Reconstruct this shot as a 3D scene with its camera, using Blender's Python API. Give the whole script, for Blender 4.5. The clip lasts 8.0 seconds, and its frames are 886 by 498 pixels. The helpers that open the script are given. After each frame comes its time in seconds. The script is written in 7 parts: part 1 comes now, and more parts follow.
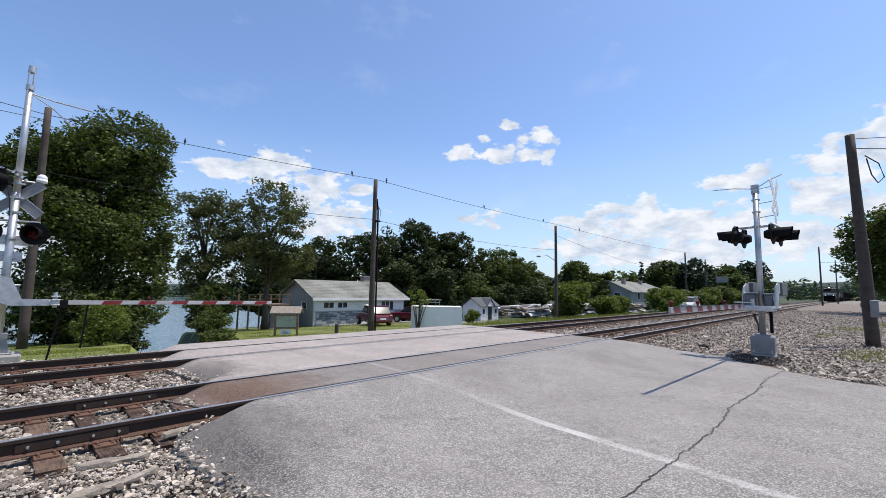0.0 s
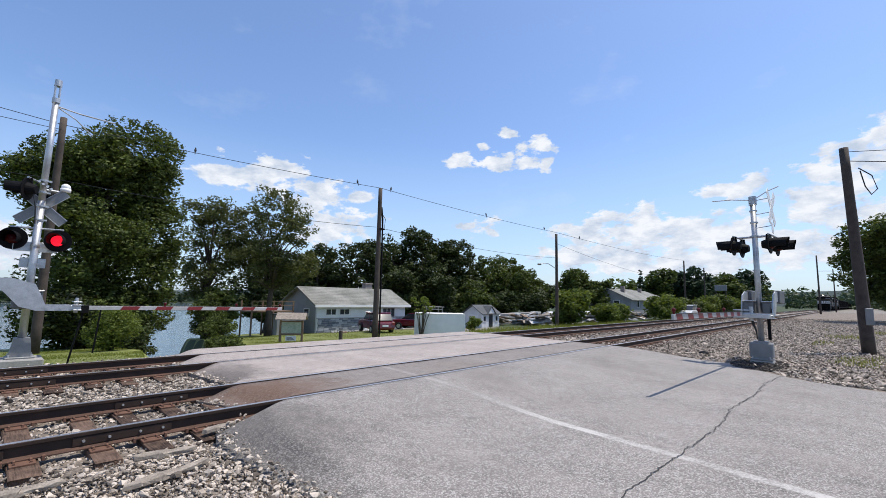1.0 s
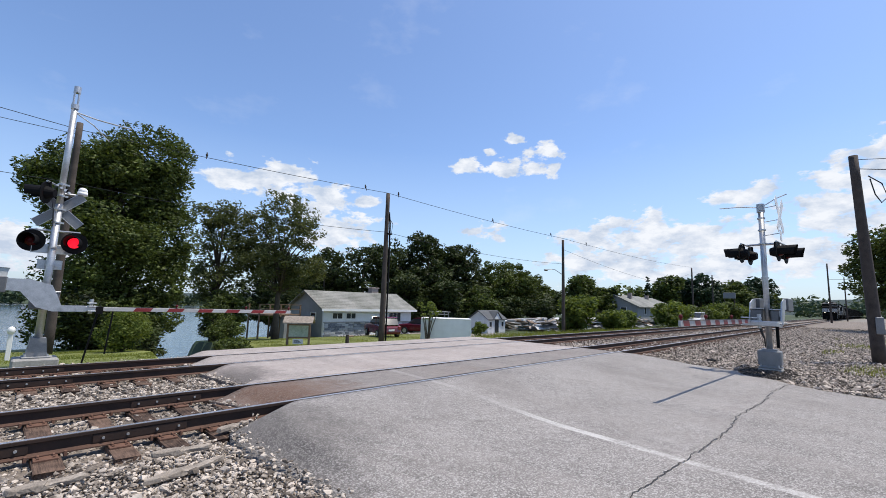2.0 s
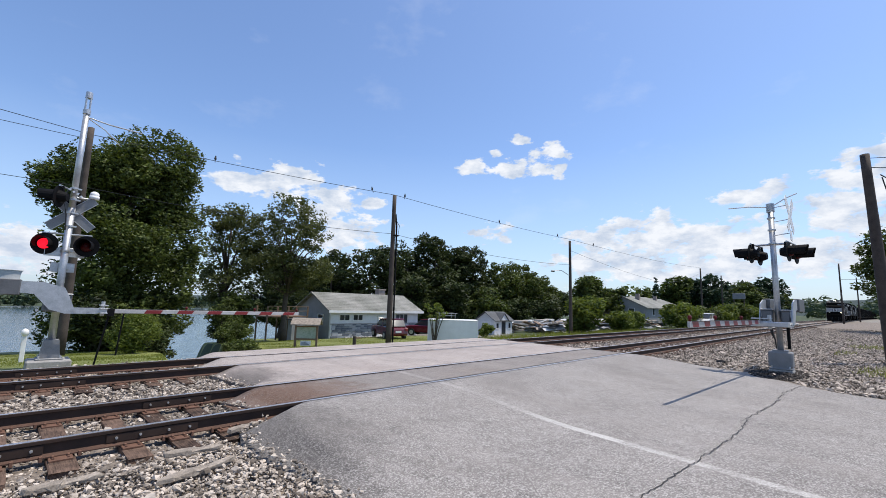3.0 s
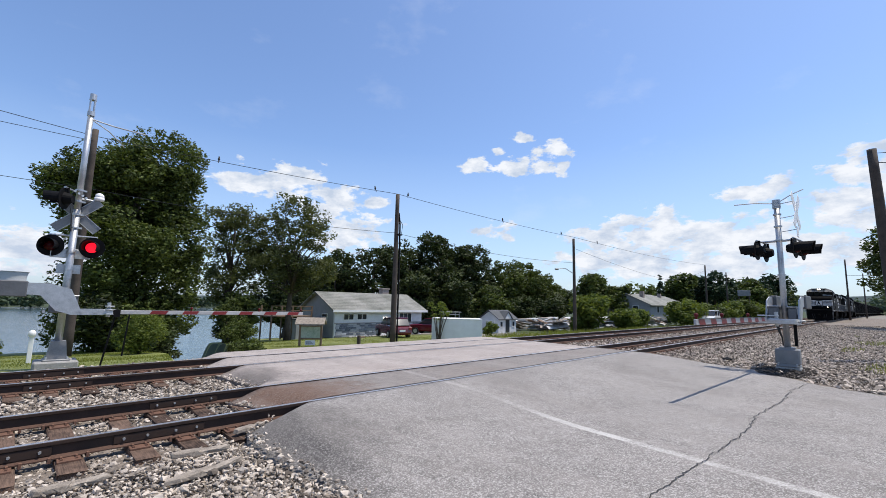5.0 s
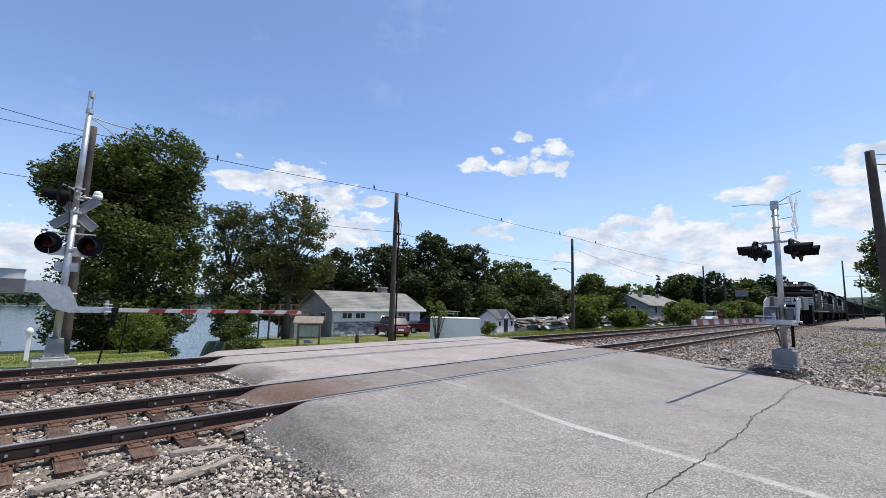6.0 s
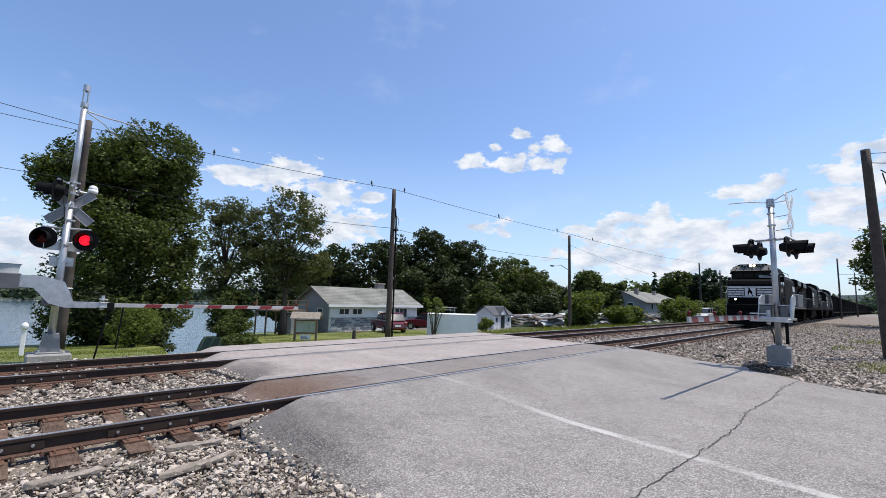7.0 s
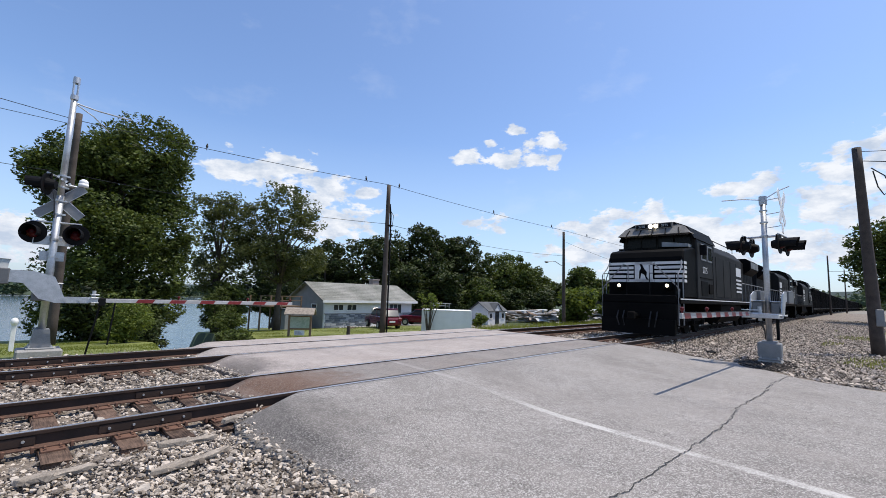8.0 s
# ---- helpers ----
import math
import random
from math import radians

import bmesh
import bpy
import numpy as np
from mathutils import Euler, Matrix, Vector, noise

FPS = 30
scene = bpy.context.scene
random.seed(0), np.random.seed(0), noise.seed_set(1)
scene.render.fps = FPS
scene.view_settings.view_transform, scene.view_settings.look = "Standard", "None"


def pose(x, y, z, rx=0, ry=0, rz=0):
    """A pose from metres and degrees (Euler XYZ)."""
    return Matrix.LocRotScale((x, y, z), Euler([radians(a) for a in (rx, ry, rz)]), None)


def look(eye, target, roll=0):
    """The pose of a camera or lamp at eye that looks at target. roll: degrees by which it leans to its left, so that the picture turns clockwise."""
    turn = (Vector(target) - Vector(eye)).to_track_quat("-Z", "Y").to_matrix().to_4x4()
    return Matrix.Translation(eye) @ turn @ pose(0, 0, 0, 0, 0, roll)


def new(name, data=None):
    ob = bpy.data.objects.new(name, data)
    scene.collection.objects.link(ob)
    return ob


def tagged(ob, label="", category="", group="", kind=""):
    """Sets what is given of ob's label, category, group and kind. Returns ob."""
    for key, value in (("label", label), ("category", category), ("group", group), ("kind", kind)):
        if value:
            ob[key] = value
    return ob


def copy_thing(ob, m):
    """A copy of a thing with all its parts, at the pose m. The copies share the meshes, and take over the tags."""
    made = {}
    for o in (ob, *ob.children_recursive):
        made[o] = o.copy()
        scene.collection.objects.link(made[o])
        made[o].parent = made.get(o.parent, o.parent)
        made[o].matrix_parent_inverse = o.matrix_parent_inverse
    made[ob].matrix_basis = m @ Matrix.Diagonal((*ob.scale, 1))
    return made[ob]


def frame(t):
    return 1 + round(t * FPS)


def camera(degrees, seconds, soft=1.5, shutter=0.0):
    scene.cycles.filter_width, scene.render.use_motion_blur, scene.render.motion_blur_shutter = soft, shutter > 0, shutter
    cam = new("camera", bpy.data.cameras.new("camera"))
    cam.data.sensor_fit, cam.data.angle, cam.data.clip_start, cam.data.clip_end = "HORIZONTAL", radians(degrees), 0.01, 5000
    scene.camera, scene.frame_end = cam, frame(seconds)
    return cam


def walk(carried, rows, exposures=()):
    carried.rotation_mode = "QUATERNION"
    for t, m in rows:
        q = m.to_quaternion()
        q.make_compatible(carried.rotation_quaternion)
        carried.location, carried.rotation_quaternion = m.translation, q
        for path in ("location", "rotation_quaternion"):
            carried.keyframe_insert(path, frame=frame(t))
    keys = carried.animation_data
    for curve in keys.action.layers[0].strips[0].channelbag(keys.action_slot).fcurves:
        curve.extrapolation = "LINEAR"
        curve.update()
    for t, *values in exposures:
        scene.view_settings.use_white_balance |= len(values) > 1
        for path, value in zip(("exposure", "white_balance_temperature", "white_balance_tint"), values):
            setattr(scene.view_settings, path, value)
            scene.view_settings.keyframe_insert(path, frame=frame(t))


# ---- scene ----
cam = camera(92.4, 8.0, soft=0.55)
PATH = [
    (0, (-2.221, -5.909, 1.498), (-0.778, -4.537, 1.694), 1.0),
    (0.5, (-2.423, -5.929, 1.486), (-0.979, -4.563, 1.7), 1.3),
    (1, (-2.693, -5.973, 1.481), (-1.25, -4.608, 1.711), 1.2),
    (1.5, (-2.782, -6.01, 1.471), (-1.348, -4.638, 1.715), 1.5),
    (3, (-2.829, -6.017, 1.465), (-1.429, -4.612, 1.724), 1.6),
    (3.5, (-2.837, -6.006, 1.468), (-1.443, -4.595, 1.725), 1.4),
    (4, (-2.832, -5.994, 1.466), (-1.441, -4.58, 1.721), 1.3),
    (4.5, (-2.83, -5.99, 1.468), (-1.441, -4.574, 1.721), 1.2),
    (6, (-2.84, -5.995, 1.479), (-1.445, -4.583, 1.728), 1.5),
    (6.5, (-2.842, -6.0, 1.476), (-1.443, -4.592, 1.719), 1.6),
    (7, (-2.837, -6.003, 1.479), (-1.432, -4.599, 1.711), 1.7),
    (7.5, (-2.835, -5.997, 1.479), (-1.421, -4.6, 1.7), 1.9),
    (8, (-2.83, -5.994, 1.477), (-1.406, -4.607, 1.691), 1.8),
]
walk(cam, [(t, look(eye, goal, roll)) for t, eye, goal, roll in PATH])

# ---- world, sun, exposure ----
SUN = Vector((0.31, -0.23, 1.0)).normalized()
world = bpy.data.worlds.new("sky")
scene.world = world
world.use_nodes = True
EXPOSURE = 0.0
scene.view_settings.exposure = EXPOSURE


class Nodes:
    """Short hand for node trees."""

    def __init__(self, tree):
        self.tree = tree
        tree.nodes.clear()

    def add(self, kind, settings=(), **sockets):
        n = self.tree.nodes.new(kind)
        for key, value in settings:
            if key == "operation":
                n.operation = value
            elif key == "blend_type":
                n.blend_type = value
            elif key == "data_type":
                n.data_type = value
            elif key == "feature":
                n.feature = value
            elif key == "noise_dimensions":
                n.noise_dimensions = value
        for key, value in sockets.items():
            s = n.inputs[int(key[1:])] if key[0] == "i" and key[1:].isdigit() else n.inputs[key.replace("_", " ")]
            if isinstance(value, bpy.types.NodeSocket):
                self.tree.links.new(value, s)
            else:
                s.default_value = value
        return n

    def math(self, op, a, b=0.0, c=0.0):
        return self.add("ShaderNodeMath", (("operation", op),), i0=a, i1=b, i2=c).outputs[0]

    def noise(self, vec, scale, detail=4.0, rough=0.55):
        return self.add("ShaderNodeTexNoise", Vector=vec, Scale=scale, Detail=detail, Roughness=rough).outputs[0]

    def ramp(self, fac, stops):
        n = self.tree.nodes.new("ShaderNodeValToRGB")
        self.tree.links.new(fac, n.inputs[0])
        e = n.color_ramp.elements
        while len(e) < len(stops):
            e.new(0.5)
        for el, (p, c) in zip(e, stops):
            el.position, el.color = p, (*c, 1) if len(c) == 3 else c
        return n.outputs[0]

    def mix(self, fac, a, b, blend="MIX"):
        n = self.tree.nodes.new("ShaderNodeMix")
        n.data_type, n.blend_type = "RGBA", blend
        for s, v in zip((n.inputs[0], n.inputs[6], n.inputs[7]), (fac, a, b)):
            if isinstance(v, bpy.types.NodeSocket):
                self.tree.links.new(v, s)
            else:
                s.default_value = v if not isinstance(v, tuple) or len(v) == 4 else (*v, 1)
        return n.outputs[2]


def build_sky():
    g = Nodes(world.node_tree)
    sky = g.tree.nodes.new("ShaderNodeTexSky")
    sky.sky_type, sky.sun_disc = "NISHITA", False
    sky.sun_elevation = math.asin(SUN.z)
    sky.sun_rotation = math.atan2(SUN.x, SUN.y)
    sky.altitude, sky.air_density, sky.dust_density, sky.ozone_density = 100, 1.0, 1.0, 2.0
    direction = g.add("ShaderNodeTexCoord").outputs[0]
    sep = g.add("ShaderNodeSeparateXYZ", Vector=direction)
    x, y, z = sep.outputs
    azimuth = g.math("MULTIPLY", g.math("ARCTAN2", y, x), 180 / math.pi)
    level = g.math("SQRT", g.math("ADD", g.math("MULTIPLY", x, x), g.math("MULTIPLY", y, y)))
    rise = g.math("MULTIPLY", g.math("ARCTAN2", z, level), 180 / math.pi)
    # cumulus banks: azimuth, elevation, half width, half height, in degrees
    shape = None
    for a, e, w, h in CLOUDS:
        u = g.math("DIVIDE", g.math("SUBTRACT", azimuth, a), w)
        v = g.math("DIVIDE", g.math("SUBTRACT", rise, e), h)
        r = g.math("SQRT", g.math("ADD", g.math("MULTIPLY", u, u), g.math("MULTIPLY", v, v)))
        s = g.math("SUBTRACT", 1.0, r)
        shape = s if shape is None else g.math("MAXIMUM", shape, s)
    coord = g.add("ShaderNodeCombineXYZ", X=g.math("MULTIPLY", azimuth, 0.06), Y=g.math("MULTIPLY", rise, 0.11), Z=0.0).outputs[0]
    big = g.noise(coord, 5.4, 8.0, 0.60)
    body = g.math("ADD", shape, g.math("MULTIPLY", g.math("SUBTRACT", big, 0.50), 3.8))
    density = g.ramp(body, ((0.04, (0, 0, 0)), (0.38, (1, 1, 1))))
    # thin haze of scattered cloud all over, thicker near the horizon
    veil = g.noise(coord, 1.1, 6.0, 0.6)
    veil = g.ramp(veil, ((0.58, (0, 0, 0)), (0.85, (0.22, 0.22, 0.22))))
    low = g.ramp(g.math("DIVIDE", rise, 40.0), ((0.0, (0.55, 0.55, 0.55)), (0.5, (0.0, 0.0, 0.0))))
    shade = g.noise(g.add("ShaderNodeVectorMath", (("operation", "ADD"),), i0=coord, i1=(0.02, 0.05, 0)).outputs[0], 5.0, 5.0, 0.6)
    white = g.ramp(shade, ((0.35, CLOUD_LOW), (0.62, CLOUD_TOP)))
    colour = g.mix(1.0, sky.outputs[0], SKY_TINT, "MULTIPLY")
    colour = g.mix(low, colour, HAZE)
    colour = g.mix(veil, colour, CLOUD_TOP)
    colour = g.mix(density, colour, white)
    back = g.add("ShaderNodeBackground", Color=colour, Strength=SKY_STRENGTH)
    out = g.tree.nodes.new("ShaderNodeOutputWorld")
    g.tree.links.new(back.outputs[0], out.inputs[0])


SKY_STRENGTH = 0.15
SKY_TINT = (1.08, 1.17, 1.33)
HAZE = (3.9, 4.9, 6.2)
CLOUD_LOW = (3.7, 4.3, 5.3)
CLOUD_TOP = (6.1, 6.3, 6.7)
CLOUDS = [
    (41.0, 18.6, 2.5, 1.2), (36.1, 18.2, 3.0, 1.1), (32.3, 18.0, 2.2, 1.2), (30.9, 20.1, 2.6, 1.1), (29.5, 17.5, 1.1, 1.0), (34.5, 21.6, 2.1, 0.7),
    (38.2, 20.3, 1.1, 0.6), (66.0, 14.9, 5.8, 2.3), (70.8, 14.0, 4.5, 1.7), (60.2, 13.7, 4.5, 1.6), (55.4, 13.0, 2.8, 1.0), (58.7, 9.2, 5.0, 3.1),
    (61.6, 11.4, 3.8, 1.7), (38.7, 9.6, 2.8, 1.2), (37.1, 9.0, 1.2, 0.7), (18.7, 9.0, 4.2, 3.1), (24.1, 8.6, 4.5, 2.3), (13.3, 7.9, 5.5, 2.6),
    (21.1, 5.6, 10.0, 2.6), (9.5, 7.5, 5.8, 2.9), (13.3, 4.7, 10.0, 2.4), (3.7, 6.1, 6.2, 2.4), (8.5, 12.7, 3.2, 1.1), (6.4, 13.2, 2.4, 1.1),
    (-1.2, 13.7, 4.2, 2.3), (1.7, 10.9, 4.5, 1.6), (-7.0, 15.0, 6.2, 3.6), (-0.0, 9.2, 4.2, 1.4), (-6.0, 8.4, 6.2, 2.4), (90.6, 4.3, 7.5, 2.6),
    (110, 7, 9, 3), (135, 12, 12, 4), (165, 16, 12, 4), (200, 14, 15, 4), (240, 12, 14, 5), (285, 20, 12, 4),
    (-40, 22, 10, 4),
]
build_sky()

sun = new("sun", bpy.data.lights.new("sun", "SUN"))
sun.data.energy, sun.data.angle, sun.data.color = 4.8, radians(0.53), (1.0, 0.925, 0.815)
sun.matrix_world = look(SUN * 100, (0, 0, 0))

# ---- materials ----


def material(name, dark, light, rough=0.7, scale=6.0, fine=60.0, bump=0.15, depth=0.01, metal=0.0, mottle=0.5, per_object=0.0, island=0.0, spec=0.5, coat=0.0):
    """Two colours mixed by a coarse and a fine noise, with a fine relief."""
    m = bpy.data.materials.new(name)
    m.use_nodes = True
    g = Nodes(m.node_tree)
    vec = g.add("ShaderNodeTexCoord").outputs[3]
    coarse = g.noise(vec, scale, 5.0)
    grain = g.noise(vec, fine, 3.0, 0.6)
    f = g.math("ADD", g.math("MULTIPLY", coarse, mottle), g.math("MULTIPLY", grain, 1 - mottle))
    if per_object:
        rnd = g.add("ShaderNodeObjectInfo").outputs[5]
        f = g.math("ADD", f, g.math("MULTIPLY", g.math("SUBTRACT", rnd, 0.5), per_object))
    if island:
        rnd = g.add("ShaderNodeNewGeometry").outputs[8]
        f = g.math("ADD", f, g.math("MULTIPLY", g.math("SUBTRACT", rnd, 0.5), island))
    colour = g.ramp(f, ((0.30, dark), (0.70, light)))
    relief = g.add("ShaderNodeBump", Strength=bump, Distance=depth, Height=f)
    r = g.math("ADD", rough, g.math("MULTIPLY", g.math("SUBTRACT", grain, 0.5), 0.25))
    p = g.add("ShaderNodeBsdfPrincipled", Base_Color=colour, Roughness=r, Metallic=metal, Normal=relief.outputs[0], Specular_IOR_Level=spec, Coat_Weight=coat)
    g.tree.links.new(p.outputs[0], g.tree.nodes.new("ShaderNodeOutputMaterial").inputs[0])
    return m


def leaf_material(name, dark, light, glow=0.27):
    m = bpy.data.materials.new(name)
    m.use_nodes = True
    g = Nodes(m.node_tree)
    vec = g.add("ShaderNodeTexCoord").outputs[3]
    rnd = g.add("ShaderNodeNewGeometry").outputs[8]
    f = g.math("ADD", g.math("MULTIPLY", g.noise(vec, 0.5, 3.0), 0.6), g.math("MULTIPLY", rnd, 0.4))
    colour = g.ramp(f, ((0.25, dark), (0.75, light)))
    a = g.add("ShaderNodeBsdfPrincipled", Base_Color=colour, Roughness=0.55, Specular_IOR_Level=0.22)
    b = g.add("ShaderNodeBsdfTranslucent", Color=g.mix(0.6, colour, (light[0] * 1.3, light[1] * 1.3, light[2] * 0.6)))
    mixed = g.add("ShaderNodeMixShader", i0=glow, i1=a.outputs[0], i2=b.outputs[0])
    g.tree.links.new(mixed.outputs[0], g.tree.nodes.new("ShaderNodeOutputMaterial").inputs[0])
    return m


def asphalt_material(name, dark, light, stone, stain, stones=90.0, amount=0.55, patch=None, line=None):
    """Worn asphalt: aggregate cells, large worn patches, brown stains."""
    m = bpy.data.materials.new(name)
    m.use_nodes = True
    g = Nodes(m.node_tree)
    vec = g.add("ShaderNodeTexCoord").outputs[3]
    cells = g.add("ShaderNodeTexVoronoi", Vector=vec, Scale=stones)
    tone = g.add("ShaderNodeSeparateColor", Color=cells.outputs[1]).outputs[0]
    worn = g.noise(vec, 0.9, 8.0, 0.72)
    fine = g.noise(vec, 25.0, 4.0, 0.7)
    f = g.math("ADD", g.math("MULTIPLY", worn, 0.65), g.math("MULTIPLY", fine, 0.35))
    colour = g.ramp(f, ((0.32, dark), (0.66, light)))
    if patch:
        (px, py, rx, ry), tone2 = patch
        sep = g.add("ShaderNodeSeparateXYZ", Vector=vec)
        u = g.math("DIVIDE", g.math("SUBTRACT", sep.outputs[0], px), rx)
        v = g.math("DIVIDE", g.math("SUBTRACT", sep.outputs[1], py), ry)
        d = g.math("SQRT", g.math("ADD", g.math("MULTIPLY", u, u), g.math("MULTIPLY", v, v)))
        d = g.math("ADD", d, g.math("MULTIPLY", g.math("SUBTRACT", g.noise(vec, 2.6, 9.0, 0.78), 0.5), 1.9))
        worn_away = g.ramp(d, ((0.30, (0.85, 0.85, 0.85)), (1.15, (0, 0, 0))))
        colour = g.mix(worn_away, colour, tone2)
    colour = g.mix(g.math("MULTIPLY", g.ramp(tone, ((0.45, (0, 0, 0)), (0.95, (1, 1, 1)))), amount), colour, stone)
    if patch:
        colour = g.mix(g.math("MULTIPLY", worn_away, 0.55), colour, tone2)
    pits = g.math("ADD", g.math("MULTIPLY", g.noise(vec, 55.0, 3.0, 0.7), 0.7), g.math("MULTIPLY", g.noise(vec, 7.0, 3.0, 0.6), 0.3))
    colour = g.mix(g.ramp(pits, ((0.34, (0.85, 0.85, 0.85)), (0.47, (0, 0, 0)))), colour, (dark[0] * 0.35, dark[1] * 0.35, dark[2] * 0.35))
    colour = g.mix(g.ramp(g.noise(vec, 0.35, 4.0, 0.7), ((0.50, (0, 0, 0)), (0.70, (0.55, 0.55, 0.55)))), colour, stain)
    # long pale tyre tracks along the lane
    lane = g.add("ShaderNodeMapping", Vector=vec, Scale=(1.1, 0.10, 1.0), Rotation=(0, 0, 0.2))
    colour = g.mix(g.ramp(g.noise(lane.outputs[0], 1.3, 5.0, 0.6), ((0.45, (0, 0, 0)), (0.75, (0.35, 0.35, 0.35)))), colour, (light[0] * 1.25, light[1] * 1.24, light[2] * 1.22))
    if line:
        # worn painted line, x = a + b * y
        a, b, paint = line
        sep = g.add("ShaderNodeSeparateXYZ", Vector=vec)
        off = g.math("ABSOLUTE", g.math("SUBTRACT", g.math("SUBTRACT", sep.outputs[0], g.math("MULTIPLY", sep.outputs[1], b)), a))
        band = g.ramp(off, ((0.055, (1, 1, 1)), (0.085, (0, 0, 0))))
        wear = g.math("ADD", g.noise(vec, 1.1, 4.0, 0.6), g.math("MULTIPLY", g.noise(vec, 40.0, 4.0, 0.75), 0.8))
        wear = g.ramp(wear, ((0.70, (0.05, 0.05, 0.05)), (1.0, (0.75, 0.75, 0.75))))
        crest = g.math("SUBTRACT", 1.0, g.math("MULTIPLY", g.ramp(g.math("ADD", g.math("MULTIPLY", sep.outputs[1], 0.5), 1.7), ((0.30, (0, 0, 0)), (0.75, (1, 1, 1)))), 0.72))
        colour = g.mix(g.math("MULTIPLY", g.math("MULTIPLY", band, wear), crest), colour, paint)
    height = g.math("ADD", g.math("MULTIPLY", cells.outputs[0], -0.7), fine)
    relief = g.add("ShaderNodeBump", Strength=0.75, Distance=0.008, Height=height)
    p = g.add("ShaderNodeBsdfPrincipled", Base_Color=colour, Roughness=0.85, Normal=relief.outputs[0], Specular_IOR_Level=0.35)
    g.tree.links.new(p.outputs[0], g.tree.nodes.new("ShaderNodeOutputMaterial").inputs[0])
    return m


def grain_material(name, dark, light):
    """Weathered timber, its grain along y, checked and stained."""
    m = bpy.data.materials.new(name)
    m.use_nodes = True
    g = Nodes(m.node_tree)
    vec = g.add("ShaderNodeTexCoord").outputs[3]
    rnd = g.add("ShaderNodeObjectInfo").outputs[5]
    shift = g.add("ShaderNodeCombineXYZ", X=g.math("MULTIPLY", rnd, 37.0), Y=g.math("MULTIPLY", rnd, 11.0), Z=0.0).outputs[0]
    moved = g.add("ShaderNodeVectorMath", (("operation", "ADD"),), i0=vec, i1=shift).outputs[0]
    lengthwise = g.add("ShaderNodeMapping", Vector=moved, Scale=(55.0, 3.5, 55.0)).outputs[0]
    fibre = g.noise(lengthwise, 1.0, 5.0, 0.7)
    stain = g.noise(moved, 6.0, 4.0, 0.6)
    f = g.math("ADD", g.math("MULTIPLY", fibre, 0.6), g.math("MULTIPLY", stain, 0.4))
    f = g.math("ADD", f, g.math("MULTIPLY", g.math("SUBTRACT", rnd, 0.5), 0.12))
    colour = g.ramp(f, ((0.36, dark), (0.64, light)))
    relief = g.add("ShaderNodeBump", Strength=0.9, Distance=0.012, Height=fibre)
    p = g.add("ShaderNodeBsdfPrincipled", Base_Color=colour, Roughness=0.92, Normal=relief.outputs[0], Specular_IOR_Level=0.2)
    g.tree.links.new(p.outputs[0], g.tree.nodes.new("ShaderNodeOutputMaterial").inputs[0])
    return m


def glow_material(name, colour, strength):
    m = bpy.data.materials.new(name)
    m.use_nodes = True
    g = Nodes(m.node_tree)
    p = g.add("ShaderNodeBsdfPrincipled", Base_Color=(*colour, 1), Roughness=0.4, Specular_IOR_Level=0.25, Emission_Color=(*colour, 1), Emission_Strength=strength)
    g.tree.links.new(p.outputs[0], g.tree.nodes.new("ShaderNodeOutputMaterial").inputs[0])
    return m


def glass_material(name, tint=(0.03, 0.035, 0.04)):
    m = bpy.data.materials.new(name)
    m.use_nodes = True
    g = Nodes(m.node_tree)
    p = g.add("ShaderNodeBsdfPrincipled", Base_Color=(*tint, 1), Roughness=0.06, Specular_IOR_Level=0.6)
    g.tree.links.new(p.outputs[0], g.tree.nodes.new("ShaderNodeOutputMaterial").inputs[0])
    return m


def water_material():
    m = bpy.data.materials.new("lake_water")
    m.use_nodes = True
    g = Nodes(m.node_tree)
    vec = g.add("ShaderNodeTexCoord").outputs[3]
    h = g.math("ADD", g.noise(vec, 0.9, 5.0), g.noise(vec, 0.12, 4.0))
    relief = g.add("ShaderNodeBump", Strength=0.45, Distance=0.25, Height=h)
    p = g.add("ShaderNodeBsdfPrincipled", Base_Color=(0.05, 0.08, 0.10, 1), Roughness=0.10, Normal=relief.outputs[0], IOR=1.33)
    g.tree.links.new(p.outputs[0], g.tree.nodes.new("ShaderNodeOutputMaterial").inputs[0])
    return m


LINE = (3.10, 0.115, (0.55, 0.53, 0.505))
M_ROAD = asphalt_material("worn_asphalt", (0.118, 0.107, 0.099), (0.240, 0.221, 0.205), (0.52, 0.495, 0.465), (0.165, 0.148, 0.134), 85.0, 0.7, ((-0.45, -1.2, 1.15, 1.9), (0.050, 0.046, 0.043)), LINE)
M_PANEL = asphalt_material("crossing_asphalt", (0.205, 0.178, 0.163), (0.385, 0.340, 0.313), (0.52, 0.47, 0.44), (0.27, 0.222, 0.195), 80.0, 0.45, ((0.5, 2.9, 0.9, 1.4), (0.085, 0.075, 0.068)))
M_RUSTY = asphalt_material("rust_stained_asphalt", (0.125, 0.110, 0.101), (0.235, 0.213, 0.197), (0.40, 0.365, 0.335), (0.19, 0.148, 0.120), 80.0, 0.45, ((0.30, 0.75, 1.7, 1.4), (0.115, 0.062, 0.038)), LINE)
M_BALLAST = material("ballast_bed", (0.045, 0.036, 0.028), (0.30, 0.248, 0.200), 0.9, 1.1, 16.0, 0.9, 0.05, mottle=0.35)
M_STONE_B = material("brown_crushed_stone", (0.085, 0.070, 0.056), (0.50, 0.428, 0.360), 0.9, 3.0, 60.0, 0.3, 0.006, island=0.8, mottle=0.6)
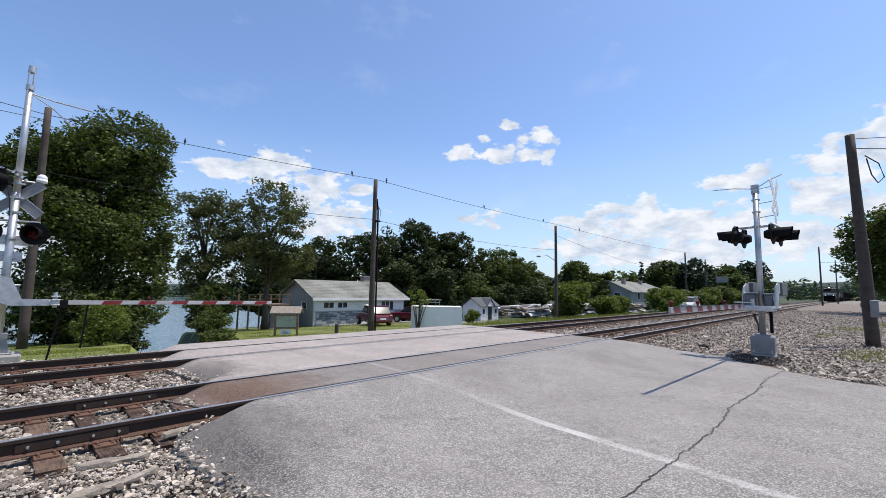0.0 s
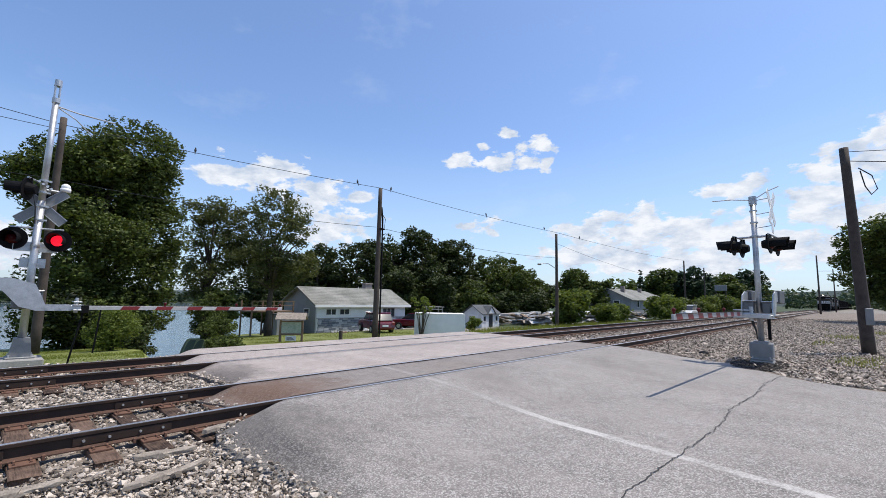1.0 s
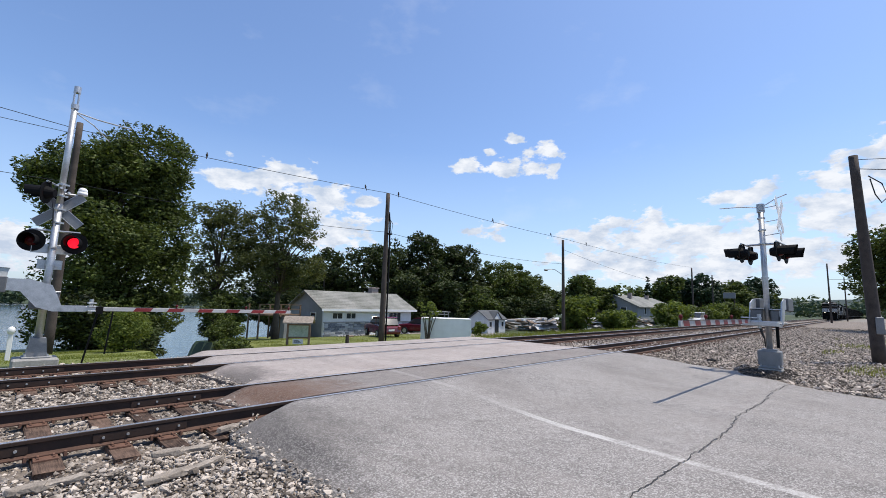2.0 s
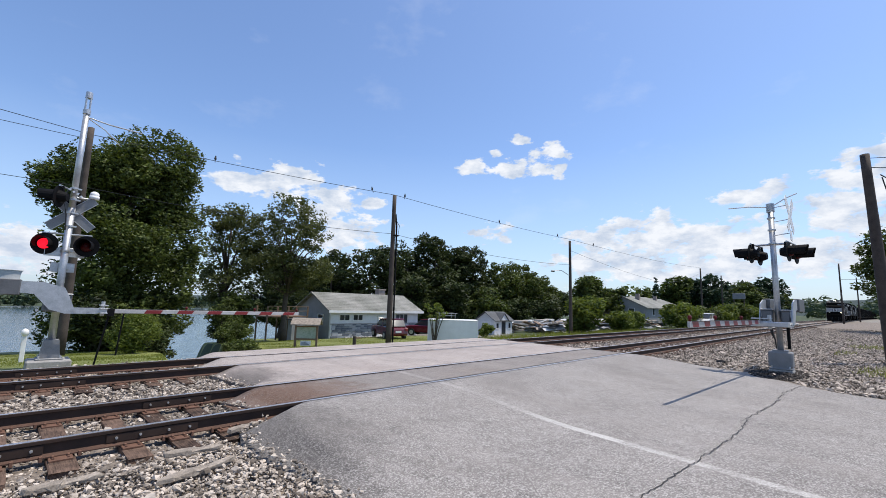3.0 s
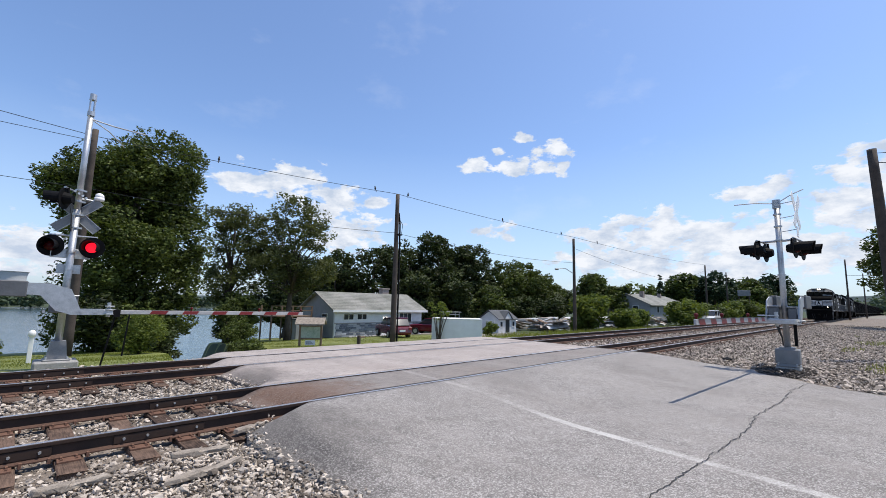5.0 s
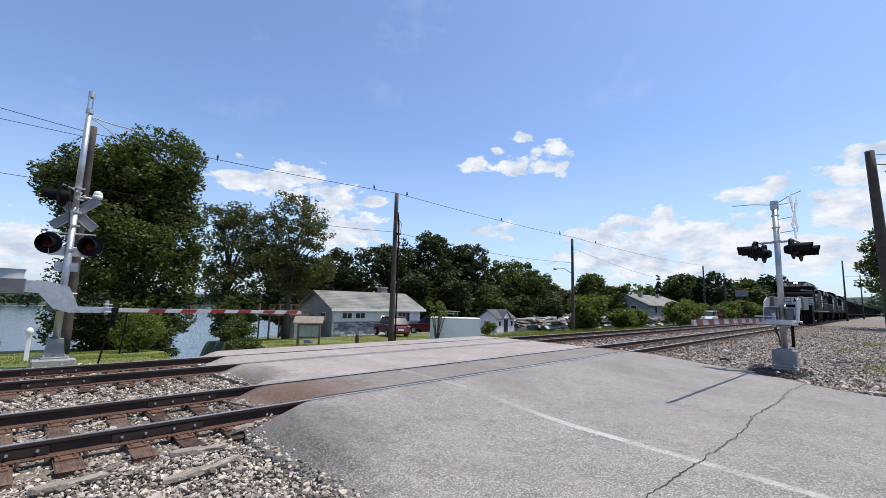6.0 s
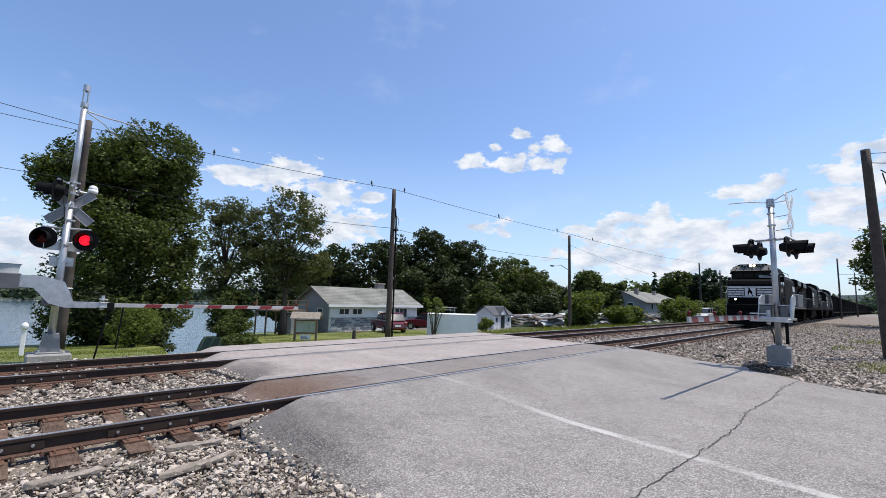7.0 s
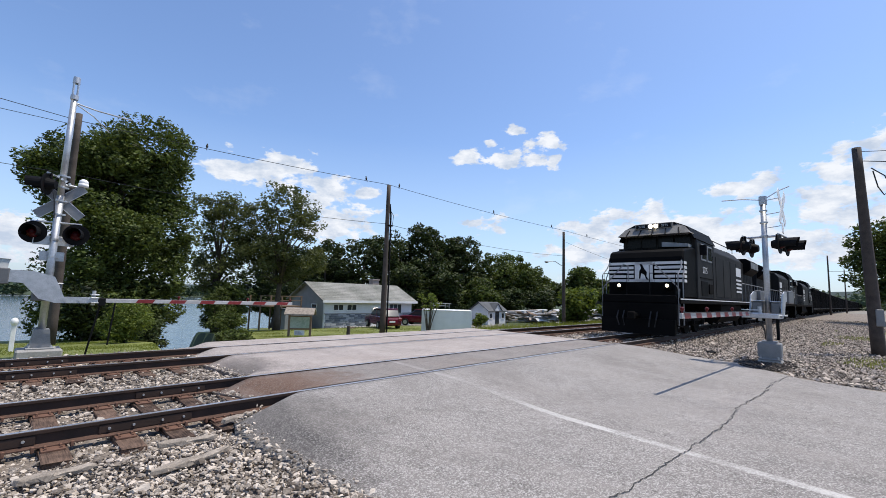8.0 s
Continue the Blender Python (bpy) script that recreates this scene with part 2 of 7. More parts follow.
M_STONE = material("crushed_stone", (0.115, 0.093, 0.073), (0.54, 0.468, 0.392), 0.85, 3.0, 60.0, 0.4, 0.006, island=0.55, mottle=0.6)
M_GRASS = material("mown_grass", (0.075, 0.098, 0.018), (0.20, 0.215, 0.05), 0.8, 0.6, 30.0, 0.6, 0.03)
M_DIRT = material("gravel_and_soil", (0.10, 0.088, 0.07), (0.30, 0.275, 0.24), 0.95, 0.8, 14.0, 0.6, 0.03)
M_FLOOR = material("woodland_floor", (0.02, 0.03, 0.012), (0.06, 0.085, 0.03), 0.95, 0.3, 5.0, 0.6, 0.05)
M_RAIL = material("rusted_rail_steel", (0.018, 0.012, 0.010), (0.060, 0.034, 0.024), 0.75, 4.0, 80.0, 0.2, 0.003, metal=0.3)
M_SHINE = material("polished_rail_head", (0.55, 0.54, 0.53), (0.78, 0.77, 0.76), 0.38, 3.0, 60.0, 0.05, 0.001, metal=0.9)
M_FOOT = material("rusted_rail_foot", (0.040, 0.021, 0.015), (0.125, 0.066, 0.044), 0.85, 4.0, 60.0, 0.3, 0.004, metal=0.1)
M_DARKSTONE = material("dark_cinders", (0.018, 0.015, 0.013), (0.085, 0.072, 0.062), 0.95, 4.0, 60.0, 0.4, 0.006, island=0.5)
M_PLATE = material("rusted_plate", (0.085, 0.042, 0.028), (0.20, 0.105, 0.068), 0.8, 6.0, 70.0, 0.3, 0.004, metal=0.2)
M_TIE = grain_material("weathered_tie_wood", (0.022, 0.015, 0.012), (0.170, 0.112, 0.082))
M_GREYWOOD = material("grey_split_wood", (0.10, 0.080, 0.062), (0.40, 0.345, 0.285), 0.9, 8.0, 70.0, 0.5, 0.008)
M_POLE = material("weathered_pole_wood", (0.026, 0.020, 0.017), (0.095, 0.074, 0.060), 0.9, 4.0, 40.0, 0.4, 0.01)
M_GALV = material("galvanised_steel", (0.34, 0.35, 0.36), (0.60, 0.61, 0.62), 0.46, 7.0, 50.0, 0.10, 0.002, metal=0.75)
M_GREYPAINT = material("grey_painted_metal", (0.15, 0.155, 0.16), (0.265, 0.27, 0.275), 0.5, 4.0, 50.0, 0.06, 0.002, metal=0.2)
M_BLACK = material("black_painted_metal", (0.004, 0.004, 0.0045), (0.011, 0.011, 0.012), 0.65, 4.0, 50.0, 0.06, 0.002, spec=0.08)
M_WHITE = material("white_paint", (0.62, 0.62, 0.61), (0.82, 0.82, 0.81), 0.55, 2.0, 40.0, 0.06, 0.002)
M_REDBAND = material("red_reflective_tape", (0.13, 0.008, 0.010), (0.23, 0.015, 0.017), 0.4, 5.0, 50.0, 0.03, 0.001)
M_LENS = material("dark_red_lens", (0.034, 0.0015, 0.003), (0.065, 0.003, 0.005), 0.35, 30.0, 90.0, 0.2, 0.002, spec=0.15)
M_LIT = glow_material("lit_red_lens", (1.0, 0.012, 0.035), 1.1)
M_SMALLRED = glow_material("arm_lamp_red", (0.09, 0.005, 0.005), 0.03)
M_HEAD = glow_material("lit_headlight", (1.0, 0.86, 0.62), 9.0)
# front black lowered to hold its shade, side black lifted for grazing sun
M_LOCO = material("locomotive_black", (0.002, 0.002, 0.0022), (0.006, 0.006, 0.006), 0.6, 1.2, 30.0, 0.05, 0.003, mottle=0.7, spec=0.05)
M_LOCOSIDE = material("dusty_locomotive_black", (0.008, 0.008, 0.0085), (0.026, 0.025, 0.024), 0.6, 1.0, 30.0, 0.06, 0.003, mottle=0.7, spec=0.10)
M_UNDER = material("greasy_underframe", (0.003, 0.003, 0.003), (0.012, 0.011, 0.010), 0.85, 3.0, 30.0, 0.2, 0.006, spec=0.05)
M_STRIPE = material("white_locomotive_stripe", (0.52, 0.52, 0.52), (0.74, 0.74, 0.73), 0.5, 2.0, 30.0, 0.03, 0.001)
M_CAR = material("dark_hopper_paint", (0.006, 0.006, 0.0065), (0.026, 0.024, 0.022), 0.7, 0.9, 20.0, 0.1, 0.005, per_object=0.3, spec=0.08)
M_COAL = material("coal_load", (0.006, 0.006, 0.007), (0.03, 0.03, 0.03), 0.6, 3.0, 20.0, 0.8, 0.05)
M_GLASS = glass_material("dark_glass")
M_CABGLASS = material("black_cab_glass", (0.002, 0.002, 0.002), (0.004, 0.004, 0.005), 0.25, 1.0, 20.0, 0.0, 0.001, spec=0.12)
M_SIDING = material("white_siding", (0.55, 0.56, 0.57), (0.72, 0.73, 0.74), 0.65, 1.5, 30.0, 0.1, 0.004)
M_GREYSIDING = material("grey_siding", (0.20, 0.21, 0.215), (0.29, 0.30, 0.305), 0.7, 1.5, 30.0, 0.1, 0.004)
M_VENEER = material("grey_blue_stone", (0.10, 0.115, 0.15), (0.38, 0.40, 0.44), 0.85, 3.0, 25.0, 0.4, 0.01, per_object=0.5)
M_ROOF = material("weathered_shingles", (0.060, 0.066, 0.050), (0.31, 0.305, 0.280), 0.9, 0.55, 9.0, 0.4, 0.01)
M_DARKROOF = material("dark_shingles", (0.045, 0.05, 0.055), (0.12, 0.125, 0.13), 0.9, 1.2, 18.0, 0.4, 0.01)
M_BRICK = material("chimney_brick", (0.16, 0.13, 0.12), (0.36, 0.31, 0.28), 0.9, 3.0, 20.0, 0.5, 0.01)
M_CARRED = material("dark_red_car_paint", (0.085, 0.002, 0.010), (0.135, 0.004, 0.017), 0.25, 1.0, 40.0, 0.02, 0.001, coat=0.6)
M_CARWHITE = material("white_car_paint", (0.6, 0.6, 0.6), (0.75, 0.75, 0.75), 0.25, 1.0, 40.0, 0.02, 0.001, coat=0.6)
M_TYRE = material("tyre_rubber", (0.012, 0.012, 0.012), (0.03, 0.03, 0.03), 0.85, 8.0, 60.0, 0.2, 0.003)
M_BOARD = material("brown_post_wood", (0.10, 0.065, 0.04), (0.24, 0.165, 0.11), 0.8, 5.0, 50.0, 0.3, 0.005)
M_MAPPAPER = material("green_map_panel", (0.16, 0.24, 0.17), (0.42, 0.48, 0.40), 0.5, 4.0, 12.0, 0.02, 0.001)
M_TARP = material("white_boat_cover", (0.30, 0.31, 0.31), (0.66, 0.66, 0.65), 0.6, 1.5, 20.0, 0.2, 0.01)
M_BOATGREY = material("aluminium_boat_hull", (0.22, 0.24, 0.25), (0.45, 0.47, 0.48), 0.5, 2.0, 20.0, 0.1, 0.004, metal=0.4)
M_CONCRETE = material("weathered_concrete", (0.20, 0.19, 0.175), (0.37, 0.36, 0.34), 0.9, 2.0, 30.0, 0.3, 0.005)
M_WIRE = material("black_cable", (0.010, 0.010, 0.011), (0.022, 0.022, 0.024), 0.6, 5.0, 50.0, 0.02, 0.001)
M_BIRD = material("dark_bird_feathers", (0.015, 0.014, 0.014), (0.05, 0.047, 0.045), 0.7, 20.0, 90.0, 0.1, 0.002)
M_BARK = material("tree_bark", (0.030, 0.024, 0.018), (0.10, 0.080, 0.060), 0.95, 3.0, 25.0, 0.6, 0.02)
# leaf tones spread wide so the colour adds to sunlit clumps and crown shadows
M_LEAF = leaf_material("broad_leaves", (0.007, 0.014, 0.003), (0.115, 0.150, 0.032), 0.20)
# leaf colour darkened to hold the shade inside the wood and under the maple
M_LEAF_SHADE = leaf_material("deep_wood_leaves", (0.005, 0.010, 0.003), (0.062, 0.084, 0.020), 0.14)
M_LEAF_B = leaf_material("bright_leaves", (0.030, 0.054, 0.009), (0.165, 0.205, 0.040), 0.36)
M_LEAF_C = leaf_material("fine_grey_leaves", (0.020, 0.032, 0.010), (0.130, 0.145, 0.052), 0.3)
M_NEEDLE = leaf_material("dark_needles", (0.012, 0.028, 0.014), (0.035, 0.062, 0.028), 0.15)
M_BLADE = leaf_material("grass_blades", (0.085, 0.115, 0.018), (0.24, 0.255, 0.055), 0.4)
# far leaf tones flattened and blued to hold the distance haze
M_FARWOOD = leaf_material("far_shore_leaves", (0.035, 0.060, 0.035), (0.075, 0.105, 0.055), 0.2)
M_DUSTY = material("sooty_grey_paint", (0.075, 0.072, 0.066), (0.23, 0.22, 0.205), 0.7, 2.0, 20.0, 0.1, 0.003)
# arm white greyed in the colour for the shadow on its visible side
M_ARM = material("weathered_white_arm", (0.28, 0.28, 0.275), (0.48, 0.475, 0.465), 0.55, 3.0, 40.0, 0.06, 0.002)
M_DARKGREY = material("dark_grey_paint", (0.075, 0.078, 0.082), (0.14, 0.145, 0.15), 0.5, 3.0, 40.0, 0.06, 0.002)
M_CRACK = material("crack_filler", (0.015, 0.014, 0.013), (0.05, 0.046, 0.042), 0.9, 8.0, 60.0, 0.4, 0.005)
# hill colour mixed towards blue-grey, so the haze is part of it
M_HILL = material("distant_hill", (0.020, 0.034, 0.032), (0.042, 0.060, 0.056), 1.0, 0.02, 0.2, 0.0, 0.01)
M_TOWER = material("cooling_tower_concrete", (0.42, 0.42, 0.41), (0.55, 0.55, 0.54), 0.9, 0.03, 0.3, 0.0, 0.01)

# ---- helpers of form ----


def part(name, bm, mat, parent=None, label="", smooth=False):
    me = bpy.data.meshes.new(name)
    bm.normal_update()
    bm.to_mesh(me)
    bm.free()
    me.materials.append(mat)
    if smooth:
        for p in me.polygons:
            p.use_smooth = True
    ob = new(name, me)
    ob.parent = parent
    if label:
        tagged(ob, label)
    return ob


def sheet(name, verts, faces, mat, parent=None, smooth=False):
    me = bpy.data.meshes.new(name)
    if isinstance(verts, np.ndarray) and isinstance(faces, np.ndarray):
        k = faces.shape[1]
        me.vertices.add(len(verts))
        me.vertices.foreach_set("co", verts.astype(np.float32).ravel())
        me.loops.add(faces.size)
        me.loops.foreach_set("vertex_index", faces.astype(np.int32).ravel())
        me.polygons.add(len(faces))
        me.polygons.foreach_set("loop_start", np.arange(0, faces.size, k, dtype=np.int32))
        me.update(calc_edges=True)
        me.validate()
    else:
        me.from_pydata(verts, [], faces)
    me.materials.append(mat)
    me.polygons.foreach_set("use_smooth", np.full(len(me.polygons), smooth))
    ob = new(name, me)
    ob.parent = parent
    return ob


def base(name, x, y, z, turn=0.0, label="", category="", group=""):
    ob = new(name)
    ob.empty_display_size = 0.2
    ob.matrix_basis = pose(x, y, z, 0, 0, turn)
    return tagged(ob, label, category, group)


def box(bm, x0, x1, y0, y1, z0, z1, bevel=0.0, m=None):
    r = bmesh.ops.create_cube(bm, size=1.0)
    vs = r["verts"]
    for v in vs:
        v.co = Vector((x0 if v.co.x < 0 else x1, y0 if v.co.y < 0 else y1, z0 if v.co.z < 0 else z1))
    if bevel:
        es = list({e for v in vs for e in v.link_edges})
        r = bmesh.ops.bevel(bm, geom=es, offset=bevel, segments=1, affect="EDGES", profile=0.5)
        vs = list({v for f in r["faces"] for v in f.verts})
    if m is not None:
        bmesh.ops.transform(bm, matrix=m, verts=vs)
    return bm


def rod(bm, a, b, r0, r1=None, seg=10, caps=True):
    a, b = Vector(a), Vector(b)
    r1 = r0 if r1 is None else r1
    n = (b - a).length
    m = Matrix.Translation((a + b) / 2) @ (b - a).to_track_quat("Z", "Y").to_matrix().to_4x4()
    bmesh.ops.create_cone(bm, cap_ends=caps, segments=seg, radius1=r0, radius2=r1, depth=n, matrix=m)
    return bm


def tube(bm, pts, r, seg=6):
    """A bent rod through points."""
    pts = [Vector(p) for p in pts]
    rings = []
    for i, p in enumerate(pts):
        d = (pts[min(i + 1, len(pts) - 1)] - pts[max(i - 1, 0)]).normalized()
        q = d.to_track_quat("Z", "Y")
        rr = r[i] if isinstance(r, (list, tuple)) else r
        rings.append([bm.verts.new(p + q @ Vector((rr * math.cos(t), rr * math.sin(t), 0))) for t in (2 * math.pi * k / seg for k in range(seg))])
    for a, b in zip(rings, rings[1:]):
        for k in range(seg):
            bm.faces.new((a[k], a[(k + 1) % seg], b[(k + 1) % seg], b[k]))
    bm.faces.new(rings[0][::-1])
    bm.faces.new(rings[-1])
    return bm


def prism(bm, outline, a, b, axis="y", bevel=0.0):
    """An outline of pairs pushed from a to b along an axis. Pairs are (x, z) for y, (y, z) for x, (x, y) for z."""
    def at(p, d):
        return {"y": (p[0], d, p[1]), "x": (d, p[0], p[1]), "z": (p[0], p[1], d)}[axis]
    lo = [bm.verts.new(at(p, a)) for p in outline]
    hi = [bm.verts.new(at(p, b)) for p in outline]
    fs = [bm.faces.new(lo), bm.faces.new(hi[::-1])]
    n = len(outline)
    for k in range(n):
        fs.append(bm.faces.new((lo[k], hi[k], hi[(k + 1) % n], lo[(k + 1) % n])))
    bmesh.ops.recalc_face_normals(bm, faces=fs)
    if bevel:
        bmesh.ops.bevel(bm, geom=list({e for f in fs for e in f.edges}), offset=bevel, segments=1, affect="EDGES", profile=0.5)
    return bm


def ball(bm, c, rx, ry=None, rz=None, level=2, rough=0.0):
    r = bmesh.ops.create_icosphere(bm, subdivisions=level, radius=1.0)
    ry, rz = ry or rx, rz or rx
    for v in r["verts"]:
        k = 1 + rough * noise.noise(v.co * 2.3 + Vector(c))
        v.co = Vector((c[0] + v.co.x * rx * k, c[1] + v.co.y * ry * k, c[2] + v.co.z * rz * k))
    return bm


def BM():
    return bmesh.new()


def written(name, text, size, mat, parent, m):
    """Lettering with the built-in font, as a mesh part."""
    c = bpy.data.curves.new(name, "FONT")
    c.body, c.size, c.extrude = text, size, 0.002
    c.align_x, c.align_y = "CENTER", "CENTER"
    tmp = bpy.data.objects.new(name, c)
    me = bpy.data.meshes.new_from_object(tmp)
    bpy.data.objects.remove(tmp)
    me.materials.clear()
    me.materials.append(mat)
    ob = new(name, me)
    ob.parent, ob.matrix_basis = parent, m
    return ob


def smooth(a, b, v):
    t = np.clip((v - a) / (b - a), 0, 1)
    return t * t * (3 - 2 * t)


# ---- lie of the land ----
RAILS = (0.0, 1.505, 4.13, 5.635)
LAKE = -6.25


def bend(x):
    """The tracks curve away very gently up the line."""
    return -np.maximum(0.0, np.asarray(x, dtype=float) - 20.0) ** 2 / 18000.0


def shore(x):
    return np.interp(x, (-400, -60, -8, -3, 1.2, 2.6, 5.2, 7.2, 8.6, 12, 17, 30, 60, 120, 400), (60, 36, 30, 29, 27, 14.0, 14.5, 24, 33, 36, 43, 50, 58, 70, 120))


def road_left(y):
    return np.interp(y, (-60, -12, -4, -2.9, -2.0, -1.4, -0.9, -0.4, 0.0, 0.3, 1.4, 1.6, 2.4, 4.1, 6.5, 9, 14, 22), (-9.0, -1.6, -0.60, -0.72, -0.80, -0.86, -0.86, -0.68, -0.20, 0.1, -0.35, -0.3, 0.45, 0.30, 0.5, 1.3, 2.3, 2.6))


def road_right(y):
    return np.interp(y, (-60, -12, -6, -5.4, -4.9, -3.5, 0.3, 6.5, 9, 14, 22), (-2.0, 8.6, 9.9, 10.2, 10.5, 12.2, 12.75, 13.2, 12.6, 8.0, 6.6))


def road_height(x, y):
    z = np.where(y < 0, -0.155 * smooth(-0.3, -3.2, y), 0.0)
    z = np.where(y > 5.635, -0.012 - 0.14 * np.maximum(0, y - 6.9), z)
    edge = np.minimum(x - road_left(y), road_right(y) - x)
    drop = np.where(y > -0.5, 0.17, 0.05 + 0.10 * smooth(-3.0, -0.5, y))
    return z - drop * (1 - smooth(0.0, 0.65, edge)) - 0.004


def land(x, y):
    """Height of the ground."""
    x, y = np.asarray(x, dtype=float), np.asarray(y, dtype=float)
    u = y - bend(x)
    z = np.where(u < -2.0, -0.20 - 0.03 * smooth(-3, -12, u), -0.25)
    fall = 0.075 - 0.05 * smooth(35, 90, x)
    z = np.where(u > 7.0, -0.26 - fall * np.minimum(u - 7.0, 40) - 0.22 * smooth(4, 12, x) * smooth(7, 10, u) * smooth(26, 18, u), z)
    road = (x > road_left(y) - 0.7) & (x < road_right(y) + 0.7) & (y > 6.0) & (y < 22)
    z = np.where(road, np.minimum(z, road_height(x, y) - 0.16), z)
    far = smooth(310, 345, y)
    z = z - (8.0 + z) * smooth(0, 7, y - shore(x)) * (1 - far) * (y < 400)
    z = np.where(y > 345, -4.0, z)
    return z


def spot(x, y):
    return float(land(x, y))

# ---- ground, lake, distance ----


def spread(lo, hi, step, out, grow=1.25):
    a = list(np.arange(lo, hi + 1e-6, step))
    s, v = step, hi
    while v < out:
        s *= grow
        v += s
        a.append(v)
    s, v = step, lo
    while v > -out:
        s *= grow
        v -= s
        a.insert(0, v)
    return np.array(a)


def build_ground():
    xs, ys = spread(-14, 60, 0.6, 2600), spread(-12, 52, 0.6, 2600)
    gx, gy = np.meshgrid(xs, ys)
    gz = land(gx, gy)
    rough = np.array([noise.noise((a * 0.35, b * 0.35, 0.0)) for a, b in zip(gx.ravel(), gy.ravel())]).reshape(gx.shape)
    gz = gz + 0.05 * rough * ((gy > 9) | (gy < -7))
    v = np.stack([gx, gy, gz], -1).reshape(-1, 3)
    ny, nx = gx.shape
    i = (np.arange(ny - 1)[:, None] * nx + np.arange(nx - 1)[None, :]).ravel()
    f = np.stack([i, i + 1, i + nx + 1, i + nx], -1)
    ob = sheet("ground", v, f, M_DIRT, smooth=True)
    for m in (M_GRASS, M_FLOOR, M_BALLAST):
        ob.data.materials.append(m)
    c = v[f].mean(1)
    u = c[:, 1] - bend(c[:, 0])
    idx = np.zeros(len(f), dtype=np.int32)
    grass = (u > 7.6) & (c[:, 0] < 26)
    idx[grass] = 1
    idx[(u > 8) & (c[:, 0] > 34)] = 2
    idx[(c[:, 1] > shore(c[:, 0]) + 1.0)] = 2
    idx[(u > -14) & (u < 7.6) & (c[:, 0] < 160)] = 3
    idx[(u < -14)] = 0
    idx[(u < -25)] = 2
    ob.data.polygons.foreach_set("material_index", idx)
    tagged(ob, "gently falling ground of gravel, ballast and mown grass", "ground", kind="structure")
    # lake
    w = sheet("water", np.array([[-1500, 9, LAKE], [1500, 9, LAKE], [1500, 345, LAKE], [-1500, 345, LAKE]], dtype=float), np.array([[0, 1, 2, 3]]), water_material())
    tagged(w, "calm blue-grey lake reflecting the sky", "lake", kind="structure")


def leaves(rng, centres, radii, n, size, flat=0.5):
    """n leaf diamonds scattered in clumps: vertices and faces."""
    k = rng.integers(0, len(centres), n)
    d = rng.normal(size=(n, 3))
    d /= np.linalg.norm(d, axis=1, keepdims=True)
    r = rng.uniform(0.55, 1.0, (n, 1)) ** 0.6
    p = centres[k] + d * r * radii[k]
    a = rng.normal(size=(n, 3))
    a[:, 2] *= flat
    a /= np.linalg.norm(a, axis=1, keepdims=True)
    b = np.cross(a, d + 0.3 * rng.normal(size=(n, 3)))
    b /= np.linalg.norm(b, axis=1, keepdims=True) + 1e-9
    s = size * rng.uniform(0.6, 1.4, (n, 1))
    c = np.cross(a, b) * s * 0.18
    v = np.stack([p - a * s, p - b * s * 0.55 + c, p + a * s, p + b * s * 0.55 + c], 1).reshape(-1, 3)
    f = np.arange(n * 4).reshape(n, 4)
    return v, f


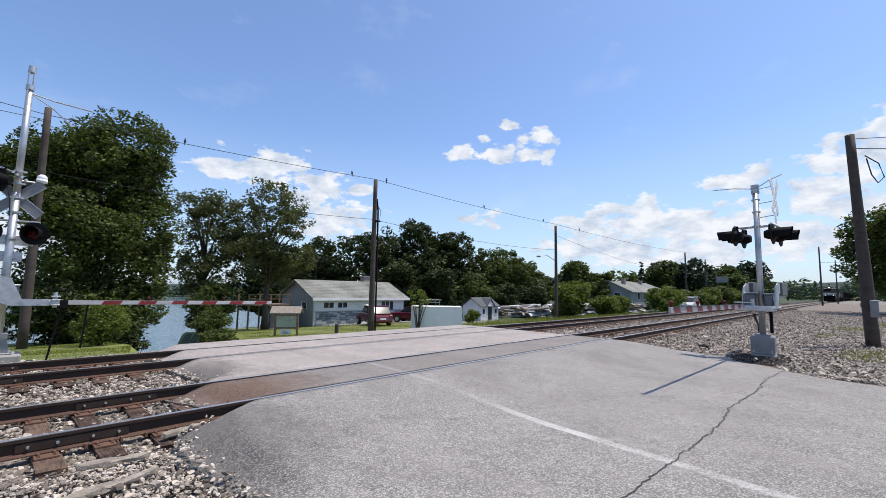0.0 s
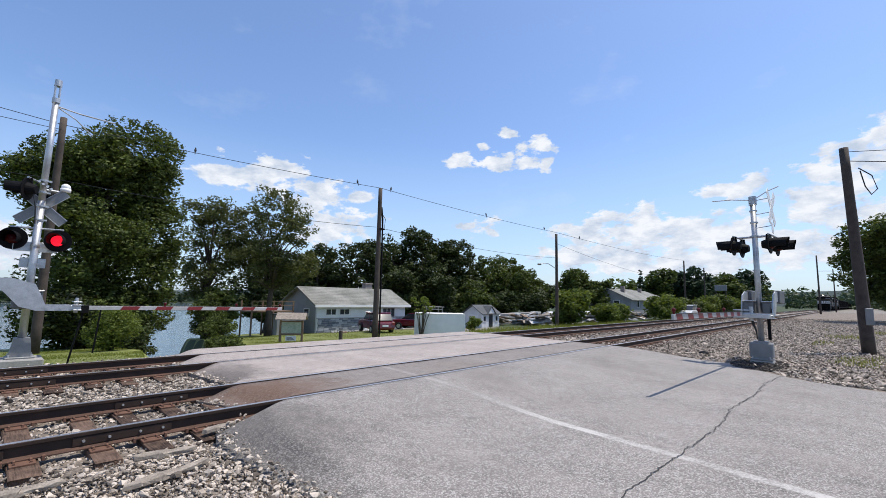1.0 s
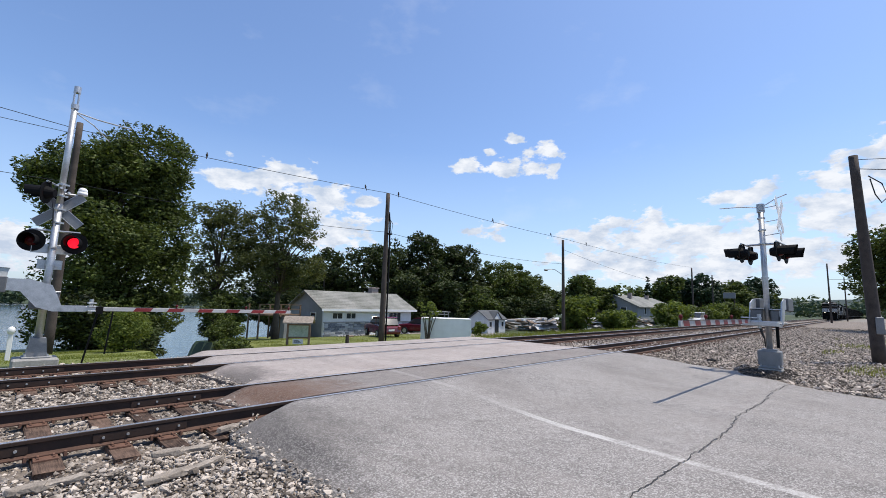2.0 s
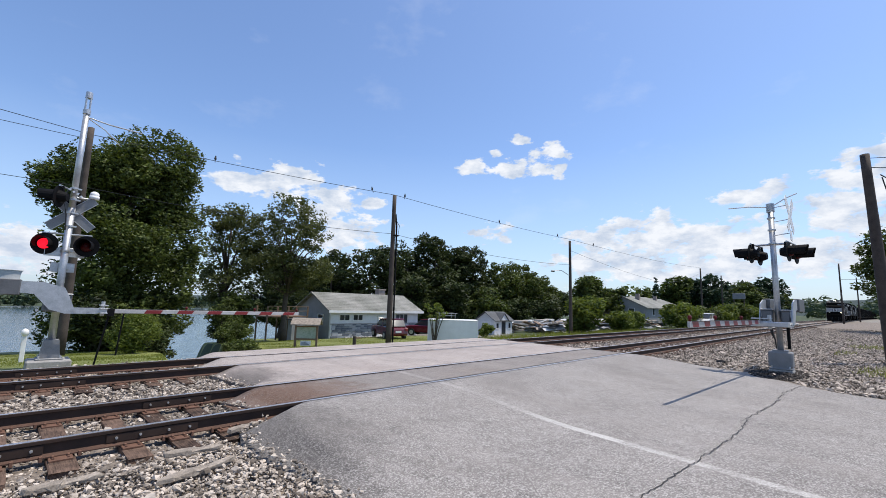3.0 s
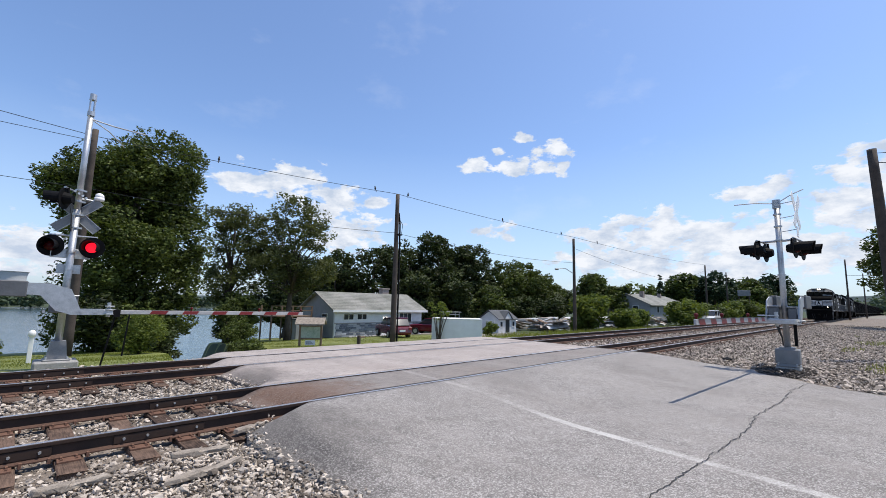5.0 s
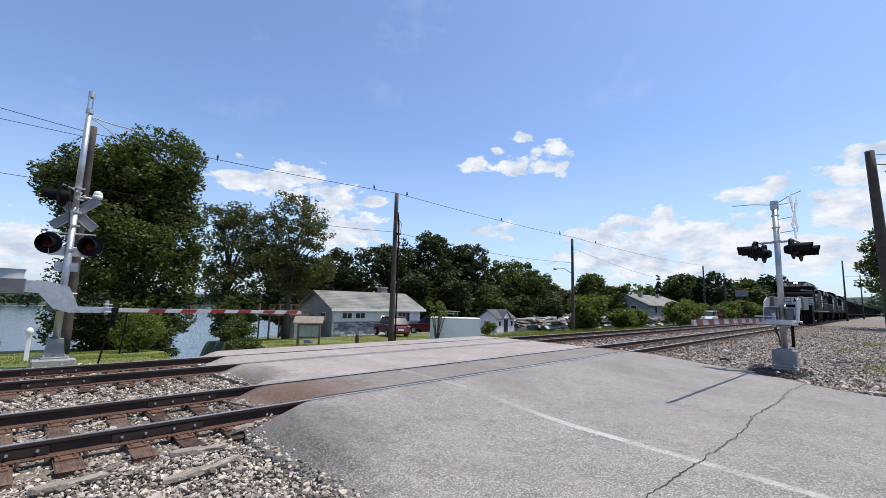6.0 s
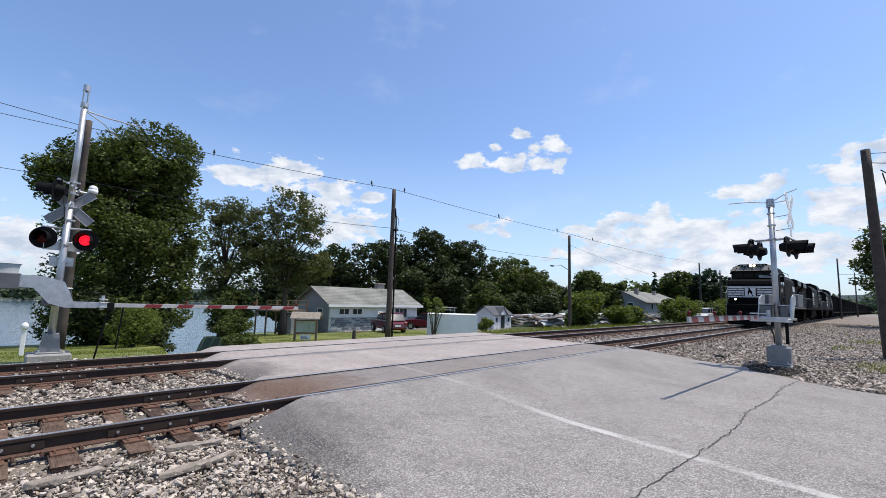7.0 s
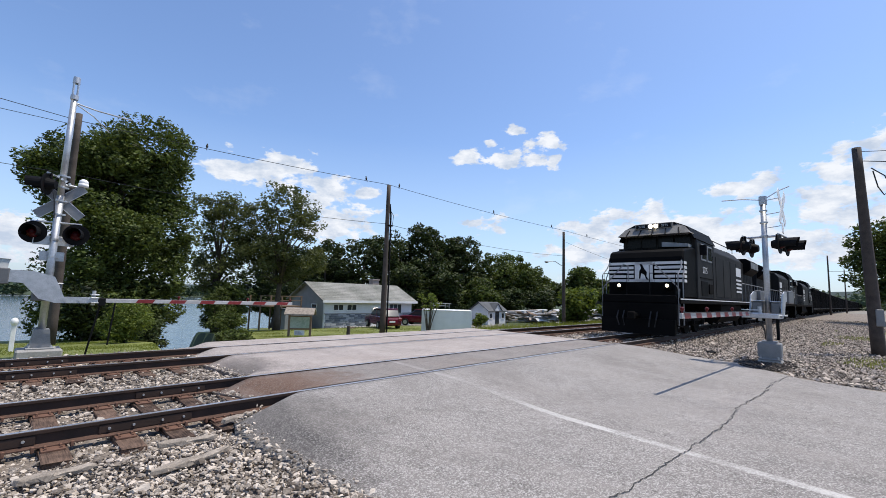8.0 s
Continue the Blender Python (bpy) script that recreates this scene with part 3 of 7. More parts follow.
def build_far_shore():
    rng = np.random.default_rng(4)
    n = 420
    x = np.linspace(-500, 520, n) + rng.normal(0, 3, n)
    h = 7 + 5 * np.array([noise.noise((a * 0.02, 3.1, 0)) for a in x]) + rng.uniform(-2, 2, n)
    c = np.stack([x, 338 + rng.normal(0, 5, n), -5 + h * 0.5], -1)
    r = np.stack([np.full(n, 4.5), np.full(n, 4.0), h * 0.62], -1)
    v, f = leaves(rng, c, r, 26000, 1.3)
    tagged(sheet("far_woods", v, f, M_FARWOOD), "low line of woods along the far lake shore", "woods", kind="stuff")
    # woods up the line, past the railway
    n = 260
    x = rng.uniform(150, 900, n)
    y = 8 + (x - 150) * 0.10 + rng.uniform(4, 60, n)
    h = rng.uniform(7, 12, n)
    c = np.stack([x, y, h * 0.5], -1)
    r = np.stack([np.full(n, 4.5), np.full(n, 4.5), h * 0.55], -1)
    v, f = leaves(rng, c, r, 16000, 1.3)
    tagged(sheet("woods_up_the_line", v, f, M_LEAF), "distant belt of trees beside the railway", "woods", kind="stuff")
    n = 150
    x = rng.uniform(330, 620, n)
    y = rng.uniform(-110, 30, n)
    h = rng.uniform(9, 15, n)
    c = np.stack([x, y, h * 0.45], -1)
    r = np.stack([np.full(n, 6.0), np.full(n, 6.0), h * 0.55], -1)
    v, f = leaves(rng, c, r, 9000, 1.6)
    tagged(sheet("woods_at_the_bend", v, f, M_FARWOOD), "hazy belt of trees where the line bends away", "woods", kind="stuff")
    # hills
    bm = BM()
    for x0, y0, L, H, W in ((1500, -330, 900, 62, 300), (1900, 150, 900, 48, 300), (900, 1250, 900, 30, 250), (-300, 1500, 900, 22, 300)):
        g = bmesh.ops.create_grid(bm, x_segments=40, y_segments=12, size=1.0)
        for q in g["verts"]:
            k = max(0.0, 1 - q.co.x ** 2) * max(0.0, 1 - q.co.y ** 2) * (0.8 + 0.35 * noise.noise((q.co.x * 3 + x0, q.co.y * 2, 1.0)))
            q.co = Vector((x0 + q.co.x * (W if abs(x0) > abs(y0) else L), y0 + q.co.y * (L if abs(x0) > abs(y0) else W), -6 + H * k))
    tagged(part("backdrop", bm, M_HILL, smooth=True), "low hazy wooded hills on the horizon", "hills", kind="structure")
    # cooling tower across the lake
    tower = base("cooling_tower", -30.0, 1556, -34, 0, "pale concrete cooling tower far across the lake", "cooling tower")
    bm = BM()
    prof = [(48, 0), (42, 20), (36, 45), (32.5, 66), (33.5, 82), (36, 92)]
    rings = [[bm.verts.new((r * math.cos(t), r * math.sin(t), z)) for t in (2 * math.pi * k / 32 for k in range(32))] for r, z in prof]
    for a, b in zip(rings, rings[1:]):
        for k in range(32):
            bm.faces.new((a[k], a[(k + 1) % 32], b[(k + 1) % 32], b[k]))
    part("shell", bm, M_TOWER, tower, smooth=True)
    bm = BM()
    tube(bm, [(36.4 * math.cos(t), 36.4 * math.sin(t), 92) for t in (2 * math.pi * k / 32 for k in range(33))], 1.0, 6)
    part("rim", bm, M_TOWER, tower)


# ---- road and crossing ----


def build_road():
    strips = ((-60.0, -0.042, M_ROAD, "near road approach of worn grey asphalt"), (0.105, 1.40, M_RUSTY, "rust-stained asphalt between the rails of the near track"),
              (1.547, 4.088, M_PANEL, "pale worn asphalt between the two tracks"), (4.235, 5.53, M_PANEL, "pale asphalt between the rails of the far track"),
              (5.677, 22.0, M_PANEL, "pale asphalt road falling away beyond the tracks"))
    for y0, y1, mat, label in strips:
        if y0 < -10:
            ys = np.concatenate([np.linspace(-60, -8, 20), np.linspace(-7.8, y1, 60)])
        elif y1 > 20:
            ys = np.concatenate([np.linspace(y0, 9, 14), np.linspace(9.5, 22, 20)])
        else:
            ys = np.linspace(y0, y1, 10)
        t = np.concatenate([np.linspace(0, 0.12, 14), np.linspace(0.14, 0.88, 40), np.linspace(0.9, 1, 12)])
        v, nx = [], len(t)
        for y in ys:
            wob = np.array([0.05 * noise.noise((y * 2.2, k, 0)) + 0.03 * noise.noise((y * 7, k, 4)) for k in (0.0, 9.0)])
            xl, xr = road_left(y) + wob[0], road_right(y) + wob[1] * 2
            x = xl + (xr - xl) * t
            z = road_height(x, y) + np.array([0.006 * noise.noise((a * 0.8, y * 0.8, 2.0)) for a in x])
            v += [(a, y, c) for a, c in zip(x, z)]
        v = np.array(v)
        ny = len(ys)
        i = (np.arange(ny - 1)[:, None] * nx + np.arange(nx - 1)[None, :]).ravel()
        f = np.stack([i, i + 1, i + nx + 1, i + nx], -1)
        # skirt, so that the slab has thickness
        rim = list(range(nx)) + [r * nx + nx - 1 for r in range(1, ny)] + [(ny - 1) * nx + k for k in range(nx - 2, -1, -1)] + [r * nx for r in range(ny - 2, 0, -1)]
        low = v[rim] - (0, 0, 0.22)
        n0 = len(v)
        v = np.concatenate([v, low])
        m = len(rim)
        sk = np.array([[rim[(k + 1) % m], rim[k], n0 + k, n0 + (k + 1) % m] for k in range(m)])
        ob = sheet("road", v, np.concatenate([f, sk]), mat, smooth=False)
        ob.data.polygons.foreach_set("use_smooth", np.concatenate([np.ones(len(f), bool), np.zeros(m, bool)]))
        tagged(ob, label, "road", kind="structure")
    # long crack across the lane
    bm = BM()
    prev = None
    pts = ((0.2, -4.42), (1.15, -4.48), (2.78, -4.56), (4.2, -4.62), (5.6, -4.55), (7.2, -4.66), (8.6, -4.62), (10.2, -4.78))
    for k in range(260):
        s = k / 259 * (len(pts) - 1)
        j = min(int(s), len(pts) - 2)
        x = pts[j][0] + (pts[j + 1][0] - pts[j][0]) * (s - j)
        y = pts[j][1] + (pts[j + 1][1] - pts[j][1]) * (s - j) + 0.05 * noise.noise((x * 4, 0, 0)) + 0.03 * noise.noise((x * 17, 0, 0))
        w = 0.005 + 0.009 * abs(noise.noise((x * 6, 3, 0)))
        row = [bm.verts.new((x, y + q, float(road_height(np.float64(x), np.float64(y + q))) + 0.009)) for q in (-w, w)]
        if prev:
            bm.faces.new((prev[0], row[0], row[1], prev[1]))
        prev = row
    tagged(part("road_crack", bm, M_CRACK), "long jagged dark crack across the asphalt", "crack", kind="structure")


# ---- tracks ----


def build_rail(parent, y0):
    """Rail section swept along the line, with a polished head."""
    outline = [(-0.07, -0.172), (0.07, -0.172), (0.07, -0.160), (0.012, -0.140), (0.010, -0.046), (0.036, -0.036), (0.036, -0.006), (0.030, -0.001), (-0.030, -0.001), (-0.036, -0.006), (-0.036, -0.036), (-0.010, -0.046), (-0.012, -0.140), (-0.07, -0.160)]
    xs = np.concatenate([np.linspace(-70, 20, 10), np.linspace(26, 620, 80)])
    v, f = [], []
    n = len(outline)
    for x in xs:
        dy = float(bend(x))
        v += [(x, y0 + dy + a, b) for a, b in outline]
    head = []
    for k in range(len(xs) - 1):
        for j in range(n):
            f.append((k * n + j, k * n + (j + 1) % n, (k + 1) * n + (j + 1) % n, (k + 1) * n + j))
            head.append(1 if j == 7 else 2 if j in (1, 2, 12, 13) else 0)
    ob = sheet("rail", v, f, M_RAIL, parent)
    ob.data.materials.append(M_SHINE)
    ob.data.materials.append(M_FOOT)
    ob.data.polygons.foreach_set("material_index", np.array(head, dtype=np.int32))
    return ob


def tie_mesh(seed):
    rng = random.Random(seed)
    bm = BM()
    box(bm, -0.115, 0.115, -1.3, 1.3, -0.17, 0.0, 0.012)
    for v in bm.verts:
        v.co += Vector((rng.uniform(-0.008, 0.008), rng.uniform(-0.03, 0.03), rng.uniform(-0.006, 0.004)))
    me = bpy.data.meshes.new("tie")
    bm.to_mesh(me)
    bm.free()
    me.materials.append(M_TIE)
    return me


def plate_mesh():
    bm = BM()
    box(bm, -0.095, 0.095, -0.19, 0.19, -0.022, 0.0, 0.004)
    for sx in (-0.06, 0.06):
        for sy in (-0.085, 0.085):
            box(bm, sx - 0.011, sx + 0.011, sy - 0.022, sy + 0.022, 0.0, 0.022, 0.004)
        for sy in (-0.15, 0.15):
            box(bm, sx - 0.010, sx + 0.010, sy - 0.010, sy + 0.010, -0.002, 0.014)
    me = bpy.data.meshes.new("tie_plate")
    bm.to_mesh(me)
    bm.free()
    me.materials.append(M_PLATE)
    return me


def anchor_mesh():
    bm = BM()
    box(bm, -0.014, 0.014, -0.09, 0.09, -0.035, -0.012, 0.004)
    box(bm, -0.014, 0.014, -0.095, -0.068, -0.035, 0.022, 0.004)
    box(bm, -0.014, 0.014, 0.068, 0.095, -0.035, 0.022, 0.004)
    me = bpy.data.meshes.new("rail_anchor")
    bm.to_mesh(me)
    bm.free()
    me.materials.append(M_PLATE)
    return me


def build_tracks():
    rng = random.Random(11)
    ties = [tie_mesh(k) for k in range(5)]
    plate, anchor = plate_mesh(), anchor_mesh()
    for t, (ya, yb) in enumerate(((0.0, 1.505), (4.13, 5.635))):
        track = base("railway_track", 0, 0, 0, 0, "rusty steel railway track on wooden ties in ballast", "railway track", "tracks")
        build_rail(track, ya)
        build_rail(track, yb)
        xs = [-0.20 - 0.52 * k for k in range(17)] + [13.3 + 0.52 * k for k in range(120)]
        for x in xs:
            x += rng.uniform(-0.04, 0.04)
            o = new("tie", ties[rng.randrange(5)])
            o.parent = track
            turn = rng.uniform(-1.5, 1.5) + math.degrees(math.atan(-(max(0, x - 20)) / 9000))
            o.matrix_basis = pose(x, (ya + yb) / 2 + float(bend(x)) + rng.uniform(-0.05, 0.05), -0.190, 0, 0, turn)
            if x < 30:
                for y in (ya, yb):
                    o = new("tie_plate", plate)
                    o.parent = track
                    o.matrix_basis = pose(x, y + float(bend(x)), -0.172)
                    if x < 0 and rng.random() < 0.75:
                        for s in (-0.15, 0.15):
                            o = new("rail_anchor", anchor)
                            o.parent = track
                            o.matrix_basis = pose(x + s, y, -0.165)
        # joint bars with bolts on the near side of each rail
        for y in (ya, yb):
            for xj in ((-1.5, -2.9) if y == 0 else (-0.9,) if y == 1.505 else (-2.2,)):
                bm = BM()
                box(bm, xj - 0.45, xj + 0.45, y - 0.030, y - 0.012, -0.138, -0.05, 0.004)
                part("joint_bar", bm, M_RAIL, track)
                for k in (-0.36, -0.14, 0.14, 0.36):
                    bm = BM()
                    rod(bm, (xj + k, y - 0.028, -0.092), (xj + k, y - 0.052, -0.092), 0.016, 0.013, 6)
                    part("bolt", bm, M_GALV, track)


def stones(name, rng, n, where, size, label, mat=None, shards=False):
    """Crushed stones resting on a height; shards: the leaner form for stones further off."""
    phi = (1 + 5 ** 0.5) / 2
    if shards:
        form = np.array([(1, 0, 0), (-1, 0, 0), (0, 1, 0), (0, -1, 0), (0, 0, 1), (0, 0, -1)]) * 1.15
        fac = np.array([(0, 2, 4), (2, 1, 4), (1, 3, 4), (3, 0, 4), (2, 0, 5), (1, 2, 5), (3, 1, 5), (0, 3, 5)])
    else:
        form = np.array([(-1, phi, 0), (1, phi, 0), (-1, -phi, 0), (1, -phi, 0), (0, -1, phi), (0, 1, phi), (0, -1, -phi), (0, 1, -phi), (phi, 0, -1), (phi, 0, 1), (-phi, 0, -1), (-phi, 0, 1)]) / 1.9
        fac = np.array([(0, 11, 5), (0, 5, 1), (0, 1, 7), (0, 7, 10), (0, 10, 11), (1, 5, 9), (5, 11, 4), (11, 10, 2), (10, 7, 6), (7, 1, 8), (3, 9, 4), (3, 4, 2), (3, 2, 6), (3, 6, 8), (3, 8, 9), (4, 9, 5), (2, 4, 11), (6, 2, 10), (8, 6, 7), (9, 8, 1)])
    p = where(rng, n)
    n, m = len(p), len(form)
    v = form[None] * (1 + 0.24 * rng.normal(size=(n, m, 1)).clip(-1.6, 1.6)) + 0.16 * rng.normal(size=(n, m, 3)).clip(-1.5, 1.5)
    v = v * rng.uniform(0.5, 1.35, (n, 1, 3)) * (size * np.exp(rng.normal(0, 0.34, (n, 1, 1))))
    a, b = rng.uniform(0, 6.283, (n, 1)), rng.uniform(-0.6, 0.6, (n, 1))
    x, y, z = v[..., 0], v[..., 1], v[..., 2] * 0.68
    y, z = y * np.cos(b) - z * np.sin(b), y * np.sin(b) + z * np.cos(b)
    x, y = x * np.cos(a) - y * np.sin(a), x * np.sin(a) + y * np.cos(a)
    v = np.stack([x, y, z], -1) + p[:, None, :]
    f = fac[None] + (np.arange(n) * m)[:, None, None]
    tagged(sheet(name, v.reshape(-1, 3), f.reshape(-1, 3), mat or M_STONE), label, "gravel", kind="stuff")


def ballast_height(x, y):
    u = y - bend(x)
    return np.where(u < -1.2, land(x, y) + 0.015, -0.215)


def build_ballast():
    rng = np.random.default_rng(21)

    def left_near(r, n):
        x = 0.1 - 7.0 * r.random(n) ** 1.35
        y = r.uniform(-5.6, -0.06, n)
        spill = np.abs(r.normal(size=n)) * 0.09
        keep = x < road_left(y) + spill * (y > -3.2)
        x, y = x[keep], y[keep]
        on = x > road_left(y) + 0.03
        return np.stack([x, y, -0.185 + 0.02 * r.normal(size=len(x)) - 0.075 * smooth(-1.1, -0.55, y) + np.where(on, 0.022 + 0.1 * smooth(-3.2, -0.4, y), 0)], -1)

    def left_tracks(r, n):
        x = 0.9 - 8.5 * r.random(n) ** 1.5
        y = r.uniform(0.05, 7.4, n)
        keep = (x < road_left(y) + 0.09 * np.abs(r.normal(size=n))) & np.all([np.abs(y - q) > 0.085 for q in RAILS], 0)
        x, y = x[keep], y[keep]
        level = np.where(x > road_left(y), road_height(x, y) + 0.004, -0.238 + 0.018 * r.normal(size=len(x)))
        return np.stack([x, y, level], -1)

    def right_near(r, n):
        x = 10.0 + 60 * r.random(n) ** 1.9
        y = r.uniform(-12.0, -0.1, n)
        keep = (x > road_right(y) + 0.1 * r.normal(size=n)) & (y - bend(x) < -0.1)
        x, y = x[keep], y[keep] 
        return np.stack([x, y, ballast_height(x, y) + 0.02 * r.normal(size=len(x))], -1)

    def right_tracks(r, n):
        x = 12.8 + 45 * r.random(n) ** 1.4
        u = r.uniform(0.1, 7.3, n)
        keep = np.all([np.abs(u - q) > 0.09 for q in RAILS], 0) & (x > road_right(u))
        x, u = x[keep], u[keep]
        return np.stack([x, u + bend(x), -0.215 + 0.018 * r.normal(size=len(x))], -1)

    stones("ballast_stones", rng, 50000, left_near, 0.0170, "pale grey crushed stone ballast beside the near track")
    stones("ballast_stones", rng, 30000, left_tracks, 0.0205, "pale grey crushed stone ballast between rails and ties")
    stones("ballast_stones", rng, 98000, right_near, 0.0265, "grey-brown crushed stone ballast along the line", M_STONE_B, True)
    stones("ballast_stones", rng, 30000, right_tracks, 0.027, "grey-brown ballast between the rails", M_STONE_B, True)
    def mast_foot(r, n):
        a, d = r.uniform(0, 6.283, n), 1.15 * np.sqrt(r.random(n))
        x, y = 12.2 + 1.25 * d * np.cos(a), -4.1 + 0.55 * d * np.sin(a)
        return np.stack([x, y, ballast_height(x, y) + 0.075 - 0.05 * d + 0.01 * r.normal(size=n)], -1)

    # smaller, darker stones than the ballast, highest at the mast
    stones("cinders", rng, 3200, mast_foot, 0.017, "small dark stones heaped round the mast foot", M_DARKSTONE)
    # split wood lying in the ballast
    for x, y, turn, length in ((-1.30, -0.86, -8, 0.55), (-1.42, -1.45, 14, 0.72), (-0.62, -0.32, 25, 0.42), (-2.35, -1.05, 6, 0.5)):
        ob = base("wood_splinter", x, y, -0.135, turn, "split grey tie fragment lying on the ballast", "wood piece", "wood splinters")
        bm = BM()
        box(bm, -length / 2, length / 2, -0.045, 0.045, -0.022, 0.024, 0.006)
        bmesh.ops.subdivide_edges(bm, edges=[e for e in bm.edges if abs(e.verts[0].co.x - e.verts[1].co.x) > 0.2], cuts=7)
        for v in bm.verts:
            k = abs(v.co.x) / (length / 2)
            v.co.y *= 1 - 0.5 * k * k
            v.co += Vector((0.05 * noise.noise(v.co * 17), 0.035 * noise.noise(v.co * 9), 0.022 * noise.noise(v.co * 14)))
        part("splinter", bm, M_GREYWOOD, ob)


build_ground()
build_far_shore()
build_road()
build_tracks()
build_ballast()

# ---- trees and plants ----


def plant(name, label, category, x, y, height, blobs, n, size, mat, trunk=0.25, seed=0, clump=0.9, limbs=9, z=None, lean=0.0, kind_group="", per=34, rise=0.3):
    """A tree: tapered trunk, limbs to the crown's clumps, and a crown of leaves. blobs: centre and radii, relative to the foot."""
    rng = np.random.default_rng(seed)
    z = spot(x, y) - 0.05 if z is None else z
    tree = base(name, x, y, z, 0, label, category, kind_group)
    bm = BM()
    if trunk:
        pts = [(lean * k * k + 0.12 * math.sin(k * 5 + seed), 0.1 * math.cos(k * 4 + seed), height * 0.72 * k) for k in (0, 0.12, 0.3, 0.5, 0.75, 1)]
        tube(bm, pts, [trunk * q for q in (1.35, 1.0, 0.85, 0.65, 0.4, 0.12)], 8)
    weights = np.array([b[3] * b[4] * b[5] for b in blobs]) ** 0.7
    count = max(6, n // per)
    pick = rng.choice(len(blobs), count, p=weights / weights.sum())
    cs = []
    for k in pick:
        b = blobs[k]
        d = rng.normal(size=3)
        d /= np.linalg.norm(d)
        q = rng.uniform(0.45, 1.0) ** 0.5
        cs.append((b[0] + d[0] * b[3] * q, b[1] + d[1] * b[4] * q, b[2] + d[2] * b[5] * q))
    cs = np.array(cs)
    if trunk:
        for k in rng.choice(len(cs), min(limbs, len(cs)), replace=False):
            e = Vector(cs[k]) * 0.94
            s = Vector((lean * 0.2, 0, max(height * rise, min(e.z * 0.62, height * 0.6))))
            mid = s.lerp(e, 0.5) + Vector((0, 0, 0.12 * (e - s).length))
            tube(bm, [s, mid, e], [trunk * 0.38, trunk * 0.22, trunk * 0.05], 5)
        part("trunk", bm, M_BARK, tree, smooth=True)
    else:
        single = name == "sapling"
        for k in range(min(limbs, len(cs))):
            e = Vector(cs[k]) * 0.95
            tube(bm, [(0.05 * math.cos(k), 0.05 * math.sin(k), -0.05), e * 0.5 + Vector((0, 0, 0.1)), e], [0.03, 0.02, 0.008], 5)
            if single:
                part("stem", bm, M_BARK, tree)
                bm = BM()
        if not single:
            part("stem_clump", bm, M_BARK, tree)
    rad = clump * rng.uniform(0.55, 1.25, (len(cs), 1)) * np.array([[1, 1, 0.75]])
    v, f = leaves(rng, cs, rad, n, size)
    sheet("crown", v, f, mat, tree)
    return tree


def crown(h0, h1, r, lumps, seed, squash=1.0):
    """Lumpy crown between two heights."""
    rng = random.Random(seed)
    mid, half = (h0 + h1) / 2, (h1 - h0) / 2
    out = [(0, 0, mid, r * 0.62, r * 0.62 * squash, half * 0.80)]
    for k in range(lumps):
        t = 2 * math.pi * k / lumps + rng.uniform(-0.4, 0.4)
        e = rng.uniform(-0.75, 0.8)
        q = math.sqrt(max(0.05, 1 - e * e)) * r * 0.62
        s = rng.uniform(0.28, 0.46) * r
        out.append((q * math.cos(t), q * math.sin(t) * squash, mid + e * half * 0.72, s, s, s * 0.85))
    return out


MAPLE = crown(0.6, 13.0, 3.3, 18, 3) + [(2.9, -0.6, 2.6, 1.1, 1.2, 1.8), (0.2, -0.6, 2.2, 1.7, 1.6, 1.8), (2.5, 0.4, 9.4, 1.2, 1.3, 1.7), (0.0, -1.0, 1.6, 2.6, 2.4, 1.6), (2.6, -0.4, 4.0, 1.4, 1.4, 1.6), (-2.0, 0.8, 9.4, 1.6, 1.7, 1.7), (1.6, 0.2, 11.3, 2.1, 2.2, 1.6), (2.7, 0, 6.5, 1.5, 1.6, 2.4)]


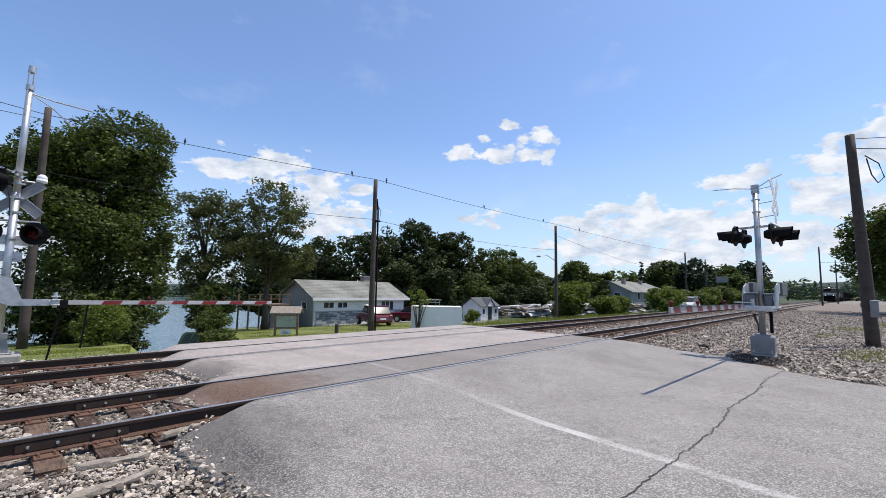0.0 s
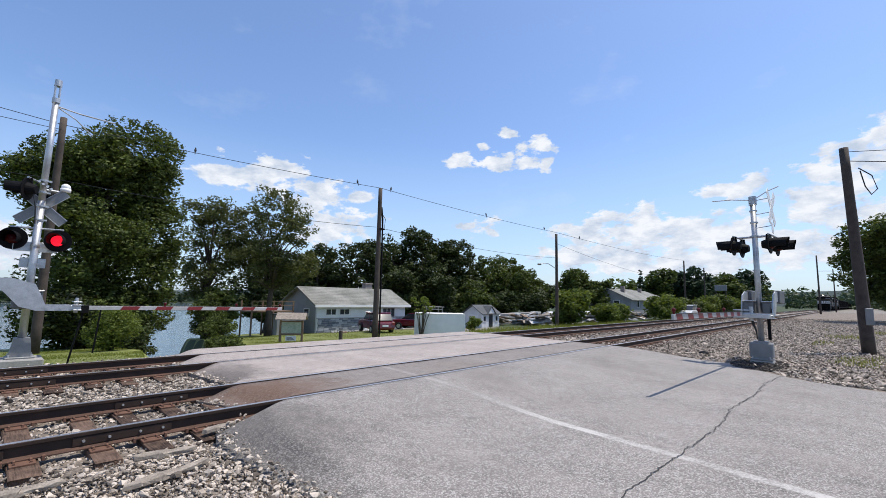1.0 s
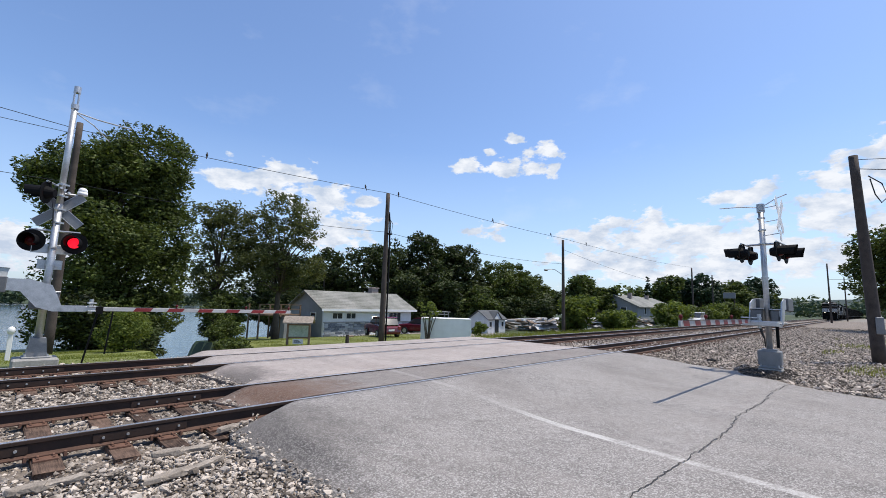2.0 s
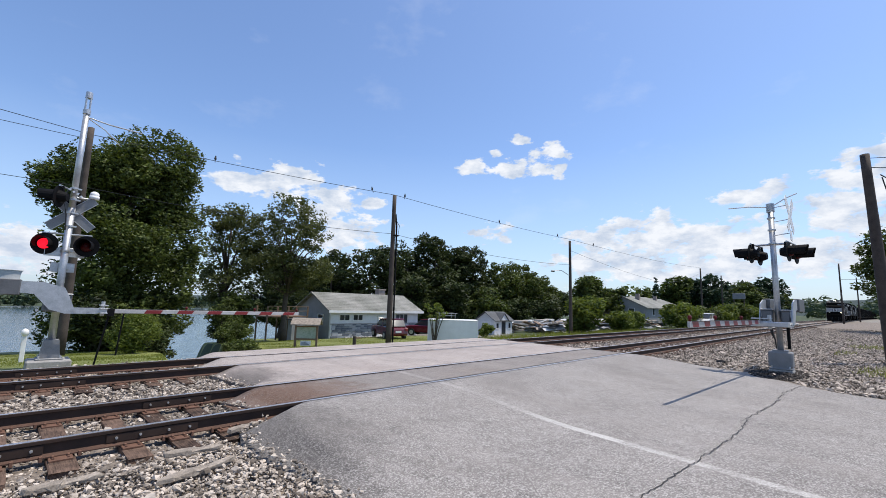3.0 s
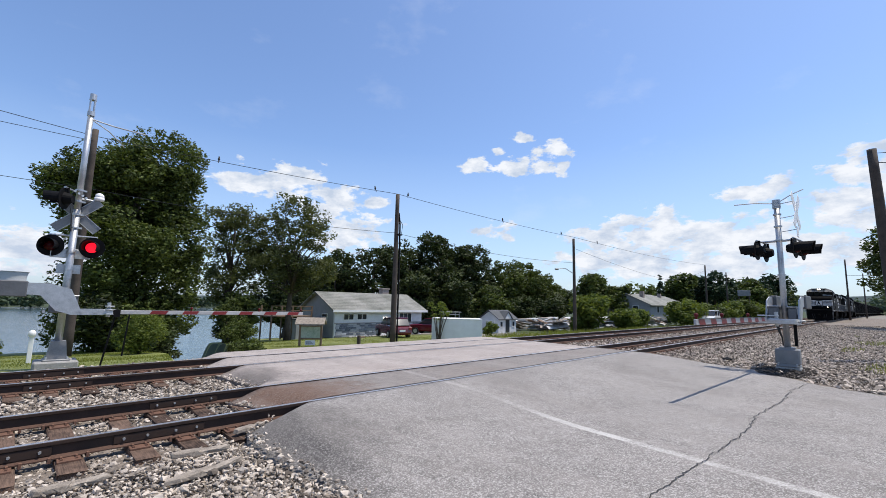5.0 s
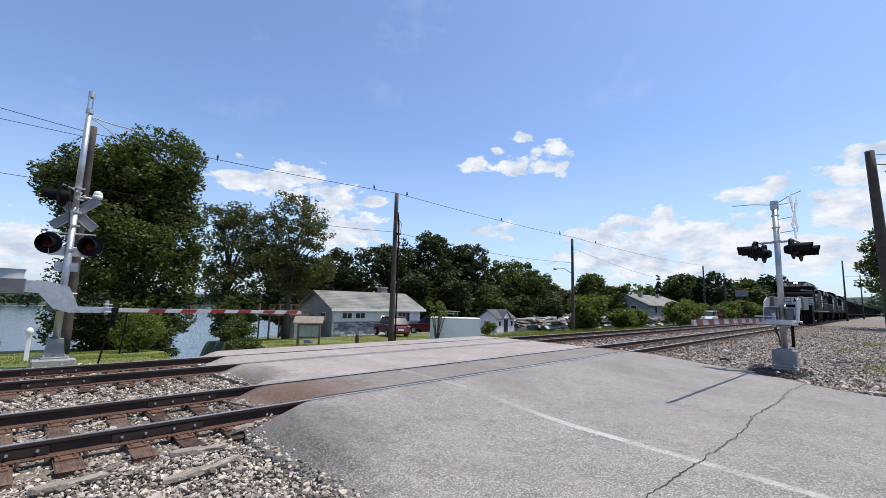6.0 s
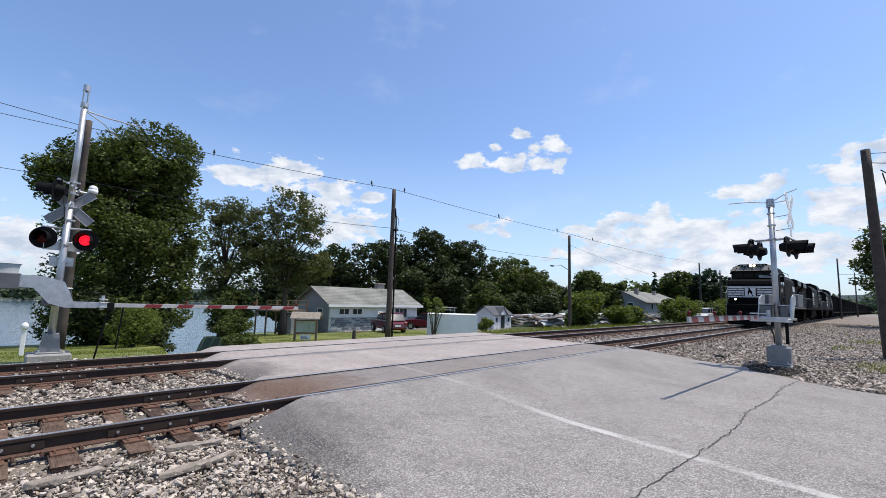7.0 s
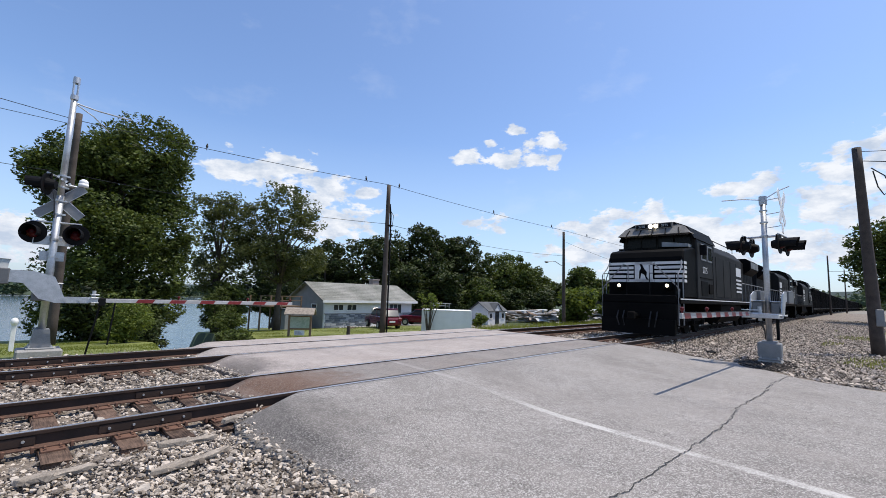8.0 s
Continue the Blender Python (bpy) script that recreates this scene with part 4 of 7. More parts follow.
def build_trees():
    plant("maple_tree", "large dense dark-green maple on the lake bank", "tree", 0.95, 24.0, 12.9, MAPLE, 115000, 0.100, M_LEAF, 0.42, 1, 0.72, 20, per=85)
    plant("locust_tree", "slender light-crowned tree by the lake", "tree", 9.0, 30.4, 12.6, crown(1.0, 12.8, 2.9, 14, 5), 13000, 0.105, M_LEAF_C, 0.22, 3, 0.58, 30, per=60)
    plant("locust_tree", "open grey-green tree in front of the house gable", "tree", 13.3, 28.6, 12.8, crown(2.6, 13.0, 3.9, 18, 6), 20000, 0.105, M_LEAF_C, 0.26, 4, 0.60, 34, per=60)
    plant("bank_shrub", "dark shrub at the water's edge", "shrub", 8.9, 28.2, 4.2, crown(0.0, 4.2, 1.6, 7, 9), 5000, 0.14, M_LEAF, 0, 6, 0.6, 8)
    plant("bank_shrub", "broad bright-green bush beside the track", "shrub", 0.85, 15.6, 2.3, crown(0.0, 2.0, 0.78, 7, 10), 9000, 0.05, M_LEAF_B, 0, 7, 0.35, 10)
    plant("bank_shrub", "dark low shrub on the lawn edge", "shrub", -4.4, 21.5, 1.6, crown(0.0, 1.5, 1.3, 6, 31), 2600, 0.10, M_LEAF, 0, 17, 0.4, 8)
    # dark-leaved shrubs added to stand in for the black shade below the maple
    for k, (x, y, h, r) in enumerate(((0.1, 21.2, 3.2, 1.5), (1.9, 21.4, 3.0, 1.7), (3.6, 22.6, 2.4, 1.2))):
        plant("bank_shrub", "dark undergrowth standing in for the shade below the maple", "shrub", x, y, h, crown(0.0, h, r, 8, 200 + k), 6500, 0.11, M_LEAF_SHADE, 0, 200 + k, 0.5, 7, kind_group="undergrowth")
    for k, (x, y, h, r) in enumerate(((3.8, 15.7, 0.95, 0.65), (4.6, 16.2, 1.1, 0.75), (4.4, 18.2, 1.7, 1.0), (5.5, 15.6, 0.75, 0.6), (6.0, 17.4, 1.0, 0.8), (6.6, 19.8, 1.2, 0.9), (7.2, 22.6, 1.6, 1.1), (7.9, 26.0, 3.4, 1.3))):
        plant("bank_shrub", "low rough growth on the edge of the bank", "shrub", x, y, h, crown(0.0, h, r, 6, 210 + k), 3200, 0.075, M_LEAF, 0, 210 + k, 0.3, 6, kind_group="bank growth")
    # woods behind the house; most crowns take the leaf colour darkened for shade
    spots = ((20.5, 45, 10.0, 4.2), (26.5, 44, 12.2, 5.0), (31.5, 42.5, 13.8, 5.4), (36.5, 40.5, 15.0, 5.4), (40.5, 39.0, 16.0, 5.2), (45, 38.5, 14.6, 5.0), (50, 40, 13.0, 5.2),
             (55, 38, 12.3, 5.0), (60, 37.5, 12.0, 4.8), (64.5, 36.8, 10.8, 4.0), (30, 50, 12.5, 5.0), (44, 47, 12.6, 5.4), (38, 33.5, 7.4, 3.0), (43, 31.5, 6.4, 2.8), (33.5, 36.0, 8.0, 3.0), (70, 40, 6.6, 3.5), (76, 42, 7, 4), (84, 44, 7, 4), (94, 46, 7, 4), (105, 45, 7.5, 4.4), (52, 33, 5, 2.8), (58, 31, 4.6, 2.6))
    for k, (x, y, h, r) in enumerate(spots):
        plant("woodland_tree", "broad dark-green tree in the wood behind the house", "tree", x, y, h, crown(0.5, h, r, 13, 40 + k), 11500, 0.205, M_LEAF if k in (7, 8, 9, 13) else M_LEAF_SHADE, 0.32, 50 + k, 0.85, 8, per=60, kind_group="woodland trees")
    # scattered greenery up the line
    plant("thicket", "large leafy thicket beside the boat yard", "shrub", 35.0, 12.9, 3.8, crown(0.0, 3.6, 1.9, 9, 71), 6500, 0.15, M_LEAF_B, 0, 71, 0.6, 12)
    plant("thicket", "low leafy bush beside the far track", "shrub", 38.5, 11.2, 2.4, crown(0.0, 2.2, 1.4, 6, 72), 3000, 0.15, M_LEAF_B, 0, 72, 0.5, 8)
    plant("yard_tree", "round dark tree beyond the boat yard", "tree", 63.5, 26.5, 8.2, crown(1.0, 8.6, 3.1, 9, 73), 5500, 0.26, M_LEAF, 0.2, 73, 0.9, 7)
    plant("yard_tree", "smaller dark tree beyond the boat yard", "tree", 67.2, 24.0, 6.2, crown(0.8, 6.4, 2.2, 8, 74), 3500, 0.26, M_LEAF, 0.16, 74, 0.8, 6)
    plant("spruce", "dark pointed spruce beside a far house", "tree", 103.5, 29.4, 10.5, [(0, 0, 1.0 + k * 0.72, 1.9 * (1 - k / 13.5), 1.9 * (1 - k / 13.5), 0.3) for k in range(13)], 5000, 0.20, M_NEEDLE, 0.18, 75, 0.35, 6)
    for k, (x, y, h, r, m) in enumerate(((54, 10.5, 3.8, 2.4, M_LEAF_B), (60, 11.4, 4.2, 2.6, M_LEAF_B), (66, 10.6, 3.6, 2.4, M_LEAF), (74, 10.4, 4.0, 2.8, M_LEAF_B), (84, 10.2, 4.6, 3.0, M_LEAF), (96, 10.0, 4.6, 3.2, M_LEAF_B), (45.5, 12.8, 2.6, 1.6, M_LEAF_B), (78, 24, 6, 3.2, M_LEAF_B), (88, 27, 6.5, 3.6, M_LEAF), (52, 21, 3.4, 2.2, M_LEAF_B))):
        plant("hedge_shrub", "leafy green shrub along the railway", "shrub", x, y, h, crown(0.0, h * 0.8, r * 0.85, 7, 90 + k), 4200, 0.17, m, 0, 90 + k, 0.7, 8, kind_group="trackside shrubs")
    for k, (x, y, h, r) in enumerate(((116, 29, 12.5, 4.5), (123, 23, 13.5, 5.0), (131, 17.0, 11.0, 4.6), (139, 13.5, 12.4, 4.6), (148, 14, 10.5, 4.0), (158, 14, 10.5, 4.5), (110, 33, 8, 4), (128, 30, 10, 5))):
        plant("lineside_tree", "tall dark tree along the railway", "tree", x, y, h, crown(0.5, h, r, 10, 120 + k), 3600, 0.40, (M_LEAF, M_NEEDLE)[k % 2], 0.25, 120 + k, 1.3, 6, kind_group="lineside trees")
    plant("roadside_tree", "tall leafy tree beside the gravel lane", "tree", 62.5, -11.3, 13.4, crown(0.0, 13.6, 6.2, 16, 140), 42000, 0.165, M_LEAF, 0.4, 140, 0.95, 14, per=70)
    plant("roadside_tree", "tall leafy tree beside the gravel lane", "tree", 74.0, -14.5, 12.6, crown(1.0, 12.8, 6.0, 12, 141), 7000, 0.3, M_LEAF, 0.4, 141, 1.1, 8)
    # small sapling before the white trailer and one yellow-green bush by the small shed
    plant("sapling", "thin bare-stemmed sapling before the white trailer", "sapling", 15.2, 12.6, 2.6, [(0, 0, 2.0, 0.8, 0.5, 0.6)], 500, 0.06, M_LEAF_B, 0, 150, 0.25, 14)
    plant("garden_bush", "yellow-green garden bush beside the small shed", "bush", 27.5, 18.6, 1.4, crown(0.0, 1.3, 0.7, 5, 151), 900, 0.12, M_LEAF_B, 0, 151, 0.3, 6)
    # grass blades on the lawn and weeds along the gravel
    rng = np.random.default_rng(9)

    def tufts(name, label, n, x0, x1, y0, y1, h, ok):
        x, y = rng.uniform(x0, x1, n), rng.uniform(y0, y1, n)
        k = ok(x, y)
        x, y = x[k], y[k]
        z = land(x, y) - 0.02
        a = rng.uniform(0, 6.283, len(x))
        hh = h * rng.uniform(0.5, 1.5, len(x))
        w = 0.012 + 0.02 * hh
        bx, by = rng.normal(0, 0.35, len(x)) * hh, rng.normal(0, 0.35, len(x)) * hh
        v = np.stack([np.stack([x - np.cos(a) * w, y - np.sin(a) * w, z], -1), np.stack([x + np.cos(a) * w, y + np.sin(a) * w, z], -1), np.stack([x + bx, y + by, z + hh], -1)], 1)
        tagged(sheet(name, v.reshape(-1, 3), np.arange(len(x) * 3).reshape(-1, 3), M_BLADE), label, "grass", kind="stuff")

    tufts("grass", "mown grass on the lake bank", 42000, -5, 7, 9.5, 24, 0.045, lambda x, y: (y < shore(x)) & ((x < road_left(y) - 0.3)))
    tufts("grass", "mown lawn before the house", 22000, 8, 26, 15, 29, 0.06, lambda x, y: (y < shore(x)) & (x > road_right(y) - 6))
    tufts("weeds", "low weeds along the far side of the tracks", 5000, 15, 60, 8.2, 12.5, 0.22, lambda x, y: np.sin(x * 1.3) + np.sin(x * 0.37 + y) > -0.4)
    tufts("weeds", "rank grass and weeds before the boat yard", 9000, 22, 48, 8.6, 15.5, 0.34, lambda x, y: np.sin(x * 0.8) + np.sin(x * 0.31 + y * 0.9) > -0.2)
    tufts("weeds", "sparse weeds in the gravel", 9000, 12, 40, -9.5, -4.8, 0.15, lambda x, y: (np.sin(x * 0.9) + np.sin(y * 1.7 + x * 0.4) > 0.9) & (x > road_right(y) + 0.6))


# ---- poles and wires ----


def pole(x, y, top, r, label, bottom=None, lean=(0, 0)):
    z = spot(x, y) - 0.1 if bottom is None else bottom
    ob = base("utility_pole", x, y, z, 0, label, "utility pole", "utility poles")
    bm = BM()
    n = 9
    tube(bm, [(lean[0] * k / n, lean[1] * k / n, (top - z) * k / n) for k in range(n + 1)], [r * (1 - 0.32 * k / n) * (1 + 0.03 * math.sin(7 * k)) for k in range(n + 1)], 10)
    part("shaft", bm, M_POLE, ob, smooth=True)
    return ob


def wire(points, r, sag, label):
    """A cable hanging between points."""
    bm = BM()
    pts = []
    for (a, b) in zip(points, points[1:]):
        a, b = Vector(a), Vector(b)
        for k in range(25):
            t = k / 24
            p = a.lerp(b, t)
            p.z -= sag * (b - a).length / 30 * 4 * t * (1 - t)
            if not pts or (p - pts[-1]).length > 1e-4:
                pts.append(p)
    tube(bm, pts, r, 5)
    tagged(part("overhead_wire", bm, M_WIRE), label, "cable", "overhead wires")


def insulator(parent, x, y, z, h=0.22):
    bm = BM()
    rod(bm, (x, y, z), (x, y, z + h), 0.018, 0.018, 8)
    for k in range(3):
        rod(bm, (x, y, z + h * (0.3 + 0.25 * k)), (x, y, z + h * (0.42 + 0.25 * k)), 0.05, 0.035, 10)
    part("insulator", bm, M_GREYPAINT, parent)


def bird(x, y, z, turn, label="small dark bird perched on the overhead wire"):
    ob = base("bird", x, y, z, turn, label, "bird", "birds on the wire")
    bm = BM()
    ball(bm, (0, 0, 0.12), 0.055, 0.055, 0.095, 2)
    part("body", bm, M_BIRD, ob, smooth=True)
    bm = BM()
    ball(bm, (0.02, 0, 0.235), 0.036, 0.036, 0.036, 2)
    rod(bm, (0.05, 0, 0.235), (0.085, 0, 0.23), 0.010, 0.001, 5)
    part("head", bm, M_BIRD, ob, smooth=True)
    bm = BM()
    prism(bm, [(-0.03, 0.05), (-0.055, 0.04), (-0.085, -0.09), (-0.06, -0.095)], -0.018, 0.018)
    part("tail", bm, M_BIRD, ob)


def build_poles():
    a = pole(-1.25, 17.7, 8.75, 0.17, "weathered brown wooden utility pole on the bank")
    b = pole(12.8, 13.95, 7.95, 0.17, "dark wooden utility pole with a cable conduit")
    bm = BM()
    tube(bm, [(0.21, -0.12, 0.0), (0.20, -0.12, 4.0), (0.17, -0.10, 7.2), (0.1, -0.06, 7.9)], 0.05, 8)
    part("conduit", bm, M_BLACK, b)
    bm = BM()
    box(bm, -0.06, 0.30, -0.22, 0.10, 6.55, 6.62, 0.01)
    tube(bm, [(0.1, -0.05, 7.6), (0.32, -0.18, 7.2), (0.26, -0.15, 6.6)], 0.018, 5)
    part("bracket", bm, M_BLACK, b)
    c = pole(31.9, 12.7, 7.45, 0.16, "wooden utility pole with a street lamp arm")
    bm = BM()
    tube(bm, [(-0.05, 0, 5.3), (-0.7, 0.45, 5.75), (-1.25, 0.8, 5.72)], 0.03, 6)
    part("lamp_arm", bm, M_GALV, c)
    bm = BM()
    ball(bm, (-1.42, 0.9, 5.66), 0.24, 0.17, 0.09, 2)
    part("lamp_head", bm, M_GREYPAINT, c, "grey cobra-head street lamp", True)
    for ob, h in ((a, 9.75), (b, 8.85), (c, 8.3)):
        insulator(ob, 0, 0, h - 0.05)
    d = pole(82.7, 14.9, 9.1, 0.17, "far wooden utility pole")
    pole(119.7, -0.3 - 1.6, 12.4, 0.19, "tall wooden pole beside the line")
    pole(163.4, -1.6 - 2.2, 12.2, 0.19, "tall wooden pole beside the line")
    pole(100, 15.4, 9.0, 0.16, "far wooden utility pole")
    r = pole(19.0, -6.46, 7.4, 0.20, "thick grey-brown wooden pole beside the gravel", lean=(-0.20, 0.19))
    bm = BM()
    box(bm, -0.28, -0.16, -0.20, 0.02, 1.15, 1.75, 0.02)
    part("meter_box", bm, M_GREYPAINT, r, "grey electric box on the pole")
    bm = BM()
    tube(bm, [(-0.1, -0.16, 6.9), (0.1, -0.5, 6.6), (0.2, -0.62, 6.1), (0.15, -0.45, 5.9), (0.0, -0.3, 6.2), (-0.05, -0.2, 6.8)], 0.02, 6)
    part("cable_loop", bm, M_WIRE, r)
    wire([(18.8, -6.3, 7.25), (22.0, -14, 7.2), (30, -34, 7.6)], 0.012, 0.3, "black cable from the pole over the gravel")
    wire([(18.8, -6.3, 6.9), (23.0, -14, 6.7), (30, -30, 7.0)], 0.016, 0.5, "black cable from the pole over the gravel")
    main = [(-30, 13.5, 9.6), (-1.25, 17.7, 8.45), (12.8, 13.95, 7.98), (31.9, 12.7, 7.6), (82.7, 14.9, 9.2)]
    wire(main, 0.014, 0.2, "thin black overhead wire between the poles")
    wire([(-30, 18.2, 7.6), (-1.25, 17.8, 6.1), (12.8, 14.05, 5.6), (31.9, 12.8, 5.3)], 0.012, 0.5, "thin overhead telephone wire between the poles")
    wire([(-30, 15.0, 8.2), (-1.25, 17.6, 8.2)], 0.012, 0.3, "thin overhead wire over the lake bank")
    wire([(31.9, 12.7, 6.6), (60, 13.5, 5.2), (82.7, 14.9, 8.2)], 0.012, 0.3, "thin overhead wire up the line")
    wire([(119.7, -1.9, 9.0), (119, -22, 9.2)], 0.03, 0.3, "far overhead wire across the lane")
    wire([(163.4, -3.8, 9.0), (150, -40, 9.0)], 0.03, 0.3, "far overhead wire across the lane")
    for (a, b), ts in zip(zip(main, main[1:]), ((), (0.335, 0.90), (0.04, 0.50, 0.90), (0.1,))):
        a, b = Vector(a), Vector(b)
        for t in ts:
            p = a.lerp(b, t)
            p.z -= 0.2 * (b - a).length / 30 * 4 * t * (1 - t)
            bird(p.x, p.y, p.z, 40 + 90 * t)


# ---- crossing signals ----


def light_pair(parent, z, cross, facing, lit=(False, False), hood=0.40, off=0.0):
    """Two round signal heads on a cross arm. cross: unit vector of the arm; facing: unit vector of the light."""
    c, f = Vector(cross), Vector(facing)
    bm = BM()
    if off:
        rod(bm, (0, 0, z + 0.28), f * off + Vector((0, 0, z + 0.28)), 0.035, 0.03, 8)
    rod(bm, f * off + c * -0.5 + Vector((0, 0, z + 0.28)), f * off + c * 0.5 + Vector((0, 0, z + 0.28)), 0.025, 0.025, 8)
    part("cross_arm", bm, M_GALV, parent)
    for side, on in zip((-1, 1), lit):
        o = c * (0.42 * side) + f * off + Vector((0, 0, z))
        bm = BM()
        q = f.to_track_quat("Z", "Y").to_matrix().to_4x4()
        bmesh.ops.create_cone(bm, cap_ends=True, segments=24, radius1=0.275, radius2=0.275, depth=0.02, matrix=Matrix.Translation(o + f * 0.02) @ q)
        bmesh.ops.create_cone(bm, cap_ends=True, segments=16, radius1=0.10, radius2=0.165, depth=0.17, matrix=Matrix.Translation(o - f * 0.08) @ q)
        rod(bm, o + Vector((0, 0, 0.1)) - f * 0.06, o + Vector((0, 0, 0.28)) - f * 0.04, 0.025, 0.025, 8)
        # open hood over the lens
        side_v = f.cross(Vector((0, 0, 1))).normalized()
        ring = []
        for k in range(13):
            t = math.radians(-35 + 250 * k / 12)
            d = side_v * math.cos(t) * 0.165 + Vector((0, 0, 1)) * math.sin(t) * 0.165
            long = hood * (0.85 + 0.15 * max(0.0, math.sin(t)))
            ring.append((bm.verts.new(o + d + f * 0.02), bm.verts.new(o + d + f * (0.04 + long)), bm.verts.new(o + d * 0.95 + f * (0.04 + long)), bm.verts.new(o + d * 0.95 + f * 0.02)))
        for a, b in zip(ring, ring[1:]):
            for k in range(3):
                bm.faces.new((a[k], a[k + 1], b[k + 1], b[k]))
        head = part("signal_head", bm, M_BLACK, parent, "black round signal head with hood")
        # round lens, one half of it lit, that turns in its head
        bm = BM()
        bmesh.ops.create_uvsphere(bm, u_segments=20, v_segments=12, radius=0.138)
        lens = part("lens", bm, M_LENS, head, "round red signal lens", True)
        lens.data.materials.append(M_LIT)
        for face in lens.data.polygons:
            face.material_index = 1 if face.center.dot(f) > 0.03 else 0
        lens.matrix_basis = pose(*(o + f * 0.03), 0, 0, 180)
        if on:
            FLASHERS.append((lens, o + f * 0.03, on))


FLASHERS = []


def crossbuck(parent, z, cross, facing):
    c, f = Vector(cross), Vector(facing)
    for k, a in enumerate((42, -42)):
        bm = BM()
        d = c * math.cos(radians(a)) + Vector((0, 0, 1)) * math.sin(radians(a))
        n = f.cross(d).normalized()
        o = Vector((0, 0, z)) + f * (0.09 + 0.012 * k)
        vs = [o + d * (0.60 * i) + n * (0.115 * j) + f * (0.006 * w) for w in (-1, 1) for i, j in ((-1, -1), (1, -1), (1, 1), (-1, 1))]
        v = [bm.verts.new(p) for p in vs]
        for q in ((0, 3, 2, 1), (4, 5, 6, 7), (0, 1, 5, 4), (1, 2, 6, 5), (2, 3, 7, 6), (3, 0, 4, 7)):
            bm.faces.new([v[k2] for k2 in q])
        bmesh.ops.recalc_face_normals(bm, faces=bm.faces)
        blade = part("crossbuck_blade", bm, M_GREYPAINT, parent, "bare grey back of a crossbuck blade")
        bm = BM()
        for j in (-0.108, 0.108):
            tube(bm, [o - d * 0.6 + n * j - f * 0.010, o + d * 0.6 + n * j - f * 0.010], 0.009, 5)
        part("blade_rim", bm, M_GALV, blade)


def gate_arm(parent, origin, direction, length, z, n, first=0.9):
    """A lowered barrier arm with red and white bands and three lamps."""
    d = Vector(direction).normalized()
    s = Vector((-d.y, d.x, 0))
    o = Vector(origin)

    def slab(a, b, h, w, mat, name, par, label=""):
        bm = BM()
        v = [bm.verts.new(o + d * i + s * j + Vector((0, 0, z + k))) for i in (a, b) for j in (-w, w) for k in (-h, h)]
        for q in ((0, 1, 3, 2), (4, 6, 7, 5), (0, 4, 5, 1), (2, 3, 7, 6), (0, 2, 6, 4), (1, 5, 7, 3)):
            bm.faces.new([v[k] for k in q])
        bmesh.ops.recalc_face_normals(bm, faces=bm.faces)
        bmesh.ops.bevel(bm, geom=bm.edges[:], offset=0.006, segments=1, affect="EDGES")
        return part(name, bm, mat, par, label)

    arm = slab(0.0, length, 0.052, 0.022, M_ARM, "gate_arm", parent, "red and white striped lowered gate arm")
    step = (length - first) / (2 * n)
    for k in range(n):
        a = first + step * (2 * k + 0.5)
        bm = BM()
        for side in (-1, 1):
            q = [o + d * (a + e) + s * (0.025 * side) + Vector((0, 0, z + h)) for e, h in ((0, -0.05), (step, -0.05), (step + 0.06, 0.05), (0.06, 0.05))]
            bm.faces.new([bm.verts.new(p) for p in (q if side < 0 else q[::-1])])
        part("red_band", bm, M_REDBAND, arm, "red reflective band")
    for a in (length * 0.36, length * 0.72, length - 0.08):
        bm = BM()
        p = o + d * a + Vector((0, 0, z + 0.05))
        rod(bm, p, p + Vector((0, 0, 0.05)), 0.02, 0.02, 8)
        ball(bm, p + Vector((0, 0, 0.075)), 0.038, 0.038, 0.042, 2)
        part("arm_lamp", bm, M_SMALLRED, arm, "small red lamp on the arm")
    bm = BM()
    tube(bm, [o + d * q + s * 0.03 + Vector((0, 0, z + 0.058)) for q in (0, length * 0.3, length * 0.6, length - 0.1)], 0.008, 5)
    part("arm_cable", bm, M_WIRE, arm)
    return arm


